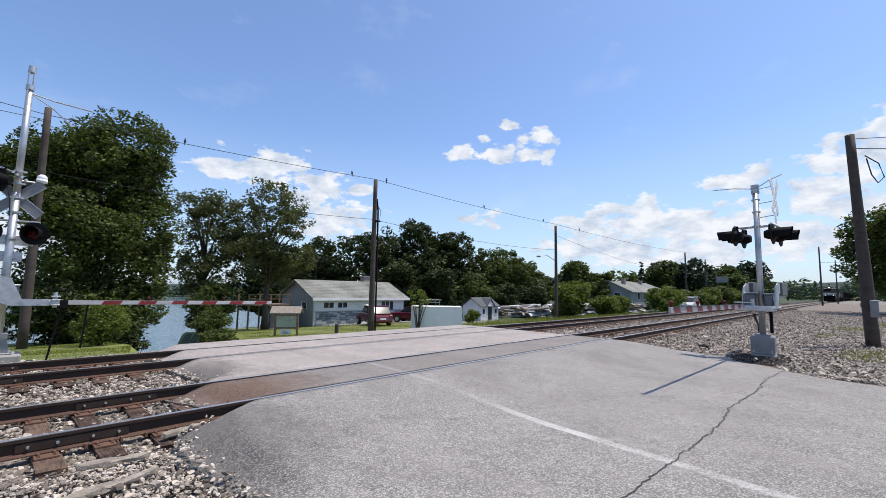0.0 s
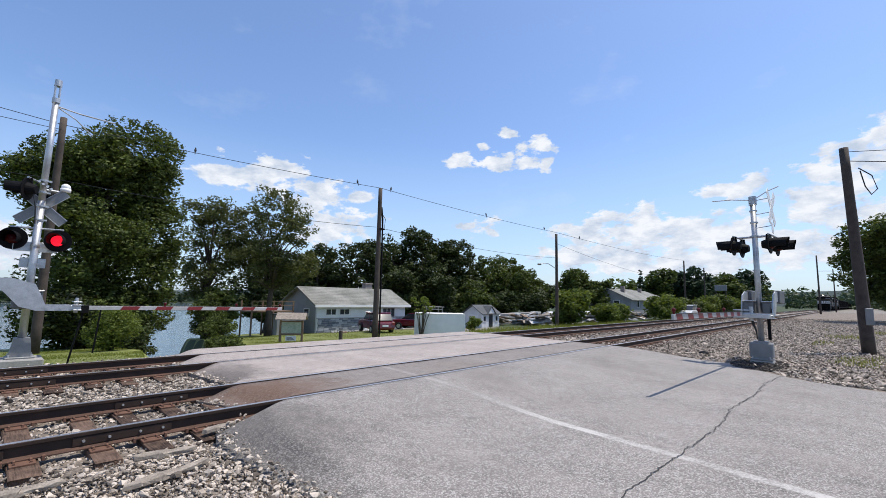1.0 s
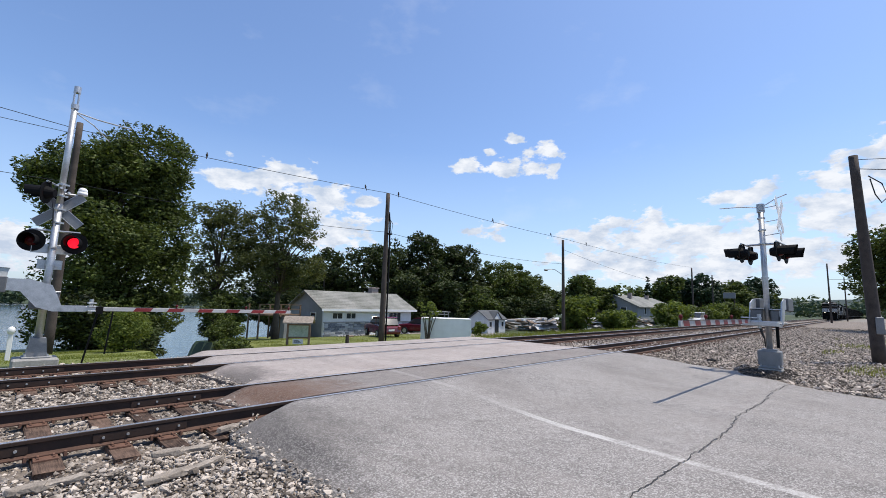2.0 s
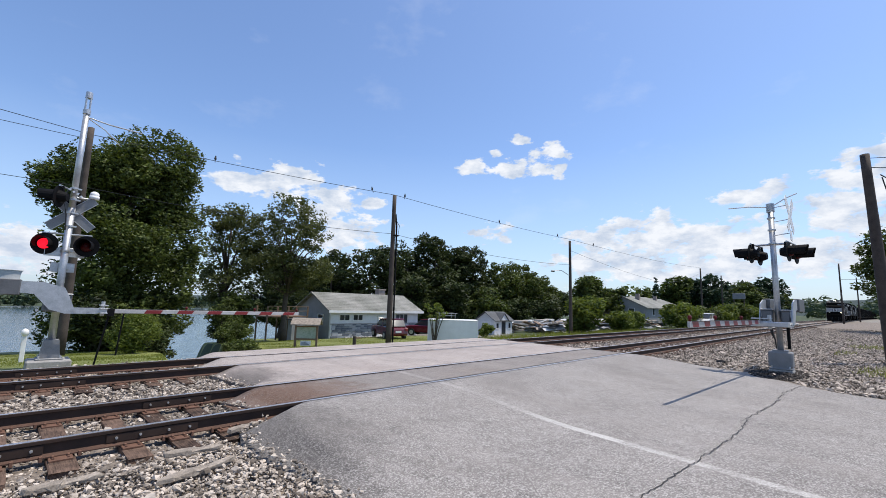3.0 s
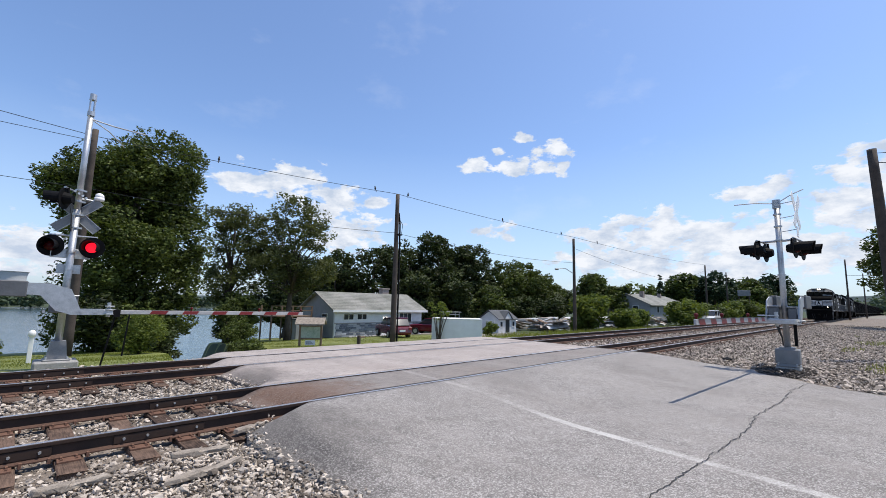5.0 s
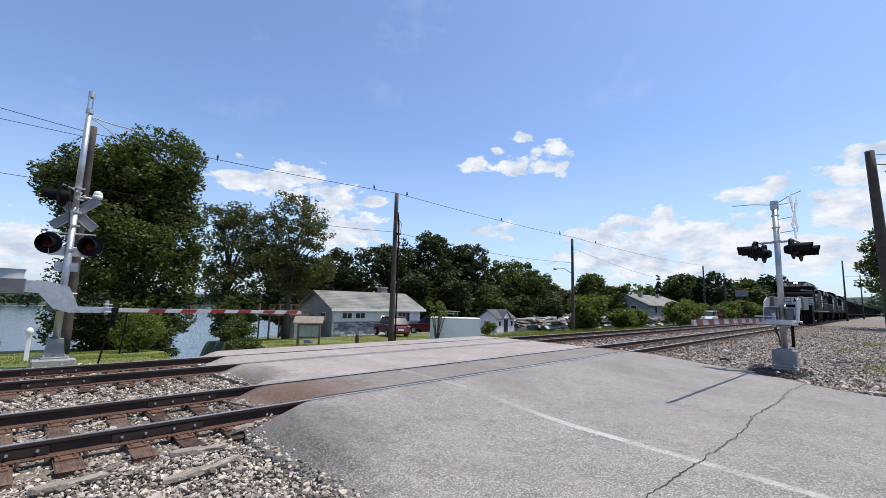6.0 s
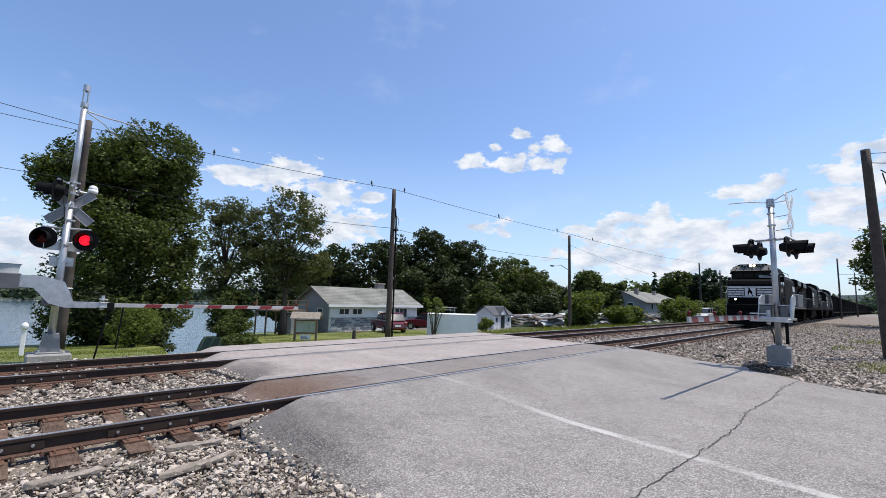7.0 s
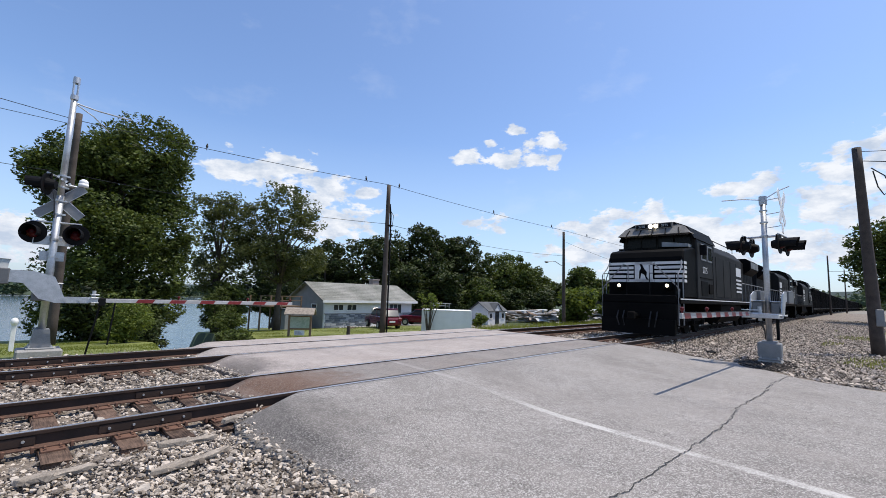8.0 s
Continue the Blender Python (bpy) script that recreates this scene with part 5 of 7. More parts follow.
def mechanism(parent, z, d, face):
    """Gate motor housing on the mast, with the counterweight arms behind it."""
    d = Vector(d)
    s = Vector((-d.y, d.x, 0))
    m = Matrix(((d.x, s.x, 0, 0), (d.y, s.y, 0, 0), (0, 0, 1, z), (0, 0, 0, 1)))
    bm = BM()
    box(bm, -0.28, 0.26, -0.34, -0.10, -0.20, 0.22, 0.03, m)
    box(bm, -0.26, 0.24, 0.10, 0.30, -0.14, 0.20, 0.03, m)
    housing = part("motor_housing", bm, M_DARKGREY, parent, "grey gate motor housing")
    bm = BM()
    box(bm, -0.30, 0.28, -0.36, -0.08, 0.222, 0.255, 0.012, m)
    box(bm, -0.28, 0.26, 0.08, 0.32, 0.202, 0.235, 0.012, m)
    part("housing_lid", bm, M_GALV, housing, "bright overhanging lid")
    for px in (-0.22, 0.18):
        for py in (-0.352, 0.302):
            bm = BM()
            box(bm, px - 0.03, px + 0.03, py - 0.012, py + 0.012, 0.02, 0.19, 0.006, m)
            part("latch", bm, M_GALV, housing)
    for q in (-0.17, -0.05, 0.08, 0.17) if face > 0 else ():
        bm = BM()
        tube(bm, [m @ Vector(p) for p in ((q, -0.2, -0.20), (q * 0.8, -0.16, -0.42), (q * 0.3, -0.10, -0.62), (0.0, -0.09, -0.85))], 0.013, 5)
        part("cable", bm, M_WIRE, parent)
    for px in (-0.36, 0.34, 0.62):
        for py in (-0.40, 0.36):
            bm = BM()
            rod(bm, m @ Vector((px, py - 0.03, -0.17)), m @ Vector((px, py + 0.03, -0.17)), 0.032, 0.032, 6)
            part("pivot_bolt", bm, M_GALV, parent)
    for side in (-0.38, 0.34):
        bm = BM()
        prism(bm, [(-0.95, 0.26), (-0.95, 0.52), (-0.30, 0.52), (0.10, 0.40), (0.24, 0.10), (0.32, -0.10), (0.80, -0.10), (0.80, -0.24), (0.15, -0.24), (-0.15, -0.14), (-0.45, 0.22)], side - 0.012, side + 0.012)
        bmesh.ops.transform(bm, matrix=m, verts=bm.verts)
        part("support_arm", bm, M_GALV, parent, "galvanised gate support arm")
    for y0 in (-0.42, 0.26):
        bm = BM()
        box(bm, -1.70, -0.70, y0, y0 + 0.14, 0.18, 0.56, 0.02, m)
        part("counterweight", bm, M_DARKGREY, parent, "dark grey counterweight plate")
    bm = BM()
    box(bm, 0.70, 1.10, -0.39, 0.36, -0.235, -0.105, 0.015, m)
    rod(bm, m @ Vector((0.92, -0.05, -0.3)), m @ Vector((0.92, -0.05, 0.08)), 0.045, 0.045, 10)
    for q in (-0.02, -0.10, -0.22):
        box(bm, 0.84, 1.0, -0.45, 0.0, q - 0.015, q + 0.015, 0.004, m)
    part("arm_clamp", bm, M_GALV, parent, "galvanised arm clamp and bolts")


def mast_base(ob, r=0.20, h=0.52, w=0.42):
    bm = BM()
    box(bm, -w, w, -w, w, -0.30, 0.04, 0.03)
    part("foundation", bm, M_CONCRETE, ob, "low concrete foundation")
    bm = BM()
    box(bm, -0.26, 0.26, -0.26, 0.26, 0.04, 0.08, 0.01)
    prism(bm, [(-r, 0.08), (r, 0.08), (r * 0.72, h), (-r * 0.72, h)], -r * 0.85, r * 0.85)
    part("base_casting", bm, M_GREYPAINT, ob, "grey tapered mast base casting")
    for sx in (-0.2, 0.2):
        for sy in (-0.2, 0.2):
            bm = BM()
            rod(bm, (sx, sy, 0.06), (sx, sy, 0.14), 0.022, 0.022, 6)
            part("anchor_bolt", bm, M_GALV, ob)


def bands(ob, zs, r):
    for z in zs:
        bm = BM()
        rod(bm, (0, 0, z), (0, 0, z + 0.04), r, r, 14)
        box(bm, r * 0.6, r + 0.05, -0.03, 0.03, z, z + 0.04)
        part("mast_clamp", bm, M_GALV, ob)


def build_signals():
    # far mast, its signals facing away over the far approach, arm over the far lane
    ob = base("crossing_signal", -2.05, 8.55, -0.20, 0, "galvanised crossing signal mast with lowered striped gate", "crossing signal", "crossing signals")
    ob.matrix_basis = pose(-2.05, 8.62, -0.20, 0, 0.5, 0)
    mast_base(ob)
    bm = BM()
    rod(bm, (0, 0, 0.45), (0, 0, 3.9), 0.078, 0.078, 16)
    rod(bm, (0, 0, 3.9), (0, 0, 6.55), 0.072, 0.066, 16)
    part("mast", bm, M_GALV, ob, smooth=True)
    bm = BM()
    rod(bm, (0, 0, 6.5), (0, 0, 6.62), 0.085, 0.085, 14)
    rod(bm, (0, 0, 6.95), (0, 0, 7.12), 0.08, 0.075, 14)
    for k in range(4):
        t = math.pi / 4 + math.pi / 2 * k
        rod(bm, (0.065 * math.cos(t), 0.065 * math.sin(t), 6.6), (0.065 * math.cos(t), 0.065 * math.sin(t), 6.97), 0.022, 0.022, 6)
    part("wind_vane_cage", bm, M_GALV, ob, "slotted metal cap of the mast")
    bm = BM()
    tube(bm, [(0.06, 0, 6.42), (0.5, -0.15, 6.32), (1.2, -0.42, 6.22)], 0.018, 6)
    tube(bm, [(0.06, 0.02, 6.40), (0.45, 0.2, 6.25), (0.85, 0.45, 5.98)], 0.014, 6)
    part("top_bracket", bm, M_GALV, ob)
    cross, away = (0.96, -0.28, 0), (0.28, 0.96, 0)
    crossbuck(ob, 3.78, cross, away)
    light_pair(ob, 2.92, cross, (-0.28, -0.96, 0), ("first", "second"))
    light_pair(ob, 4.10, (0.45, 0.89, 0), (-0.89, 0.45, 0), (False, False), 0.40, 0.1)
    bm = BM()
    box(bm, -0.40, 0.40, 0.08, 0.10, 2.62, 2.86, 0.01)
    part("sign_plate", bm, M_GALV, ob, "grey back of a small sign plate")
    bm = BM()
    box(bm, -0.24, 0.24, 0.085, 0.10, 2.22, 2.46, 0.01)
    part("sign_plate", bm, M_GALV, ob)
    bands(ob, (2.3, 2.75, 3.4, 3.75, 4.1, 4.4), 0.095)
    bm = BM()
    ball(bm, (0.42, 0.02, 4.34), 0.105, 0.105, 0.10, 2)
    rod(bm, (0.42, 0.02, 4.22), (0.42, 0.02, 4.31), 0.11, 0.11, 16)
    part("bell", bm, M_WHITE, ob, "pale round crossing bell", True)
    bm = BM()
    rod(bm, (0, 0, 4.20), (0.36, 0.02, 4.20), 0.028, 0.028, 8)
    for k in range(4):
        rod(bm, (-0.12 + 0.08 * k, -0.11, 4.36 - 0.05 * k), (-0.10 + 0.08 * k, -0.17, 4.36 - 0.05 * k), 0.03, 0.03, 8)
    part("bell_bracket", bm, M_GALV, ob)
    mechanism(ob, 1.42, (1, -0.03, 0), -1)
    gate_arm(ob, (0.85, -0.35, 0), (1, 0.02, 0), 5.55, 1.25, 6, 0.75)
    bm = BM()
    rod(bm, (1.05, -0.36, 1.22), (0.86, -0.3, -0.15), 0.022, 0.022, 6)
    box(bm, 0.98, 1.14, -0.43, -0.29, 1.12, 1.32, 0.01)
    part("arm_rest_post", bm, M_BLACK, ob)
    bm = BM()
    tube(bm, [(-0.05, -0.08, 4.4), (-0.22, -0.14, 4.2), (-0.1, -0.12, 3.7), (-0.07, -0.09, 3.3)], 0.016, 6)
    part("conduit", bm, M_WIRE, ob)
    # near mast beside the camera's lane
    ob = base("crossing_signal", 12.5, -4.15, -0.10, 0, "galvanised crossing signal mast with two-way lights and crossbuck", "crossing signal", "crossing signals")
    mast_base(ob, 0.20, 0.56, 0.27)
    bm = BM()
    rod(bm, (0, 0, 0.5), (0, 0, 4.62), 0.075, 0.070, 16)
    part("mast", bm, M_GALV, ob, smooth=True)
    bm = BM()
    rod(bm, (0, 0, 4.55), (0, 0, 4.75), 0.10, 0.10, 16)
    part("cap", bm, M_GALV, ob)
    bm = BM()
    tube(bm, [(0.0, 0.05, 4.65), (-0.05, 0.5, 4.72), (-0.15, 1.0, 4.72)], 0.016, 6)
    tube(bm, [(0.03, -0.05, 4.68), (0.15, -0.35, 4.90), (0.25, -0.6, 5.02)], 0.016, 6)
    part("top_bracket", bm, M_GALV, ob)
    # crossbuck and plate face the road users before the crossing
    for k, (y, z) in enumerate(((-0.40, 4.62), (-0.40, 4.2), (-0.40, 3.8))):
        bm = BM()
        rod(bm, (0, 0, z), (0.02, y, z + 0.05), 0.012, 0.012, 6)
        part("sign_bracket", bm, M_GALV, ob)
    for k, a in enumerate((50, -50)):
        bm = BM()
        box(bm, -0.60, 0.60, -0.006, 0.006, -0.115, 0.115)
        bmesh.ops.transform(bm, matrix=Matrix.Translation((0.05, -0.42 - 0.015 * k, 4.38)) @ pose(0, 0, 0, 0, 0, -5) @ pose(0, 0, 0, 0, a, 0), verts=bm.verts)
        part("crossbuck_blade", bm, M_WHITE, ob, "white crossbuck blade seen nearly edge-on")
    bm = BM()
    box(bm, -0.20, 0.20, -0.435, -0.423, 3.62, 3.92, 0.01)
    part("sign_plate", bm, M_WHITE, ob, "white track-count sign plate")
    light_pair(ob, 3.27, (0.98, -0.10, 0), (-0.10, -0.98, 0), (False, False), 0.42, 0.42)
    light_pair(ob, 3.27, (0.98, -0.10, 0), (0.10, 0.98, 0), (False, False), 0.42, 0.42)
    bands(ob, (2.55, 3.55, 3.95, 4.3, 4.5), 0.10)
    mechanism(ob, 1.45, (-1, 0.03, 0), 1)
    gate_arm(ob, (-0.85, 0.27, 0), (-1, 0.035, 0), 5.85, 1.33, 8, 0.3)
    bm = BM()
    rod(bm, (0.02, -0.2, 0.6), (0.02, -0.2, 1.5), 0.04, 0.04, 10)
    part("conduit", bm, M_BLACK, ob)
    bm = BM()
    box(bm, -0.20, 0.20, -0.27, 0.27, 0.10, 0.52, 0.03)
    part("junction_box", bm, M_GREYPAINT, ob, "galvanised junction box round the mast foot")


build_trees()
build_poles()
build_signals()

# ---- houses, yard, cars ----


def window_part(parent, x, y, z, w, h, panes=1, axis="x", mat=None, depth=0.05, facing=-1):
    """A framed window on a wall; axis: along which the wall runs."""
    def b(bm, u0, u1, d0, d1, z0, z1, bev=0.0):
        if axis == "x":
            box(bm, x + u0, x + u1, y + min(d0, d1), y + max(d0, d1), z + z0, z + z1, bev)
        else:
            box(bm, x + min(d0, d1), x + max(d0, d1), y + u0, y + u1, z + z0, z + z1, bev)
    f = facing
    bm = BM()
    t = 0.06
    b(bm, -w / 2 - t, w / 2 + t, 0, f * depth, h, h + t)
    b(bm, -w / 2 - t, w / 2 + t, 0, f * depth, -t, 0)
    b(bm, -w / 2 - t, -w / 2, 0, f * depth, 0, h)
    b(bm, w / 2, w / 2 + t, 0, f * depth, 0, h)
    for k in range(1, panes):
        u = -w / 2 + w * k / panes
        b(bm, u - 0.025, u + 0.025, 0, f * depth * 0.8, 0, h)
    win = part("window", bm, mat or M_WHITE, parent, "white-framed window")
    for k in range(panes):
        bm = BM()
        u0, u1 = -w / 2 + w * k / panes + 0.025, -w / 2 + w * (k + 1) / panes - 0.025
        b(bm, u0, u1, f * 0.005, f * 0.02, 0.0, h)
        part("pane", bm, M_GLASS, win)


def gable_roof(bm, x0, x1, y0, y1, eave, ridge, over, thick, along="x"):
    if along == "x":
        ym = (y0 + y1) / 2
        k = (ridge - eave) / (ym - y0)
        prism(bm, [(y0 - over, eave - over * k), (ym, ridge), (y1 + over, eave - over * k), (y1 + over, eave - over * k + thick), (ym, ridge + thick), (y0 - over, eave - over * k + thick)], x0 - over, x1 + over, "x")
    else:
        xm = (x0 + x1) / 2
        k = (ridge - eave) / (xm - x0)
        prism(bm, [(x0 - over, eave - over * k), (xm, ridge), (x1 + over, eave - over * k), (x1 + over, eave - over * k + thick), (xm, ridge + thick), (x0 - over, eave - over * k + thick)], y0 - over, y1 + over, "y")


def build_house():
    X0, X1, Y0, Y1 = 18.1, 28.9, 29.5, 35.9
    Z0, EAVE, RIDGE = -2.05, 0.72, 2.25
    ob = base("house", 0, 0, 0, 0, "low white and grey bungalow with stone veneer and grey shingles", "house")
    bm = BM()
    box(bm, X0, X1, Y0, Y0 + 0.2, Z0, EAVE)
    part("front_wall", bm, M_SIDING, ob, "white clapboard wall")
    bm = BM()
    prism(bm, [(Y0 + 0.2, Z0), (Y1, Z0), (Y1, EAVE), ((Y0 + Y1) / 2, RIDGE), (Y0 + 0.2, EAVE)], X0, X0 + 0.2, "x")
    part("gable_wall", bm, M_GREYSIDING, ob, "grey gable wall")
    bm = BM()
    prism(bm, [(Y0 + 0.2, Z0), (Y1, Z0), (Y1, EAVE), ((Y0 + Y1) / 2, RIDGE), (Y0 + 0.2, EAVE)], X1 - 0.2, X1, "x")
    box(bm, X0 + 0.2, X1 - 0.2, Y1 - 0.2, Y1, Z0, EAVE)
    part("back_walls", bm, M_GREYSIDING, ob)
    for k in range(9):
        bm = BM()
        box(bm, X0 + 0.02, X1 - 0.02, Y0 - 0.018, Y0 - 0.002, -0.55 + k * 0.14, -0.55 + k * 0.14 + 0.125)
        part("clapboard", bm, M_SIDING, ob)
    bm = BM()
    gable_roof(bm, X0, X1, Y0, Y1, EAVE, RIDGE, 0.45, 0.10)
    roof = part("roof", bm, M_ROOF, ob, "pale weathered grey shingle roof")
    for k in range(12):
        t = k / 12
        ya = Y0 - 0.45 + t * ((Y1 - Y0) / 2 + 0.45)
        slope = (RIDGE - EAVE) / ((Y1 - Y0) / 2)
        za = EAVE + (ya - Y0) * slope + 0.10
        bm = BM()
        prism(bm, [(ya, za + 0.002), (ya + 0.31, za + 0.31 * slope + 0.002), (ya + 0.31, za + 0.31 * slope + 0.006), (ya, za + 0.022)], X0 - 0.45, X1 + 0.45, "x")
        part("shingle_course", bm, M_ROOF, roof)
    bm = BM()
    box(bm, X0 - 0.45, X1 + 0.45, Y0 - 0.50, Y0 - 0.44, EAVE - 0.30, EAVE - 0.08)
    part("fascia", bm, M_WHITE, ob, "white eave board")
    bm = BM()
    box(bm, 26.2, 27.1, 33.2, 33.9, 1.2, 3.0, 0.02)
    box(bm, 26.12, 27.18, 33.12, 33.98, 2.86, 3.0, 0.02)
    part("chimney", bm, M_BRICK, ob, "short grey brick chimney")
    # stone veneer, course by course
    rng = random.Random(3)
    meshes = []
    for w in (0.38, 0.55, 0.72):
        bm = BM()
        box(bm, -w / 2, w / 2, -0.05, 0.03, -0.085, 0.085, 0.012)
        me = bpy.data.meshes.new("stone")
        bm.to_mesh(me)
        bm.free()
        me.materials.append(M_VENEER)
        meshes.append((w, me))
    for c in range(7):
        x = X0 + rng.uniform(0.0, 0.2)
        while x < X1 - 0.1:
            w, me = meshes[rng.randrange(3)]
            if not (23.3 < x + w / 2 < 24.5 or x + w > X1):
                o = new("stone", me)
                o.parent = ob
                o.matrix_basis = pose(x + w / 2, Y0 - 0.02 + rng.uniform(-0.01, 0.01), Z0 + 0.22 + c * 0.19)
            x += w + 0.015
    bm = BM()
    box(bm, X0, 23.3, Y0 - 0.09, Y0, -0.66, -0.58, 0.01)
    box(bm, 24.5, X1, Y0 - 0.09, Y0, -0.66, -0.58, 0.01)
    part("stone_ledge", bm, M_CONCRETE, ob, "blue-grey ledge above the stone")
    window_part(ob, 19.6, Y0 - 0.01, -0.28, 1.05, 0.50, 2)
    window_part(ob, 21.1, Y0 - 0.01, -0.28, 1.05, 0.50, 2)
    window_part(ob, 26.6, Y0 - 0.01, -0.75, 1.6, 1.05, 3)
    window_part(ob, X0 - 0.01, 31.3, -0.4, 0.9, 0.6, 1, "y")
    bm = BM()
    box(bm, 23.45, 24.35, Y0 - 0.06, Y0 - 0.005, Z0 + 0.12, 0.10, 0.01)
    door = part("door", bm, M_WHITE, ob, "white front door with glass")
    bm = BM()
    box(bm, 23.62, 24.18, Y0 - 0.075, Y0 - 0.062, -0.95, -0.05)
    part("pane", bm, M_GLASS, door)
    bm = BM()
    box(bm, 23.1, 24.8, Y0 - 1.2, Y0 - 0.07, Z0 - 0.1, Z0 + 0.12, 0.02)
    part("front_step", bm, M_CONCRETE, ob)
    # low outbuilding with deck beside the gable
    deck = base("deck", 15.6, 33.0, 0, 0, "dark wooden raised deck with railing above the bank", "deck")
    zz = spot(15.6, 33.0)
    bm = BM()
    box(bm, -2.4, 1.6, -1.0, 1.4, -0.10, 0.02, 0.01)
    part("platform", bm, M_BOARD, deck)
    for x in (-2.35, -0.4, 1.5):
        for y in (-0.95, 1.35):
            bm = BM()
            box(bm, x - 0.06, x + 0.06, y - 0.06, y + 0.06, zz - 0.9, 0.9)
            part("post", bm, M_BOARD, deck)
    for z in (0.45, 0.85):
        bm = BM()
        box(bm, -2.4, 1.6, -1.02, -0.96, z, z + 0.07)
        part("rail", bm, M_BOARD, deck)
    low = base("outbuilding", 16.3, 31.6, 0, 0, "small grey shed below the deck", "shed")
    z = spot(16.3, 31.6)
    bm = BM()
    box(bm, -1.1, 1.0, -0.4, 1.2, z - 0.2, -0.35, 0.02)
    part("shed_body", bm, M_GREYSIDING, low)
    bm = BM()
    box(bm, -1.2, 1.1, -0.5, 1.3, -0.33, -0.22, 0.02)
    part("roof", bm, M_DARKROOF, low)
    # garden stones and flowers before the house
    rng = random.Random(8)
    for k in range(16):
        x = 18.6 + k * 0.30
        o = base("garden_stone", x, 27.6 + rng.uniform(-0.15, 0.15), spot(x, 27.6), rng.uniform(0, 360), "pale edging stone of a flower bed", "stone", "garden stones")
        bm = BM()
        ball(bm, (0, 0, 0.05), 0.17, 0.12, 0.10, 2, 0.3)
        part("stone", bm, M_CONCRETE, o, smooth=True)


def build_kiosk():
    ob = base("notice_board", 9.78, 18.05, spot(9.78, 18.05) - 0.22, -38, "roofed wooden notice board with a green map", "notice board")
    for x in (-0.62, 0.62):
        bm = BM()
        box(bm, x - 0.06, x + 0.06, -0.06, 0.06, -0.2, 1.62, 0.008)
        part("post", bm, M_BOARD, ob)
    bm = BM()
    box(bm, -0.66, 0.66, -0.035, 0.035, 0.62, 1.45, 0.01)
    part("board", bm, M_BOARD, ob)
    bm = BM()
    box(bm, -0.58, 0.58, -0.048, -0.037, 0.72, 1.38)
    part("map_panel", bm, M_MAPPAPER, ob, "green and white map panel")
    bm = BM()
    box(bm, -0.30, 0.30, -0.048, -0.037, 0.30, 0.58)
    part("notice", bm, M_WHITE, ob, "white notice sheet")
    bm = BM()
    for k in range(3):
        box(bm, -0.24, 0.2 - 0.08 * k, -0.053, -0.0495, 0.36 + 0.06 * k, 0.385 + 0.06 * k)
    part("writing_bars", bm, M_BLACK, ob, "illegible rows of writing")
    bm = BM()
    prism(bm, [(-0.52, 1.50), (0.0, 1.86), (0.52, 1.50), (0.52, 1.56), (0.0, 1.93), (-0.52, 1.56)], -0.85, 0.85, "x")
    part("roof", bm, M_GREYWOOD, ob, "pale weathered wooden roof")


def build_trailer():
    a, b = Vector((15.21, 13.19, 0)), Vector((17.35, 11.05, 0))
    L = (b - a).length
    z = spot(16.3, 12.2) - 0.12
    ob = base("cargo_trailer", a.x, a.y, z, math.degrees(math.atan2(b.y - a.y, b.x - a.x)), "white box trailer with aluminium trim", "trailer")
    bm = BM()
    box(bm, 0, L, 0, 1.8, 0.12, 1.52, 0.03)
    part("body", bm, M_WHITE, ob, "white panelled trailer body")
    bm = BM()
    for z0 in (0.10, 1.47):
        box(bm, -0.015, L + 0.015, -0.02, 1.82, z0, z0 + 0.06, 0.006)
    part("trim", bm, M_WHITE, ob)
    for x in (-0.02, L - 0.05):
        bm = BM()
        box(bm, x, x + 0.07, -0.022, 0.05, 0.12, 1.5, 0.006)
        part("corner_post", bm, M_WHITE, ob)
    for k in range(1, 4):
        bm = BM()
        box(bm, L * k / 4 - 0.012, L * k / 4 + 0.012, -0.006, 0.0, 0.16, 1.46)
        part("seam", bm, M_WHITE, ob)
    for x in (L * 0.45, L * 0.68):
        bm = BM()
        rod(bm, (x, -0.02, 0.12), (x, 0.16, 0.12), 0.20, 0.20, 18)
        part("wheel", bm, M_TYRE, ob)
    rack = base("ladder_rack", a.x + 2.4, a.y + 1.1, z + 1.53, -20, "white metal rack on the trailer roof", "rack")
    bm = BM()
    for x in (0, 0.9):
        rod(bm, (x, 0, 0), (x, 0, 0.34), 0.025, 0.025, 6)
        rod(bm, (x, 0.6, 0), (x, 0.6, 0.34), 0.025, 0.025, 6)
    for y in (0, 0.6):
        rod(bm, (-0.15, y, 0.34), (1.05, y, 0.34), 0.025, 0.025, 6)
        rod(bm, (0, y, 0.18), (0.9, y, 0.18), 0.02, 0.02, 6)
    part("frame", bm, M_GREYPAINT, rack)


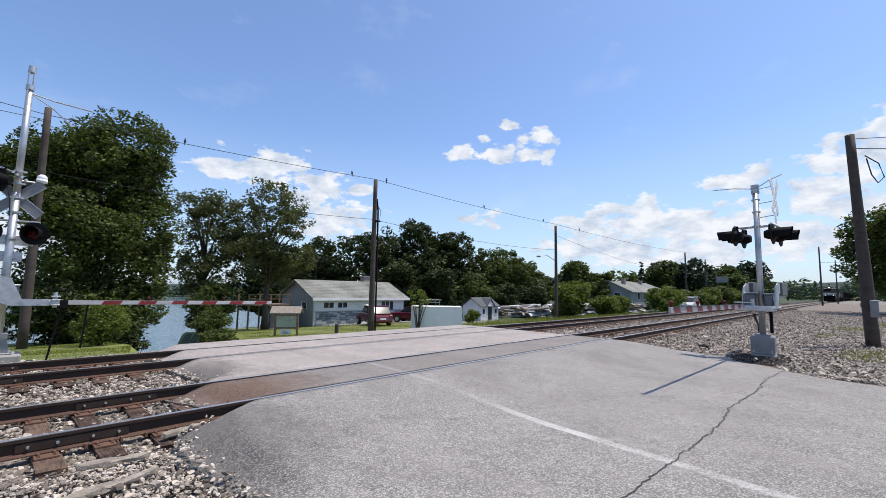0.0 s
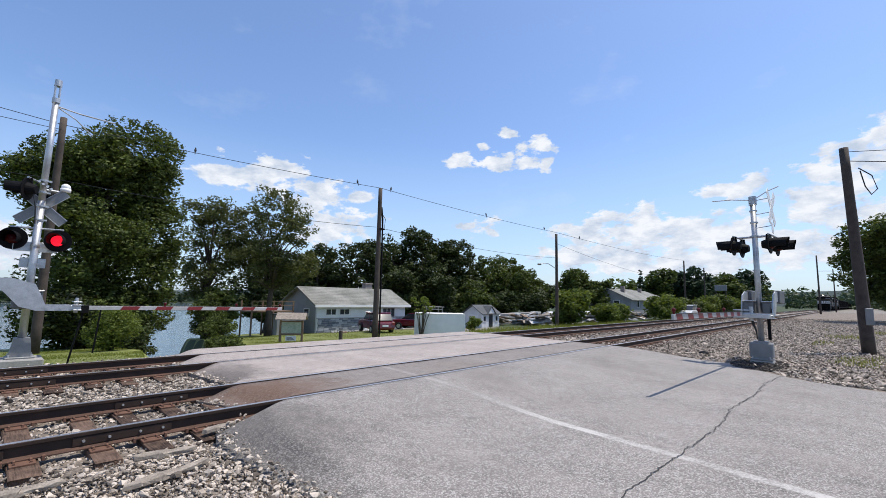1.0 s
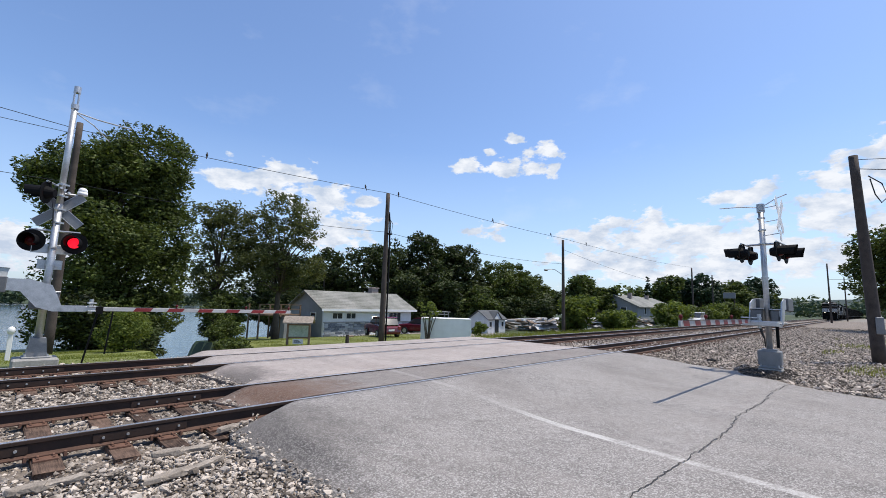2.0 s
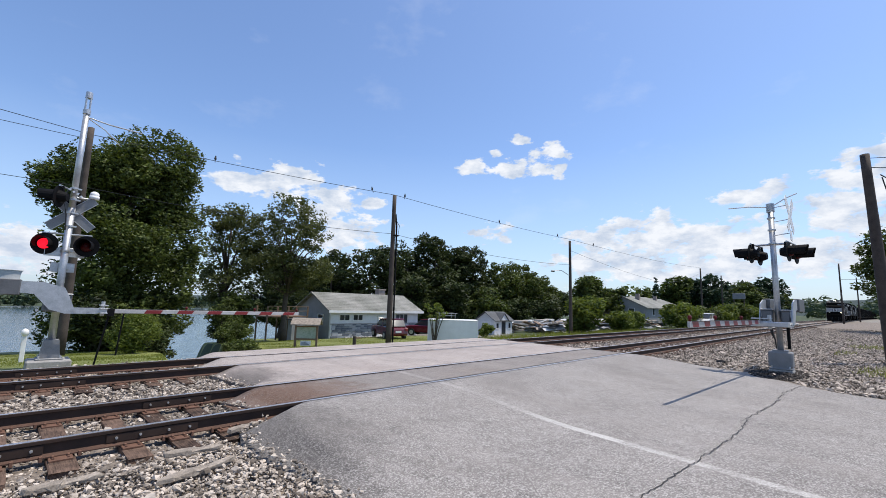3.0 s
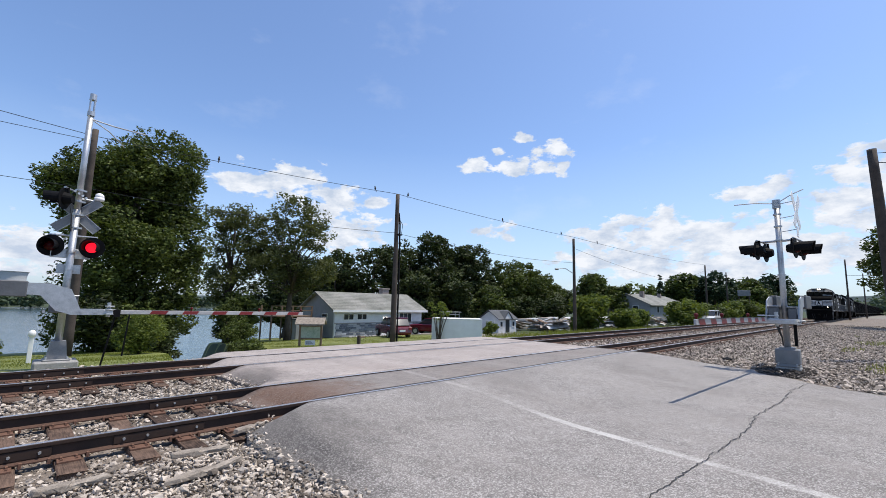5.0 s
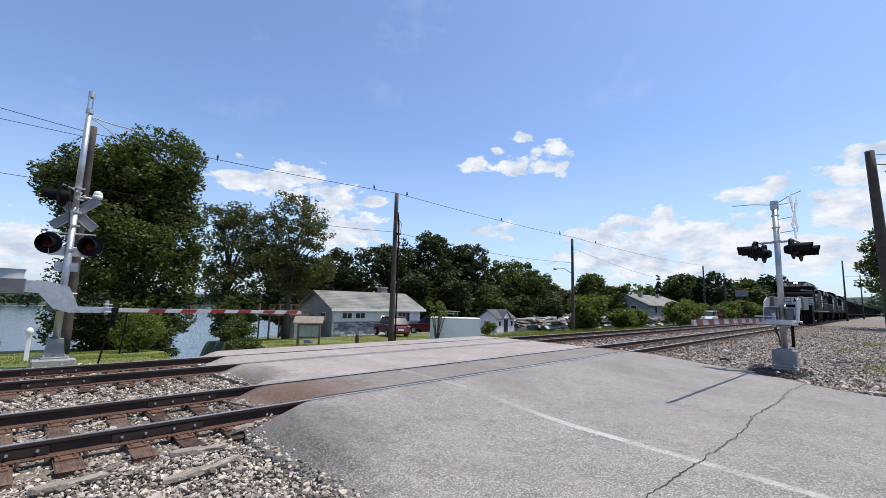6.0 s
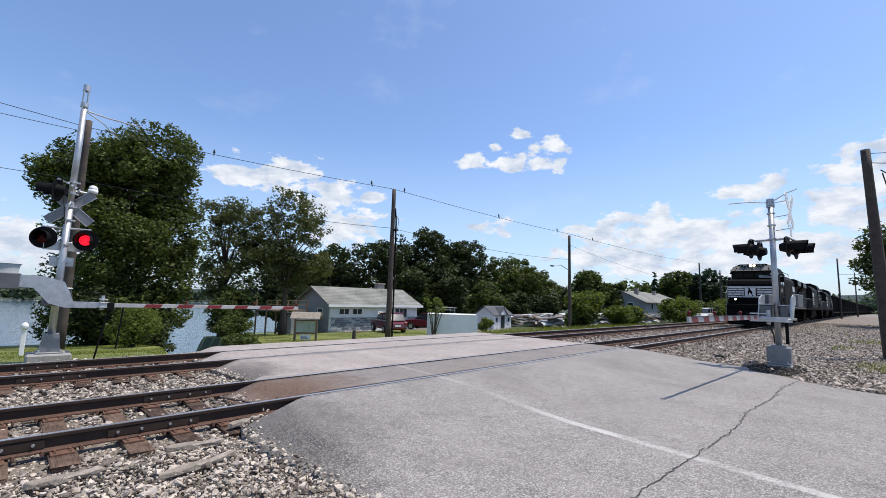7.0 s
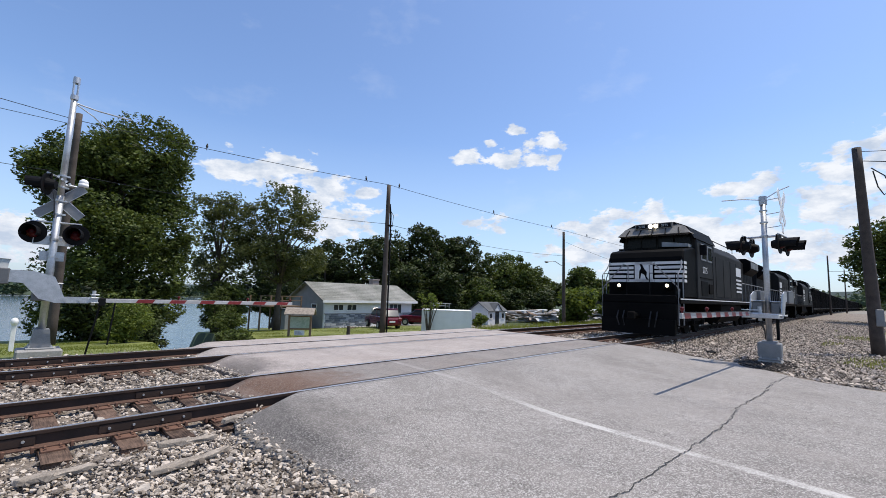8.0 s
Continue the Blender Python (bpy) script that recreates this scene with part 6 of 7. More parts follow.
def build_small_shed():
    ob = base("garden_shed", 0, 0, 0, 0, "small white garden shed with dark shingle roof and dormer", "shed")
    X0, X1, Y0, Y1 = 32.0, 35.0, 21.2, 23.6
    z = spot(33.4, 22.0)
    bm = BM()
    box(bm, X0, X1, Y0, Y1, z - 0.2, z + 1.5)
    prism(bm, [(Y0, z + 1.5), (Y1, z + 1.5), ((Y0 + Y1) / 2, z + 2.25)], X0, X1, "x")
    part("shed_body", bm, M_SIDING, ob, "white board walls")
    bm = BM()
    gable_roof(bm, X0, X1, Y0, Y1, z + 1.52, z + 2.3, 0.18, 0.07)
    part("roof", bm, M_DARKROOF, ob, "dark shingle roof")
    bm = BM()
    prism(bm, [(32.9, z + 1.5), (34.1, z + 1.5), (33.5, z + 2.15)], Y0 - 0.12, Y0 + 1.2, "y")
    dormer = part("dormer", bm, M_SIDING, ob, "white dormer gable")
    bm = BM()
    prism(bm, [(32.75, z + 1.42), (33.5, z + 2.2), (34.25, z + 1.42), (34.25, z + 1.5), (33.5, z + 2.29), (32.75, z + 1.5)], Y0 - 0.2, Y0 + 1.2, "y")
    part("dormer_roof", bm, M_DARKROOF, dormer)
    bm = BM()
    box(bm, 33.2, 33.8, Y0 - 0.05, Y0, z + 0.1, z + 1.4)
    part("door", bm, M_GLASS, ob, "dark arched door")
    for x in (32.45, 34.5):
        window_part(ob, x, Y0 - 0.002, z + 0.7, 0.4, 0.5, 1)
    bm = BM()
    box(bm, X0 - 0.04, X0, 21.7, 23.0, z + 0.05, z + 1.35)
    part("side_door", bm, M_WHITE, ob, "white double side door")


def far_house(x0, x1, y0, y1, z, wall, ridge, mat, roofmat, label, along="y"):
    ob = base("house", 0, 0, 0, 0, label, "house")
    bm = BM()
    box(bm, x0, x1, y0, y1, z - 0.5, z + wall)
    if along == "y":
        prism(bm, [(x0, z + wall), (x1, z + wall), ((x0 + x1) / 2, z + ridge)], y0, y1, "y")
    else:
        prism(bm, [(y0, z + wall), (y1, z + wall), ((y0 + y1) / 2, z + ridge)], x0, x1, "x")
    part("house_body", bm, mat, ob)
    bm = BM()
    gable_roof(bm, x0, x1, y0, y1, z + wall, z + ridge + 0.03, 0.35, 0.12, along)
    part("roof", bm, roofmat, ob)
    for x in (x0 + (x1 - x0) * 0.3, x0 + (x1 - x0) * 0.7):
        window_part(ob, x, y0 - 0.01, z + wall * 0.45, 0.9, 1.0, 1)
    for y in (y0 + (y1 - y0) * 0.3, y0 + (y1 - y0) * 0.7):
        window_part(ob, x0 - 0.01, y, z + wall * 0.45, 0.9, 1.0, 1, "y")
    bm = BM()
    box(bm, x0 + (x1 - x0) * 0.30, x0 + (x1 - x0) * 0.30 + 0.6, y0 + 2.2, y0 + 2.8, z + wall, z + ridge + 0.55)
    part("chimney", bm, M_BRICK, ob)


def car(x, y, turn, paint, label, kind="car", tall=1.62):
    ob = base("parked_car", x, y, spot(x, y), turn, label, kind, "parked cars")
    k = tall / 1.62
    bm = BM()
    prism(bm, [(-2.2, 0.35), (-2.28, 0.70), (-2.2, 0.92), (-1.2, 1.02 * k), (1.95, 1.02 * k), (2.2, 0.92), (2.25, 0.45), (2.1, 0.30)], -0.88, 0.88, "y", 0.07)
    body = part("body", bm, paint, ob, smooth=False)
    bm = BM()
    prism(bm, [(-1.25, 1.0 * k), (-0.45, 1.55 * k), (1.55, 1.60 * k), (2.12, 1.0 * k)], -0.76, 0.76, "y", 0.06)
    part("cabin", bm, M_GLASS, ob, "dark tinted glass cabin")
    bm = BM()
    prism(bm, [(-0.55, 1.54 * k), (-0.4, 1.60 * k), (1.5, 1.64 * k), (1.66, 1.57 * k)], -0.77, 0.77, "y", 0.02)
    for px in (0.45, 1.35):
        box(bm, px - 0.05, px + 0.05, -0.785, 0.785, 1.0 * k, 1.58 * k)
    part("roof", bm, paint, ob)
    for wx in (-1.38, 1.38):
        for wy in (-0.86, 0.86):
            bm = BM()
            rod(bm, (wx, wy - 0.11, 0.34), (wx, wy + 0.11, 0.34), 0.34, 0.34, 20)
            w = part("wheel", bm, M_TYRE, ob, "black tyre")
            bm = BM()
            s = 0.115 if wy > 0 else -0.115
            rod(bm, (wx, wy + s - 0.01, 0.34), (wx, wy + s + 0.01, 0.34), 0.20, 0.20, 14)
            part("rim", bm, M_GALV, w, "silver rim")
    for wy in (-0.72, 0.72):
        bm = BM()
        box(bm, 2.17, 2.27, wy - 0.13, wy + 0.13, 0.72, 0.96, 0.01)
        part("tail_light", bm, M_REDBAND, ob, "red tail light")
        bm = BM()
        box(bm, -2.29, -2.18, wy - 0.15, wy + 0.15, 0.68, 0.84, 0.01)
        part("headlight", bm, M_GALV, ob, "clear headlight")
    bm = BM()
    box(bm, 2.24, 2.275, -0.26, 0.26, 0.60, 0.74)
    part("plate", bm, M_WHITE, ob)


def boat(x, y, z, turn, length, mat, label, cover):
    ob = base("stored_boat", x, y, z, turn, label, "boat", "stored boats")
    bm = BM()
    rows = []
    n = 9
    for k in range(n):
        t = k / (n - 1)
        w = 0.85 * (1 - max(0, (t - 0.45) / 0.55) ** 2.2) + 0.02
        h0 = 0.30 + 0.28 * max(0, (t - 0.5) / 0.5) ** 2
        s = length * (t - 0.5)
        top = 0.95 + 0.2 * t * t
        rows.append([bm.verts.new(p) for p in ((s, 0, h0 - 0.08), (s, w * 0.7, h0 + 0.08), (s, w, top), (s, w * 0.85, top + 0.02), (s, 0, top - 0.02), (s, -w * 0.85, top + 0.02), (s, -w, top), (s, -w * 0.7, h0 + 0.08))])
    for a, b in zip(rows, rows[1:]):
        for j in range(8):
            bm.faces.new((a[j], b[j], b[(j + 1) % 8], a[(j + 1) % 8]))
    bm.faces.new(rows[0])
    bm.faces.new(rows[-1][::-1])
    bmesh.ops.recalc_face_normals(bm, faces=bm.faces)
    part("hull", bm, mat, ob)
    if cover:
        bm = BM()
        prism(bm, [(-0.80, 0.99), (-0.45, 1.32), (0, 1.48), (0.45, 1.32), (0.80, 0.99)], -length * 0.45, length * 0.22, "x", 0.05)
        part("cover", bm, M_TARP, ob, "pale canvas boat cover")
    else:
        bm = BM()
        prism(bm, [(-0.3, 0.97), (0.2, 0.97), (0.0, 1.42), (-0.1, 1.42)], -0.6, 0.6, "y", 0.01)
        part("windscreen", bm, M_GLASS, ob)
    for s in (-0.3, 0.25):
        bm = BM()
        box(bm, length * s - 0.05, length * s + 0.05, -0.7, 0.7, 0.0, 0.3, 0.01)
        part("cradle", bm, M_BOARD, ob)


def build_yard():
    rng = random.Random(23)
    for k in range(30):
        x = 38 + (k % 10) * 2.5 + rng.uniform(-0.8, 0.8)
        y = 14.2 + (k // 10) * 3.4 + rng.uniform(-0.9, 0.9) + 0.10 * (x - 38)
        if k % 10 < 4 or (x < 50 and y < 16.5):
            continue
        m = (M_TARP, M_BOATGREY, M_WHITE)[rng.randrange(3)]
        boat(x, y, spot(x, y), rng.uniform(-40, 40) + (180 if rng.random() < 0.5 else 0), rng.uniform(3.8, 5.6), m, ("covered small boat stored in the yard", "open white motor boat stored in the yard")[k % 2], k % 2 == 0)
    # heaps of boards and sheets between the boats
    heap = random.Random(77)
    for k in range(44):
        x = 37.5 + 0.5 * k + heap.uniform(-0.5, 0.5)
        y = 11.8 + heap.uniform(0.0, 9.5) + (3.0 if x < 44 else 0)
        ob = base("scrap_heap", x, y, spot(x, y), heap.uniform(0, 180), "heap of pale boards, sheets and boat parts", "scrap heap", "scrap heaps")
        for j in range(9):
            bm = BM()
            a, b = heap.uniform(0.5, 1.5), heap.uniform(0.08, 0.45)
            box(bm, -a, a, -b, b, -0.03, 0.03, 0.008)
            bmesh.ops.transform(bm, matrix=pose(heap.uniform(-0.7, 0.7), heap.uniform(-0.6, 0.6), 0.14 + 0.12 * j, heap.uniform(-25, 25), heap.uniform(-14, 14), heap.uniform(0, 180)), verts=bm.verts)
            part("board", bm, heap.choice((M_TARP, M_WHITE, M_GREYWOOD, M_GREYPAINT, M_BOARD)), ob)
    # low dock sections stacked behind
    for k in range(6):
        x, y = 41 + k * 2.2, 25.5 + 0.3 * k
        ob = base("dock_stack", x, y, spot(x, y), 10 * (k % 3), "stack of grey floating dock sections", "dock section", "dock stacks")
        for j in range(4):
            bm = BM()
            box(bm, -1.2, 1.2, -0.6, 0.6, 0.05 + j * 0.34, 0.32 + j * 0.34, 0.03)
            part("section", bm, (M_GREYPAINT, M_GREYWOOD, M_TARP)[(k + j) % 3], ob)
    far_house(67.2, 78.0, 18.9, 26.3, -0.3, 2.2, 3.9, M_GREYSIDING, M_ROOF, "white house with grey gable roof past the boat yard", "x")
    far_house(88, 97, 23, 30, 0.3, 2.2, 3.5, M_GREYSIDING, M_ROOF, "low house with grey roof further up the line", "x")
    car(20.9, 24.3, -107, M_CARRED, "dark red parked sport utility car on the drive", "car", 1.72)
    car(26.9, 25.7, -62, M_CARRED, "dark red parked car beside the house")
    car(62, 9.6, 0, M_CARWHITE, "white parked van near the tracks", "van", 1.9)
    car(118.0, -8.6, 0, M_CARWHITE, "white parked vehicle beside the gravel lane", "car", 1.75)
    # mailbox post on the lawn and the white marker posts
    ob = base("wooden_post", 12.45, 16.9, spot(12.45, 16.9) - 0.05, 10, "short dark wooden post in the lawn", "post")
    bm = BM()
    rod(bm, (0, 0, 0), (0, 0, 0.62), 0.12, 0.11, 10)
    part("post", bm, M_POLE, ob)
    bm = BM()
    box(bm, 0.08, 0.5, -0.03, 0.03, 0.46, 0.56, 0.01)
    part("bracket", bm, M_BOARD, ob)
    ob = base("marker_post", -2.45, 13.3, spot(-2.45, 13.3) - 0.05, 0, "white plastic utility marker post in the grass", "marker post")
    bm = BM()
    prism(bm, [(-0.06, 0), (0.06, 0), (0.06, 0.9), (-0.06, 0.9)], -0.03, 0.03, "y", 0.01)
    part("post", bm, M_WHITE, ob)
    bm = BM()
    ball(bm, (0, 0, 0.98), 0.10, 0.10, 0.13, 2)
    part("cap", bm, M_WHITE, ob, smooth=True)
    # thin dark post by the bush, billboard up the line
    ob = base("sign_post", 0.15, 14.6, spot(0.15, 14.6) - 0.05, 0, "thin dark metal post beside the bush", "post")
    bm = BM()
    rod(bm, (0, 0, 0), (0.12, 0, 1.7), 0.03, 0.03, 8)
    part("shaft", bm, M_BLACK, ob)
    ob = base("billboard", 93.6, 11.4, spot(93.6, 11.4), 0, "small grey roadside sign on two posts", "sign")
    bm = BM()
    box(bm, -0.1, 0.1, -1.0, 1.0, 4.6, 5.7, 0.03)
    part("panel", bm, M_GREYPAINT, ob)
    for y in (-0.8, 0.8):
        bm = BM()
        rod(bm, (0, y, 0), (0, y, 4.6), 0.09, 0.09, 8)
        part("post", bm, M_POLE, ob)
    # dark rag on the ballast
    ob = base("debris", 13.9, -2.4, -0.22, 30, "dark crumpled rag on the ballast", "debris")
    bm = BM()
    ball(bm, (0, 0, 0.05), 0.22, 0.14, 0.08, 2, 0.5)
    part("rag", bm, M_BLACK, ob)


build_house()
build_kiosk()
build_trailer()
build_small_shed()
build_yard()

# ---- train ----
WHEEL = 0.533


def wheelset(parent, x, r=WHEEL):
    bm = BM()
    for y in (-0.75, 0.75):
        s = 1 if y > 0 else -1
        rod(bm, (0, y - 0.06 * s, 0), (0, y + 0.06 * s, 0), r, r, 24)
        rod(bm, (0, y - 0.09 * s, 0), (0, y - 0.06 * s, 0), r + 0.025, r + 0.025, 24)
        rod(bm, (0, y + 0.06 * s, 0), (0, y + 0.10 * s, 0), 0.16, 0.12, 12)
        for k in range(4):
            t = math.pi / 2 * k
            rod(bm, (0.3 * math.cos(t), y + 0.06 * s, 0.3 * math.sin(t)), (0.3 * math.cos(t), y + 0.075 * s, 0.3 * math.sin(t)), 0.06, 0.06, 8)
    rod(bm, (0, -0.75, 0), (0, 0.75, 0), 0.09, 0.09, 10)
    ob = part("wheelset", bm, M_UNDER, parent, "dark steel wheelset")
    ob.matrix_basis = pose(x, 0, r)
    return ob


def truck(parent, xs, z=0.75):
    for y in (-1.0, 1.0):
        bm = BM()
        a, b = xs[0] - 0.55, xs[-1] + 0.55
        pts = [(a, z - 0.15), (a, z + 0.12)]
        for k, x in enumerate(xs):
            pts += [(x - 0.3, z + 0.2), (x + 0.3, z + 0.2)]
            if k < len(xs) - 1:
                pts += [(x + 0.5, z + 0.02), (xs[k + 1] - 0.5, z + 0.02)]
        pts += [(b, z + 0.12), (b, z - 0.15)]
        prism(bm, pts, y - 0.07, y + 0.07, "y", 0.01)
        for x in xs:
            box(bm, x - 0.16, x + 0.16, y - 0.12, y + 0.12, z - 0.36, z - 0.02, 0.02)
            rod(bm, (x, y * 1.1, z - 0.2), (x, y * 1.16, z - 0.2), 0.13, 0.11, 12)
        for q in xs[:-1]:
            m = q + 0.8
            for dx in (-0.16, 0.16):
                rod(bm, (m + dx, y, z - 0.3), (m + dx, y, z), 0.09, 0.09, 8)
        part("truck_frame", bm, M_UNDER, parent, "greasy black truck side frame")


def side_stripes(parent, y, x0, x1, zs, h=0.05):
    for z in zs:
        bm = BM()
        box(bm, x0, x1, min(y, y * 1.003), max(y, y * 1.003), z, z + h)
        part("stripe", bm, M_STRIPE, parent)


def build_locomotive(label):
    """Wide-nosed six-axle road locomotive; front at x = 0, running towards -x; rail top at z = 0."""
    ob = base("locomotive", 0, 0, 0, 0, label, "locomotive", "locomotives")
    L = 22.3
    W = 1.56
    # plow, pilot and steps
    bm = BM()
    prism(bm, [(-1.50, 0.12), (1.50, 0.12), (1.50, 0.75), (-1.50, 0.75)], 0.18, 0.30, "x")
    for v in bm.verts:
        if v.co.z < 0.3:
            v.co.x -= 0.22 * (1 - abs(v.co.y) / 1.9)
    part("snow_plow", bm, M_LOCO, ob, "black steel snow plow")
    bm = BM()
    box(bm, 0.28, 0.75, -1.52, 1.52, 0.55, 1.42, 0.03)
    part("pilot", bm, M_LOCO, ob)
    for s in (-1, 1):
        for k in range(3):
            bm = BM()
            a, b = sorted((1.22 * s, 1.56 * s))
            box(bm, 0.76, 1.02, a, b, 0.45 + 0.36 * k, 0.49 + 0.36 * k)
            part("pilot_step", bm, M_UNDER, ob)
    bm = BM()
    rod(bm, (-0.42, 0, 0.88), (0.35, 0, 0.88), 0.10, 0.12, 10)
    box(bm, -0.52, -0.28, -0.14, 0.14, 0.72, 1.04, 0.04)
    part("coupler", bm, M_UNDER, ob, "dark knuckle coupler")
    bm = BM()
    for y in (-0.8, -0.55, 0.55, 0.8):
        tube(bm, [(0.28, y, 1.05), (0.10, y, 0.75), (0.14, y * 0.9, 0.42)], 0.03, 6)
    part("air_hoses", bm, M_TYRE, ob)
    # frame and walkway
    bm = BM()
    box(bm, 0.45, L - 0.45, -W, W, 1.42, 1.62, 0.02)
    part("walkway", bm, M_UNDER, ob, "dark side sill and walkway")
    bm = BM()
    box(bm, 0.40, L - 0.5, -W - 0.006, -W - 0.001, 1.56, 1.60)
    part("sill_stripe", bm, M_STRIPE, ob, "thin white sill stripe")
    bm = BM()
    box(bm, 0.28, 0.46, -1.5, 1.5, 1.42, 1.75, 0.03)
    part("anticlimber", bm, M_LOCO, ob)
    # ditch lights
    for y in (-0.95, 0.95):
        bm = BM()
        box(bm, 0.90, 1.12, y - 0.14, y + 0.14, 1.92, 2.20, 0.03)
        lamp = part("ditch_light", bm, M_LOCO, ob, "black ditch light housing")
        bm = BM()
        rod(bm, (0.90, y, 2.06), (0.875, y, 2.06), 0.062, 0.058, 16)
        part("lens", bm, M_HEAD, lamp, "lit ditch light")
    # nose
    bm = BM()
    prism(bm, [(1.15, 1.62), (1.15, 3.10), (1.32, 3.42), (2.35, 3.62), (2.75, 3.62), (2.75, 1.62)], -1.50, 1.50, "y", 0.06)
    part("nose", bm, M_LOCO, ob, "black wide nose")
    bm = BM()
    box(bm, 1.118, 1.15, -0.34, 0.34, 1.7, 3.05, 0.01)
    part("nose_door", bm, M_LOCO, ob)
    for k in range(5):
        z = 2.20 + k * 0.168
        for y0, y1 in ((-1.49, -0.42), (0.42, 1.49)):
            bm = BM()
            box(bm, 1.143, 1.149, y0, y1, z, z + 0.105)
            part("nose_stripe", bm, M_STRIPE, ob, "white nose stripe")
        for y0 in (-1.506, 1.501):
            bm = BM()
            box(bm, 1.22, 1.52, y0, y0 + 0.005, z, z + 0.105)
            part("nose_stripe", bm, M_STRIPE, ob)
        if k in (0, 4):
            bm = BM()
            box(bm, 1.111, 1.117, -0.42, 0.42, z, z + 0.105)
            part("nose_stripe", bm, M_STRIPE, ob)
    bm = BM()
    box(bm, 1.111, 1.1175, -0.36, 0.36, 2.21, 2.97)
    emblem = part("emblem_panel", bm, M_STRIPE, ob, "white emblem panel")
    bm = BM()
    prism(bm, [(-0.20, 2.28), (-0.10, 2.30), (-0.03, 2.48), (0.09, 2.54), (0.14, 2.32), (0.19, 2.33), (0.17, 2.62), (0.10, 2.74), (0.16, 2.90), (0.05, 2.88), (-0.02, 2.72), (-0.13, 2.58), (-0.11, 2.42)], 1.104, 1.110, "x")
    part("emblem", bm, M_LOCO, emblem, "plain dark emblem shape")
    # cab
    bm = BM()
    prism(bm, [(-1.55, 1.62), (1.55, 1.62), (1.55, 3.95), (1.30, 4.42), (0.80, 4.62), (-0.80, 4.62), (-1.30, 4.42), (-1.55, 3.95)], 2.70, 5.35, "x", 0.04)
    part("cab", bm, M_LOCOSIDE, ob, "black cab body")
    bm = BM()
    prism(bm, [(-1.58, 3.98), (-1.32, 4.46), (-0.82, 4.67), (0.82, 4.67), (1.32, 4.46), (1.58, 3.98), (1.52, 4.06), (0.80, 4.60), (-0.80, 4.60), (-1.52, 4.06)][:6] + [(1.50, 3.98), (1.26, 4.38), (0.78, 4.57), (-0.78, 4.57), (-1.26, 4.38), (-1.50, 3.98)], 2.35, 5.45, "x")
    part("cab_roof", bm, M_LOCO, ob, "black roof visor")
    # windshield
    for y0, y1 in ((-1.34, -0.72), (-0.66, -0.04), (0.04, 0.66), (0.72, 1.34)):
        bm = BM()
        box(bm, 2.665, 2.695, y0, y1, 3.70, 4.20, 0.01)
        part("windshield", bm, M_CABGLASS, ob, "dark windshield pane")
    bm = BM()
    box(bm, 2.22, 2.66, -0.78, 0.78, 4.42, 4.66, 0.02)
    panel = part("headlight_panel", bm, M_DUSTY, ob, "grey headlight and number board panel")
    for y in (-0.11, 0.11):
        bm = BM()
        rod(bm, (2.22, y, 4.54), (2.195, y, 4.54), 0.085, 0.08, 16)
        part("headlight", bm, M_HEAD, panel, "lit twin headlight")
    for y in (-0.48, 0.48):
        bm = BM()
        box(bm, 2.205, 2.218, y - 0.24, y + 0.24, 4.46, 4.62)
        board = part("number_board", bm, M_BLACK, panel, "dark number board")
        written("number", "2775", 0.15, M_STRIPE, board, Matrix.Translation((2.202, y, 4.54)) @ Euler((radians(90), 0, radians(-90))).to_matrix().to_4x4())
    # pale wedge that puts the sunlit top of the nose into grey paint
    bm = BM()
    prism(bm, [(-1.44, 3.60), (-0.42, 3.64), (-0.42, 3.84), (-1.44, 3.72)], 2.0, 2.4, "x")
    part("window_ledge", bm, M_GREYPAINT, ob, "pale grey wedge painted for the sunlit nose top below the windshield")
    bm = BM()
    prism(bm, [(-1.50, 4.16), (1.50, 4.16), (1.24, 4.46), (0.80, 4.62), (-0.80, 4.62), (-1.24, 4.46)], 2.05, 2.60, "x")
    for v in bm.verts:
        if v.co.x < 2.3:
            v.co.x += 0.75 * (v.co.z - 4.16)
    visor = part("visor_panel", bm, M_DUSTY, ob, "sooty grey sloped panel over the windshield")
    for y in (-1.1, -0.55, 0.0, 0.55, 1.1):
        bm = BM()
        tube(bm, [(2.03, y, 4.17), (2.22, y * 0.93, 4.42)], 0.02, 5)
        part("visor_rib", bm, M_BLACK, visor)
    # cab side windows, doors, number
    for s in (-1, 1):
        y = 1.552 * s
        for x in (3.25, 4.15):
            bm = BM()
            a, b = sorted((y, y + 0.025 * s))
            box(bm, x, x + 0.72, a, b, 3.18, 3.86, 0.01)
            frame_part = part("window_frame", bm, M_GREYPAINT, ob, "grey side window frame")
            bm = BM()
            a, b = sorted((y + 0.026 * s, y + 0.034 * s))
            box(bm, x + 0.07, x + 0.65, a, b, 3.25, 3.79)
            part("pane", bm, M_GLASS, frame_part)
        for x, z0, z1 in ((3.2, 1.75, 2.35),):
            bm = BM()
            a, b = sorted((y, y + 0.02 * s))
            box(bm, x, x + 0.9, a, b, z0, z1, 0.008)
            part("side_panel", bm, M_LOCO, ob)
        turn = Euler((radians(90), 0, 0 if s < 0 else radians(180))).to_matrix().to_4x4()
        written("number", "2775", 0.42, M_STRIPE, ob, Matrix.Translation((3.75, 1.566 * s, 2.78)) @ turn)
    for s in (-1, 1):
        for x, z0, z1 in ((5.0, 1.7, 3.5), (3.05, 2.45, 2.49), (3.05, 1.64, 1.68)):
            bm = BM()
            a, b = sorted((1.552 * s, 1.566 * s))
            box(bm, x, x + (0.03 if z1 - z0 > 1 else 1.9), a, b, z0, z1)
            part("seam", bm, M_UNDER, ob)
        bm = BM()
        a, b = sorted((1.553 * s, 1.60 * s))
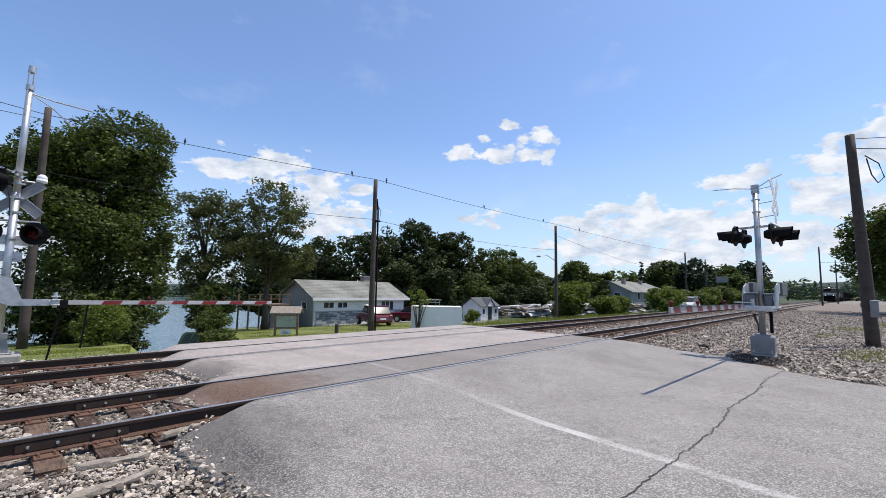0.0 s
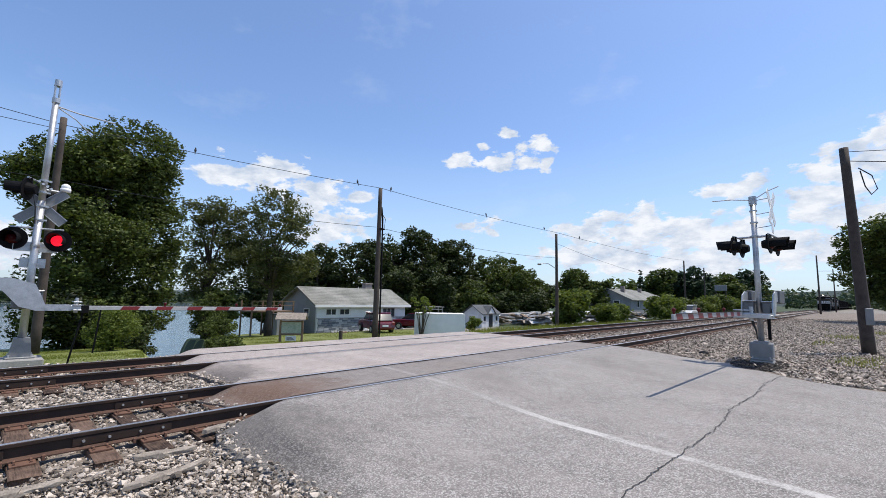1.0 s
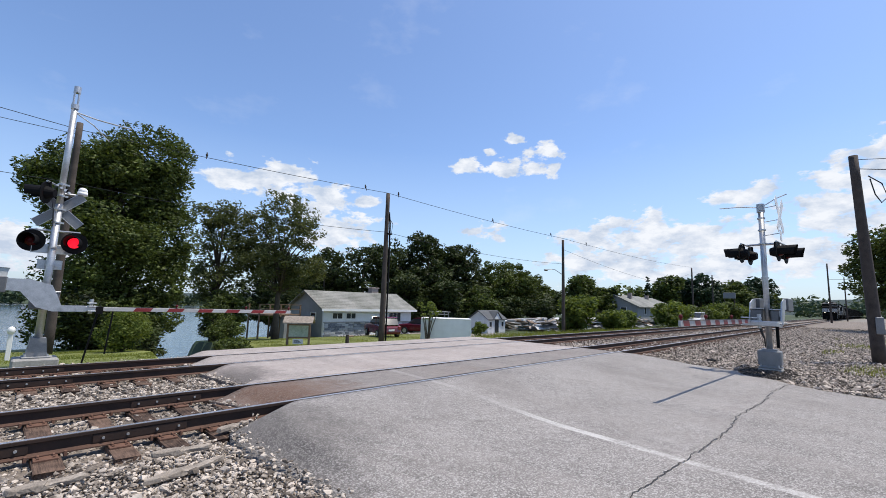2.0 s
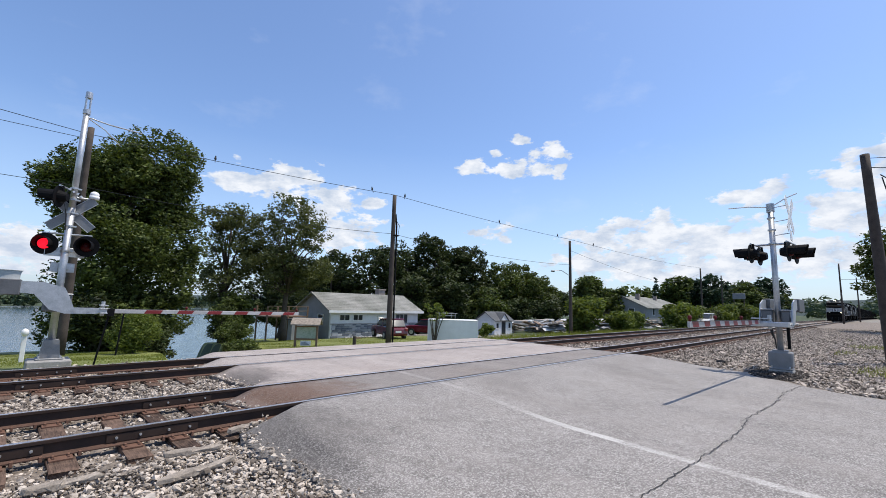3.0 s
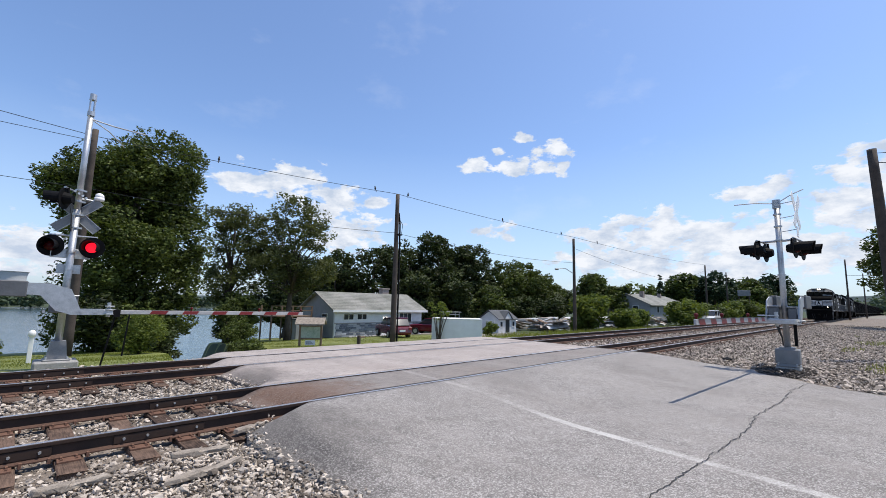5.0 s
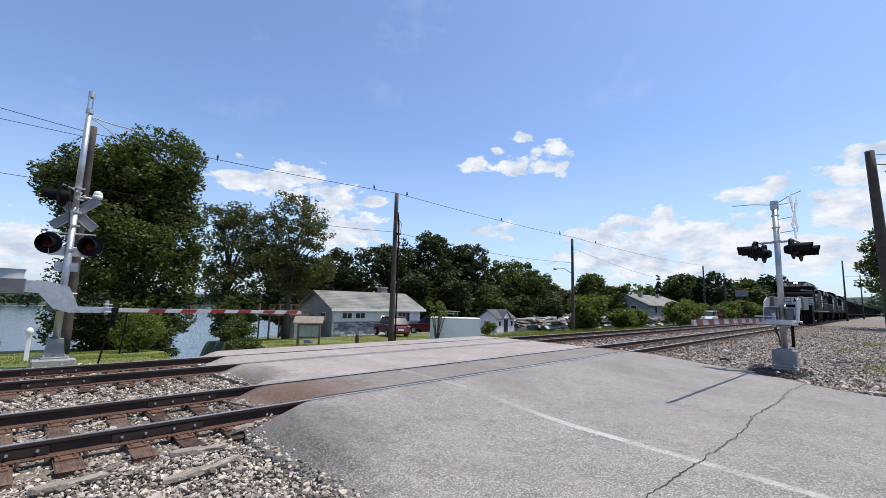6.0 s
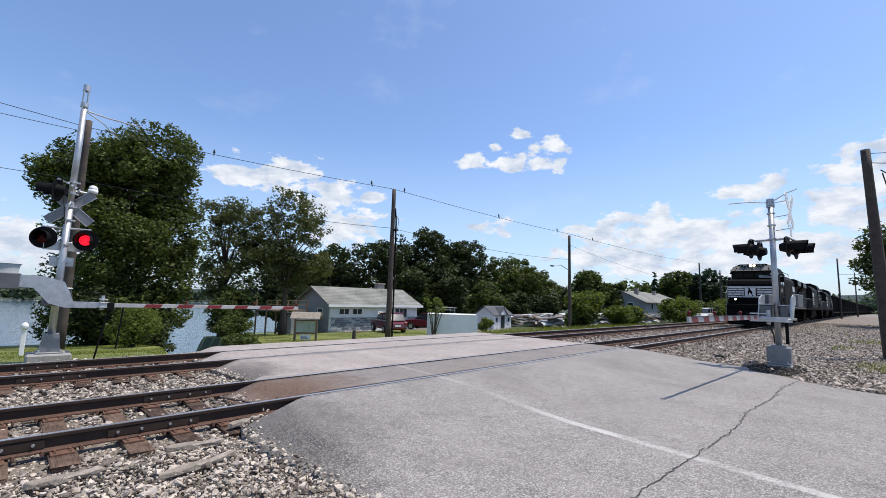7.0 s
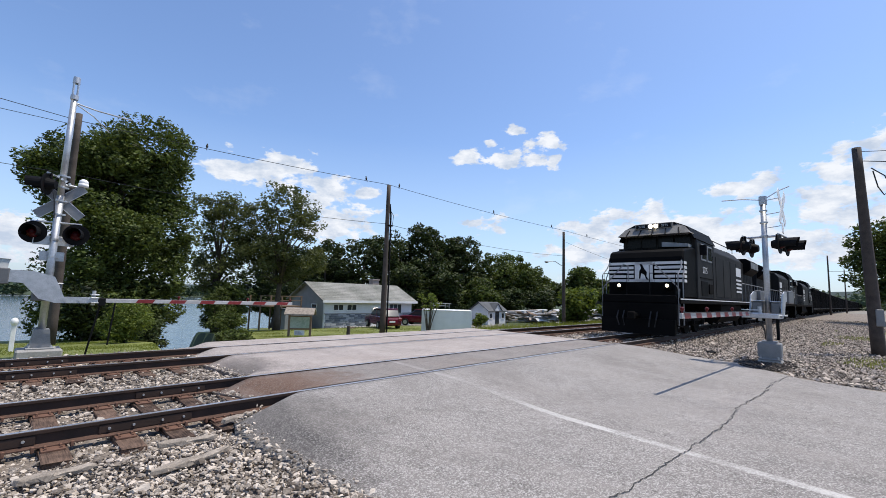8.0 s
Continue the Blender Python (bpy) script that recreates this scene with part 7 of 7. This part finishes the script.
        box(bm, 4.25, 4.85, a, b, 1.85, 2.25, 0.01)
        part("side_vent", bm, M_UNDER, ob)
    # equipment cabinet behind the cab
    bm = BM()
    prism(bm, [(-1.50, 1.62), (1.50, 1.62), (1.50, 3.75), (1.15, 4.15), (-1.15, 4.15), (-1.50, 3.75)], 5.40, 9.3, "x", 0.03)
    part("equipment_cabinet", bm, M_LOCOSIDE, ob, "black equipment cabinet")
    for x in (5.6, 6.55, 7.5, 8.4):
        for s in (-1, 1):
            bm = BM()
            a, b = sorted((1.502 * s, 1.516 * s))
            box(bm, x, x + 0.82, a, b, 1.75, 3.55, 0.008)
            part("hatch_door", bm, M_LOCOSIDE, ob)
    for s in (-1, 1):
        bm = BM()
        a, b = sorted((1.518 * s, 1.524 * s))
        for k in range(4):
            box(bm, 8.35, 9.2, a, b, 2.05 + 0.2 * k, 2.15 + 0.2 * k)
        box(bm, 8.35, 9.15, a, b, 2.90, 3.35)
        part("side_lettering", bm, M_STRIPE, ob, "plain white lettering bars")
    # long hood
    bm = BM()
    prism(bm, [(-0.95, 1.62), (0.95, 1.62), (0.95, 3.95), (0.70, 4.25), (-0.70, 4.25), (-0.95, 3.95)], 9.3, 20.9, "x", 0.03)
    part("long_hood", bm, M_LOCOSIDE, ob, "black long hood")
    for k in range(13):
        x = 9.5 + k * 0.86
        for s in (-1, 1):
            bm = BM()
            a, b = sorted((0.952 * s, 0.968 * s))
            box(bm, x, x + 0.78, a, b, 1.75, 3.30, 0.008)
            part("hood_door", bm, M_LOCOSIDE, ob)
    bm = BM()
    prism(bm, [(-0.98, 3.30), (0.98, 3.30), (1.36, 3.62), (1.36, 4.10), (1.1, 4.28), (-1.1, 4.28), (-1.36, 4.10), (-1.36, 3.62)], 15.8, 20.6, "x", 0.03)
    part("radiator", bm, M_LOCO, ob, "flared black radiator housing")
    for s in (-1, 1):
        for k in range(5):
            bm = BM()
            a, b = sorted((1.362 * s, 1.375 * s))
            box(bm, 16.0 + k * 0.9, 16.8 + k * 0.9, a, b, 3.68, 4.06, 0.005)
            part("grille", bm, M_GREYPAINT, ob)
    bm = BM()
    for x in (9.9, 11.2):
        rod(bm, (x, 0, 4.25), (x, 0, 4.50), 0.55, 0.50, 16)
    box(bm, 12.6, 14.0, -0.45, 0.45, 4.22, 4.55, 0.04)
    part("roof_fans", bm, M_LOCO, ob)
    bm = BM()
    rod(bm, (6.2, -0.3, 4.15), (6.2, -0.3, 4.42), 0.05, 0.05, 8)
    for dy in (-0.15, 0, 0.15):
        rod(bm, (5.85, -0.3 + dy, 4.45), (6.35, -0.3 + dy, 4.45), 0.07, 0.03, 10)
    part("air_horn", bm, M_BLACK, ob)
    # roof rail behind the cab
    bm = BM()
    tube(bm, [(5.45, -1.12, 4.2), (5.45, -1.12, 4.42), (9.2, -1.12, 4.42), (9.2, -1.12, 4.2)], 0.022, 6)
    part("roof_rail", bm, M_BLACK, ob)
    # handrails
    for s in (-1, 1):
        bm = BM()
        tube(bm, [(9.35, 1.50 * s, 2.60), (21.2, 1.50 * s, 2.60)], 0.022, 6)
        part("handrail", bm, M_GREYPAINT, ob, "grey handrail")
        for k in range(8):
            bm = BM()
            x = 9.4 + k * 1.68
            rod(bm, (x, 1.50 * s, 1.6), (x, 1.50 * s, 2.62), 0.02, 0.02, 6)
            part("stanchion", bm, M_GREYPAINT, ob)
        bm = BM()
        tube(bm, [(0.42, 1.48 * s, 0.65), (0.42, 1.48 * s, 2.45), (0.9, 1.48 * s, 2.7), (1.2, 1.42 * s, 3.05)], 0.024, 6)
        tube(bm, [(0.95, 1.52 * s, 0.65), (0.95, 1.52 * s, 2.35), (1.3, 1.50 * s, 2.75)], 0.024, 6)
        part("step_rail", bm, M_GREYPAINT, ob, "pale grey step handrail")
    for s in (-1, 1):
        bm = BM()
        tube(bm, [(0.40, 1.40 * s, 1.7), (0.40, 1.40 * s, 2.5), (0.40, 0.45 * s, 2.5), (0.40, 0.45 * s, 1.7)], 0.02, 6)
        part("front_rail", bm, M_BLACK, ob)
    for s in (-1, 1):
        bm = BM()
        tube(bm, [(0.50, 0.42 * s, 2.20), (0.50, 0.42 * s, 2.80), (0.50, 0.60 * s, 2.86), (0.50, 1.42 * s, 2.02), (0.50, 1.50 * s, 1.90), (0.50, 1.50 * s, 1.20)], 0.024, 6)
        part("nose_handrail", bm, M_GREYPAINT, ob, "pale grey sloping handrail")
    # mirrors
    for s in (-1, 1):
        bm = BM()
        box(bm, 2.9, 2.95, min(1.6 * s, 1.85 * s), max(1.6 * s, 1.85 * s), 3.35, 3.75, 0.01)
        part("mirror", bm, M_BLACK, ob)
    # tank, trucks, wheels
    bm = BM()
    prism(bm, [(-1.45, 0.75), (-1.2, 0.42), (1.2, 0.42), (1.45, 0.75), (1.45, 1.42), (-1.45, 1.42)], 8.4, 13.9, "x", 0.04)
    part("fuel_tank", bm, M_UNDER, ob, "black fuel tank")
    for xs in ((2.6, 4.35, 6.1), (16.2, 17.95, 19.7)):
        truck(ob, xs)
        for x in xs:
            wheelset(ob, x)
    bm = BM()
    box(bm, L - 0.75, L - 0.28, -1.5, 1.5, 0.5, 1.6, 0.03)
    rod(bm, (L - 0.3, 0, 0.88), (L + 0.3, 0, 0.88), 0.1, 0.1, 10)
    part("rear_pilot", bm, M_LOCO, ob)
    # full loading gauge: the hood and cab stand wider and higher than the frame
    low = ("snow_plow", "pilot", "coupler", "air_hose", "truck_frame", "wheelset", "fuel_tank", "rear_pilot", "anticlimber")
    wide, high = 1.06, 1.15

    def along(x):
        """Long cab and cabinets, short hood."""
        return float(np.interp(x, (-1.0, 1.2, 5.35, 9.3, 23.0), (-1.0, 1.2, 6.4, 13.6, 23.0)))

    for o in ob.children_recursive:
        if o.name.startswith(low):
            continue
        if o.matrix_basis != Matrix.Identity(4):
            x, y, z = o.matrix_basis.translation
            o.matrix_basis.translation = (along(x), y * wide, 1.42 + (z - 1.42) * high)
        else:
            for v in o.data.vertices:
                v.co = (along(v.co.x), v.co.y * wide, 1.42 + (v.co.z - 1.42) * high)
    return ob


def build_hopper(label):
    """Loaded coal hopper car; front at x = 0."""
    ob = base("hopper_car", 0, 0, 0, 0, label, "freight car", "hopper cars")
    L = 15.4
    bm = BM()
    prism(bm, [(-1.50, 1.15), (1.50, 1.15), (1.53, 4.25), (-1.53, 4.25)], 0.7, L - 0.7, "x", 0.02)
    part("body", bm, M_CAR, ob, "dark steel hopper body")
    for k in range(12):
        x = 1.0 + k * (L - 2.0) / 11
        for s in (-1, 1):
            bm = BM()
            a, b = sorted((1.50 * s, 1.60 * s))
            box(bm, x - 0.05, x + 0.05, a, b, 1.1, 4.22, 0.01)
            part("side_rib", bm, M_CAR, ob)
    for s in (-1, 1):
        bm = BM()
        a, b = sorted((1.48 * s, 1.63 * s))
        box(bm, 0.6, L - 0.6, a, b, 4.20, 4.34, 0.02)
        part("top_chord", bm, M_CAR, ob)
        bm = BM()
        box(bm, 0.3, L - 0.3, a, b, 0.98, 1.16, 0.02)
        part("side_sill", bm, M_CAR, ob)
    bm = BM()
    g = bmesh.ops.create_grid(bm, x_segments=30, y_segments=8, size=1.0)
    for v in g["verts"]:
        x, y = v.co.x, v.co.y
        v.co = Vector((L / 2 + x * (L / 2 - 0.75), y * 1.48, 4.20 + 0.40 * (1 - y * y) * (1 - x ** 6) + 0.05 * noise.noise((x * 20, y * 5, 0))))
    part("coal_load", bm, M_COAL, ob, "heaped black coal")
    bm = BM()
    for a, b in ((3.6, 6.0), (6.5, 8.9), (9.4, 11.8)):
        prism(bm, [(a, 1.15), (b, 1.15), ((a + b) / 2 + 0.3, 0.45), ((a + b) / 2 - 0.3, 0.45)], -1.1, 1.1, "y")
    part("hopper_chutes", bm, M_UNDER, ob)
    for x in (0.30, L - 0.75):
        bm = BM()
        for z in (1.3, 1.75, 2.2, 2.65, 3.1, 3.55, 4.0):
            box(bm, x, x + 0.45, -1.62, -1.59, z, z + 0.03)
        for dx in (0.0, 0.42):
            box(bm, x + dx, x + dx + 0.03, -1.63, -1.58, 1.1, 4.2)
        part("ladder", bm, M_CAR, ob)
    bm = BM()
    rod(bm, (-0.15, 0, 0.88), (0.8, 0, 0.88), 0.1, 0.1, 8)
    rod(bm, (L - 0.8, 0, 0.88), (L + 0.15, 0, 0.88), 0.1, 0.1, 8)
    part("couplers", bm, M_UNDER, ob)
    for xs in ((1.45, 3.2), (L - 3.2, L - 1.45)):
        truck(ob, xs, 0.69)
        for x in xs:
            wheelset(ob, x, WHEEL)
    return ob


def build_train():
    train = []
    lead = build_locomotive("black wide-nosed diesel locomotive with white nose stripes and lit headlights")
    train.append((lead, 0.0, False))
    second = copy_thing(lead, pose(0, 0, 0))
    tagged(second, "second black diesel locomotive coupled behind the first")
    train.append((second, 22.9, True))
    third = copy_thing(lead, pose(0, 0, 0))
    tagged(third, "third black diesel locomotive ahead of the hopper cars")
    train.append((third, 45.8, True))
    x = 22.9 * 3
    first = build_hopper("dark loaded coal hopper car with ribbed sides")
    train.append((first, x, False))
    for k in range(1, 20):
        train.append((copy_thing(first, pose(0, 0, 0)), x + 15.9 * k, False))
    return train


TRAIN = build_train()
TRACK_Y = 0.7525
RUN = ((0.0, 202.7), (1.5, 170.0), (3.0, 135.2), (4.0, 111.0), (4.7, 94.0), (5.8, 67.4), (6.5, 50.4), (7.0, 38.3), (7.5, 26.9), (8.0, 15.8))


def nose_at(t):
    """Place of the leading coupler along the line."""
    return float(np.interp(t, [a for a, b in RUN], [b for a, b in RUN]))


def motions():
    """The train rolls in along the near track; its wheels turn."""
    times = [a for a, b in RUN]
    for thing, back, reverse in TRAIN:
        rows = []
        for t in times:
            x = nose_at(t) + back + (22.3 if reverse else 0.0)
            turn = math.degrees(math.atan(-max(0.0, x + 8 - 20) / 9000))
            rows.append((t, pose(x, TRACK_Y + float(bend(x)), 0, 0, 0, turn + (180 if reverse else 0))))
        walk(thing, rows)
    # the two lenses flash in turn: lit face forward from the first to the second time of each pair
    lit = {"first": ((1.2, 1.45), (1.65, 1.8), (2.7, 3.25), (4.4, 4.95), (5.7, 5.85), (6.15, 6.3), (7.1, 7.6)),
           "second": ((0.45, 1.1), (1.9, 2.6), (3.3, 3.45), (5.0, 5.6), (6.4, 7.13), (7.7, 7.85))}
    for lens, (x, y, z), which in FLASHERS:
        rows, turn = [(0.0, pose(x, y, z, 0, 0, 180))], 180
        for a, b in lit[which]:
            for t0 in (a, b):
                for k in range(4):
                    rows.append((t0 - 0.1 + k / 30, pose(x, y, z, 0, 0, turn + 60 * k)))
                turn += 180
        rows.append((8.0, pose(x, y, z, 0, 0, turn)))
        walk(lens, rows)
    step = 1 / 30
    for thing, back, reverse in TRAIN[:4]:
        for w in [c for c in thing.children if c.name.startswith("wheelset")]:
            loc = w.matrix_basis.translation.copy()
            r = loc.z
            rows = [(k * step, pose(loc.x, loc.y, loc.z, 0, (1 if reverse else -1) * math.degrees((RUN[0][1] - nose_at(k * step)) / r), 0)) for k in range(241)]
            walk(w, rows)


motions()
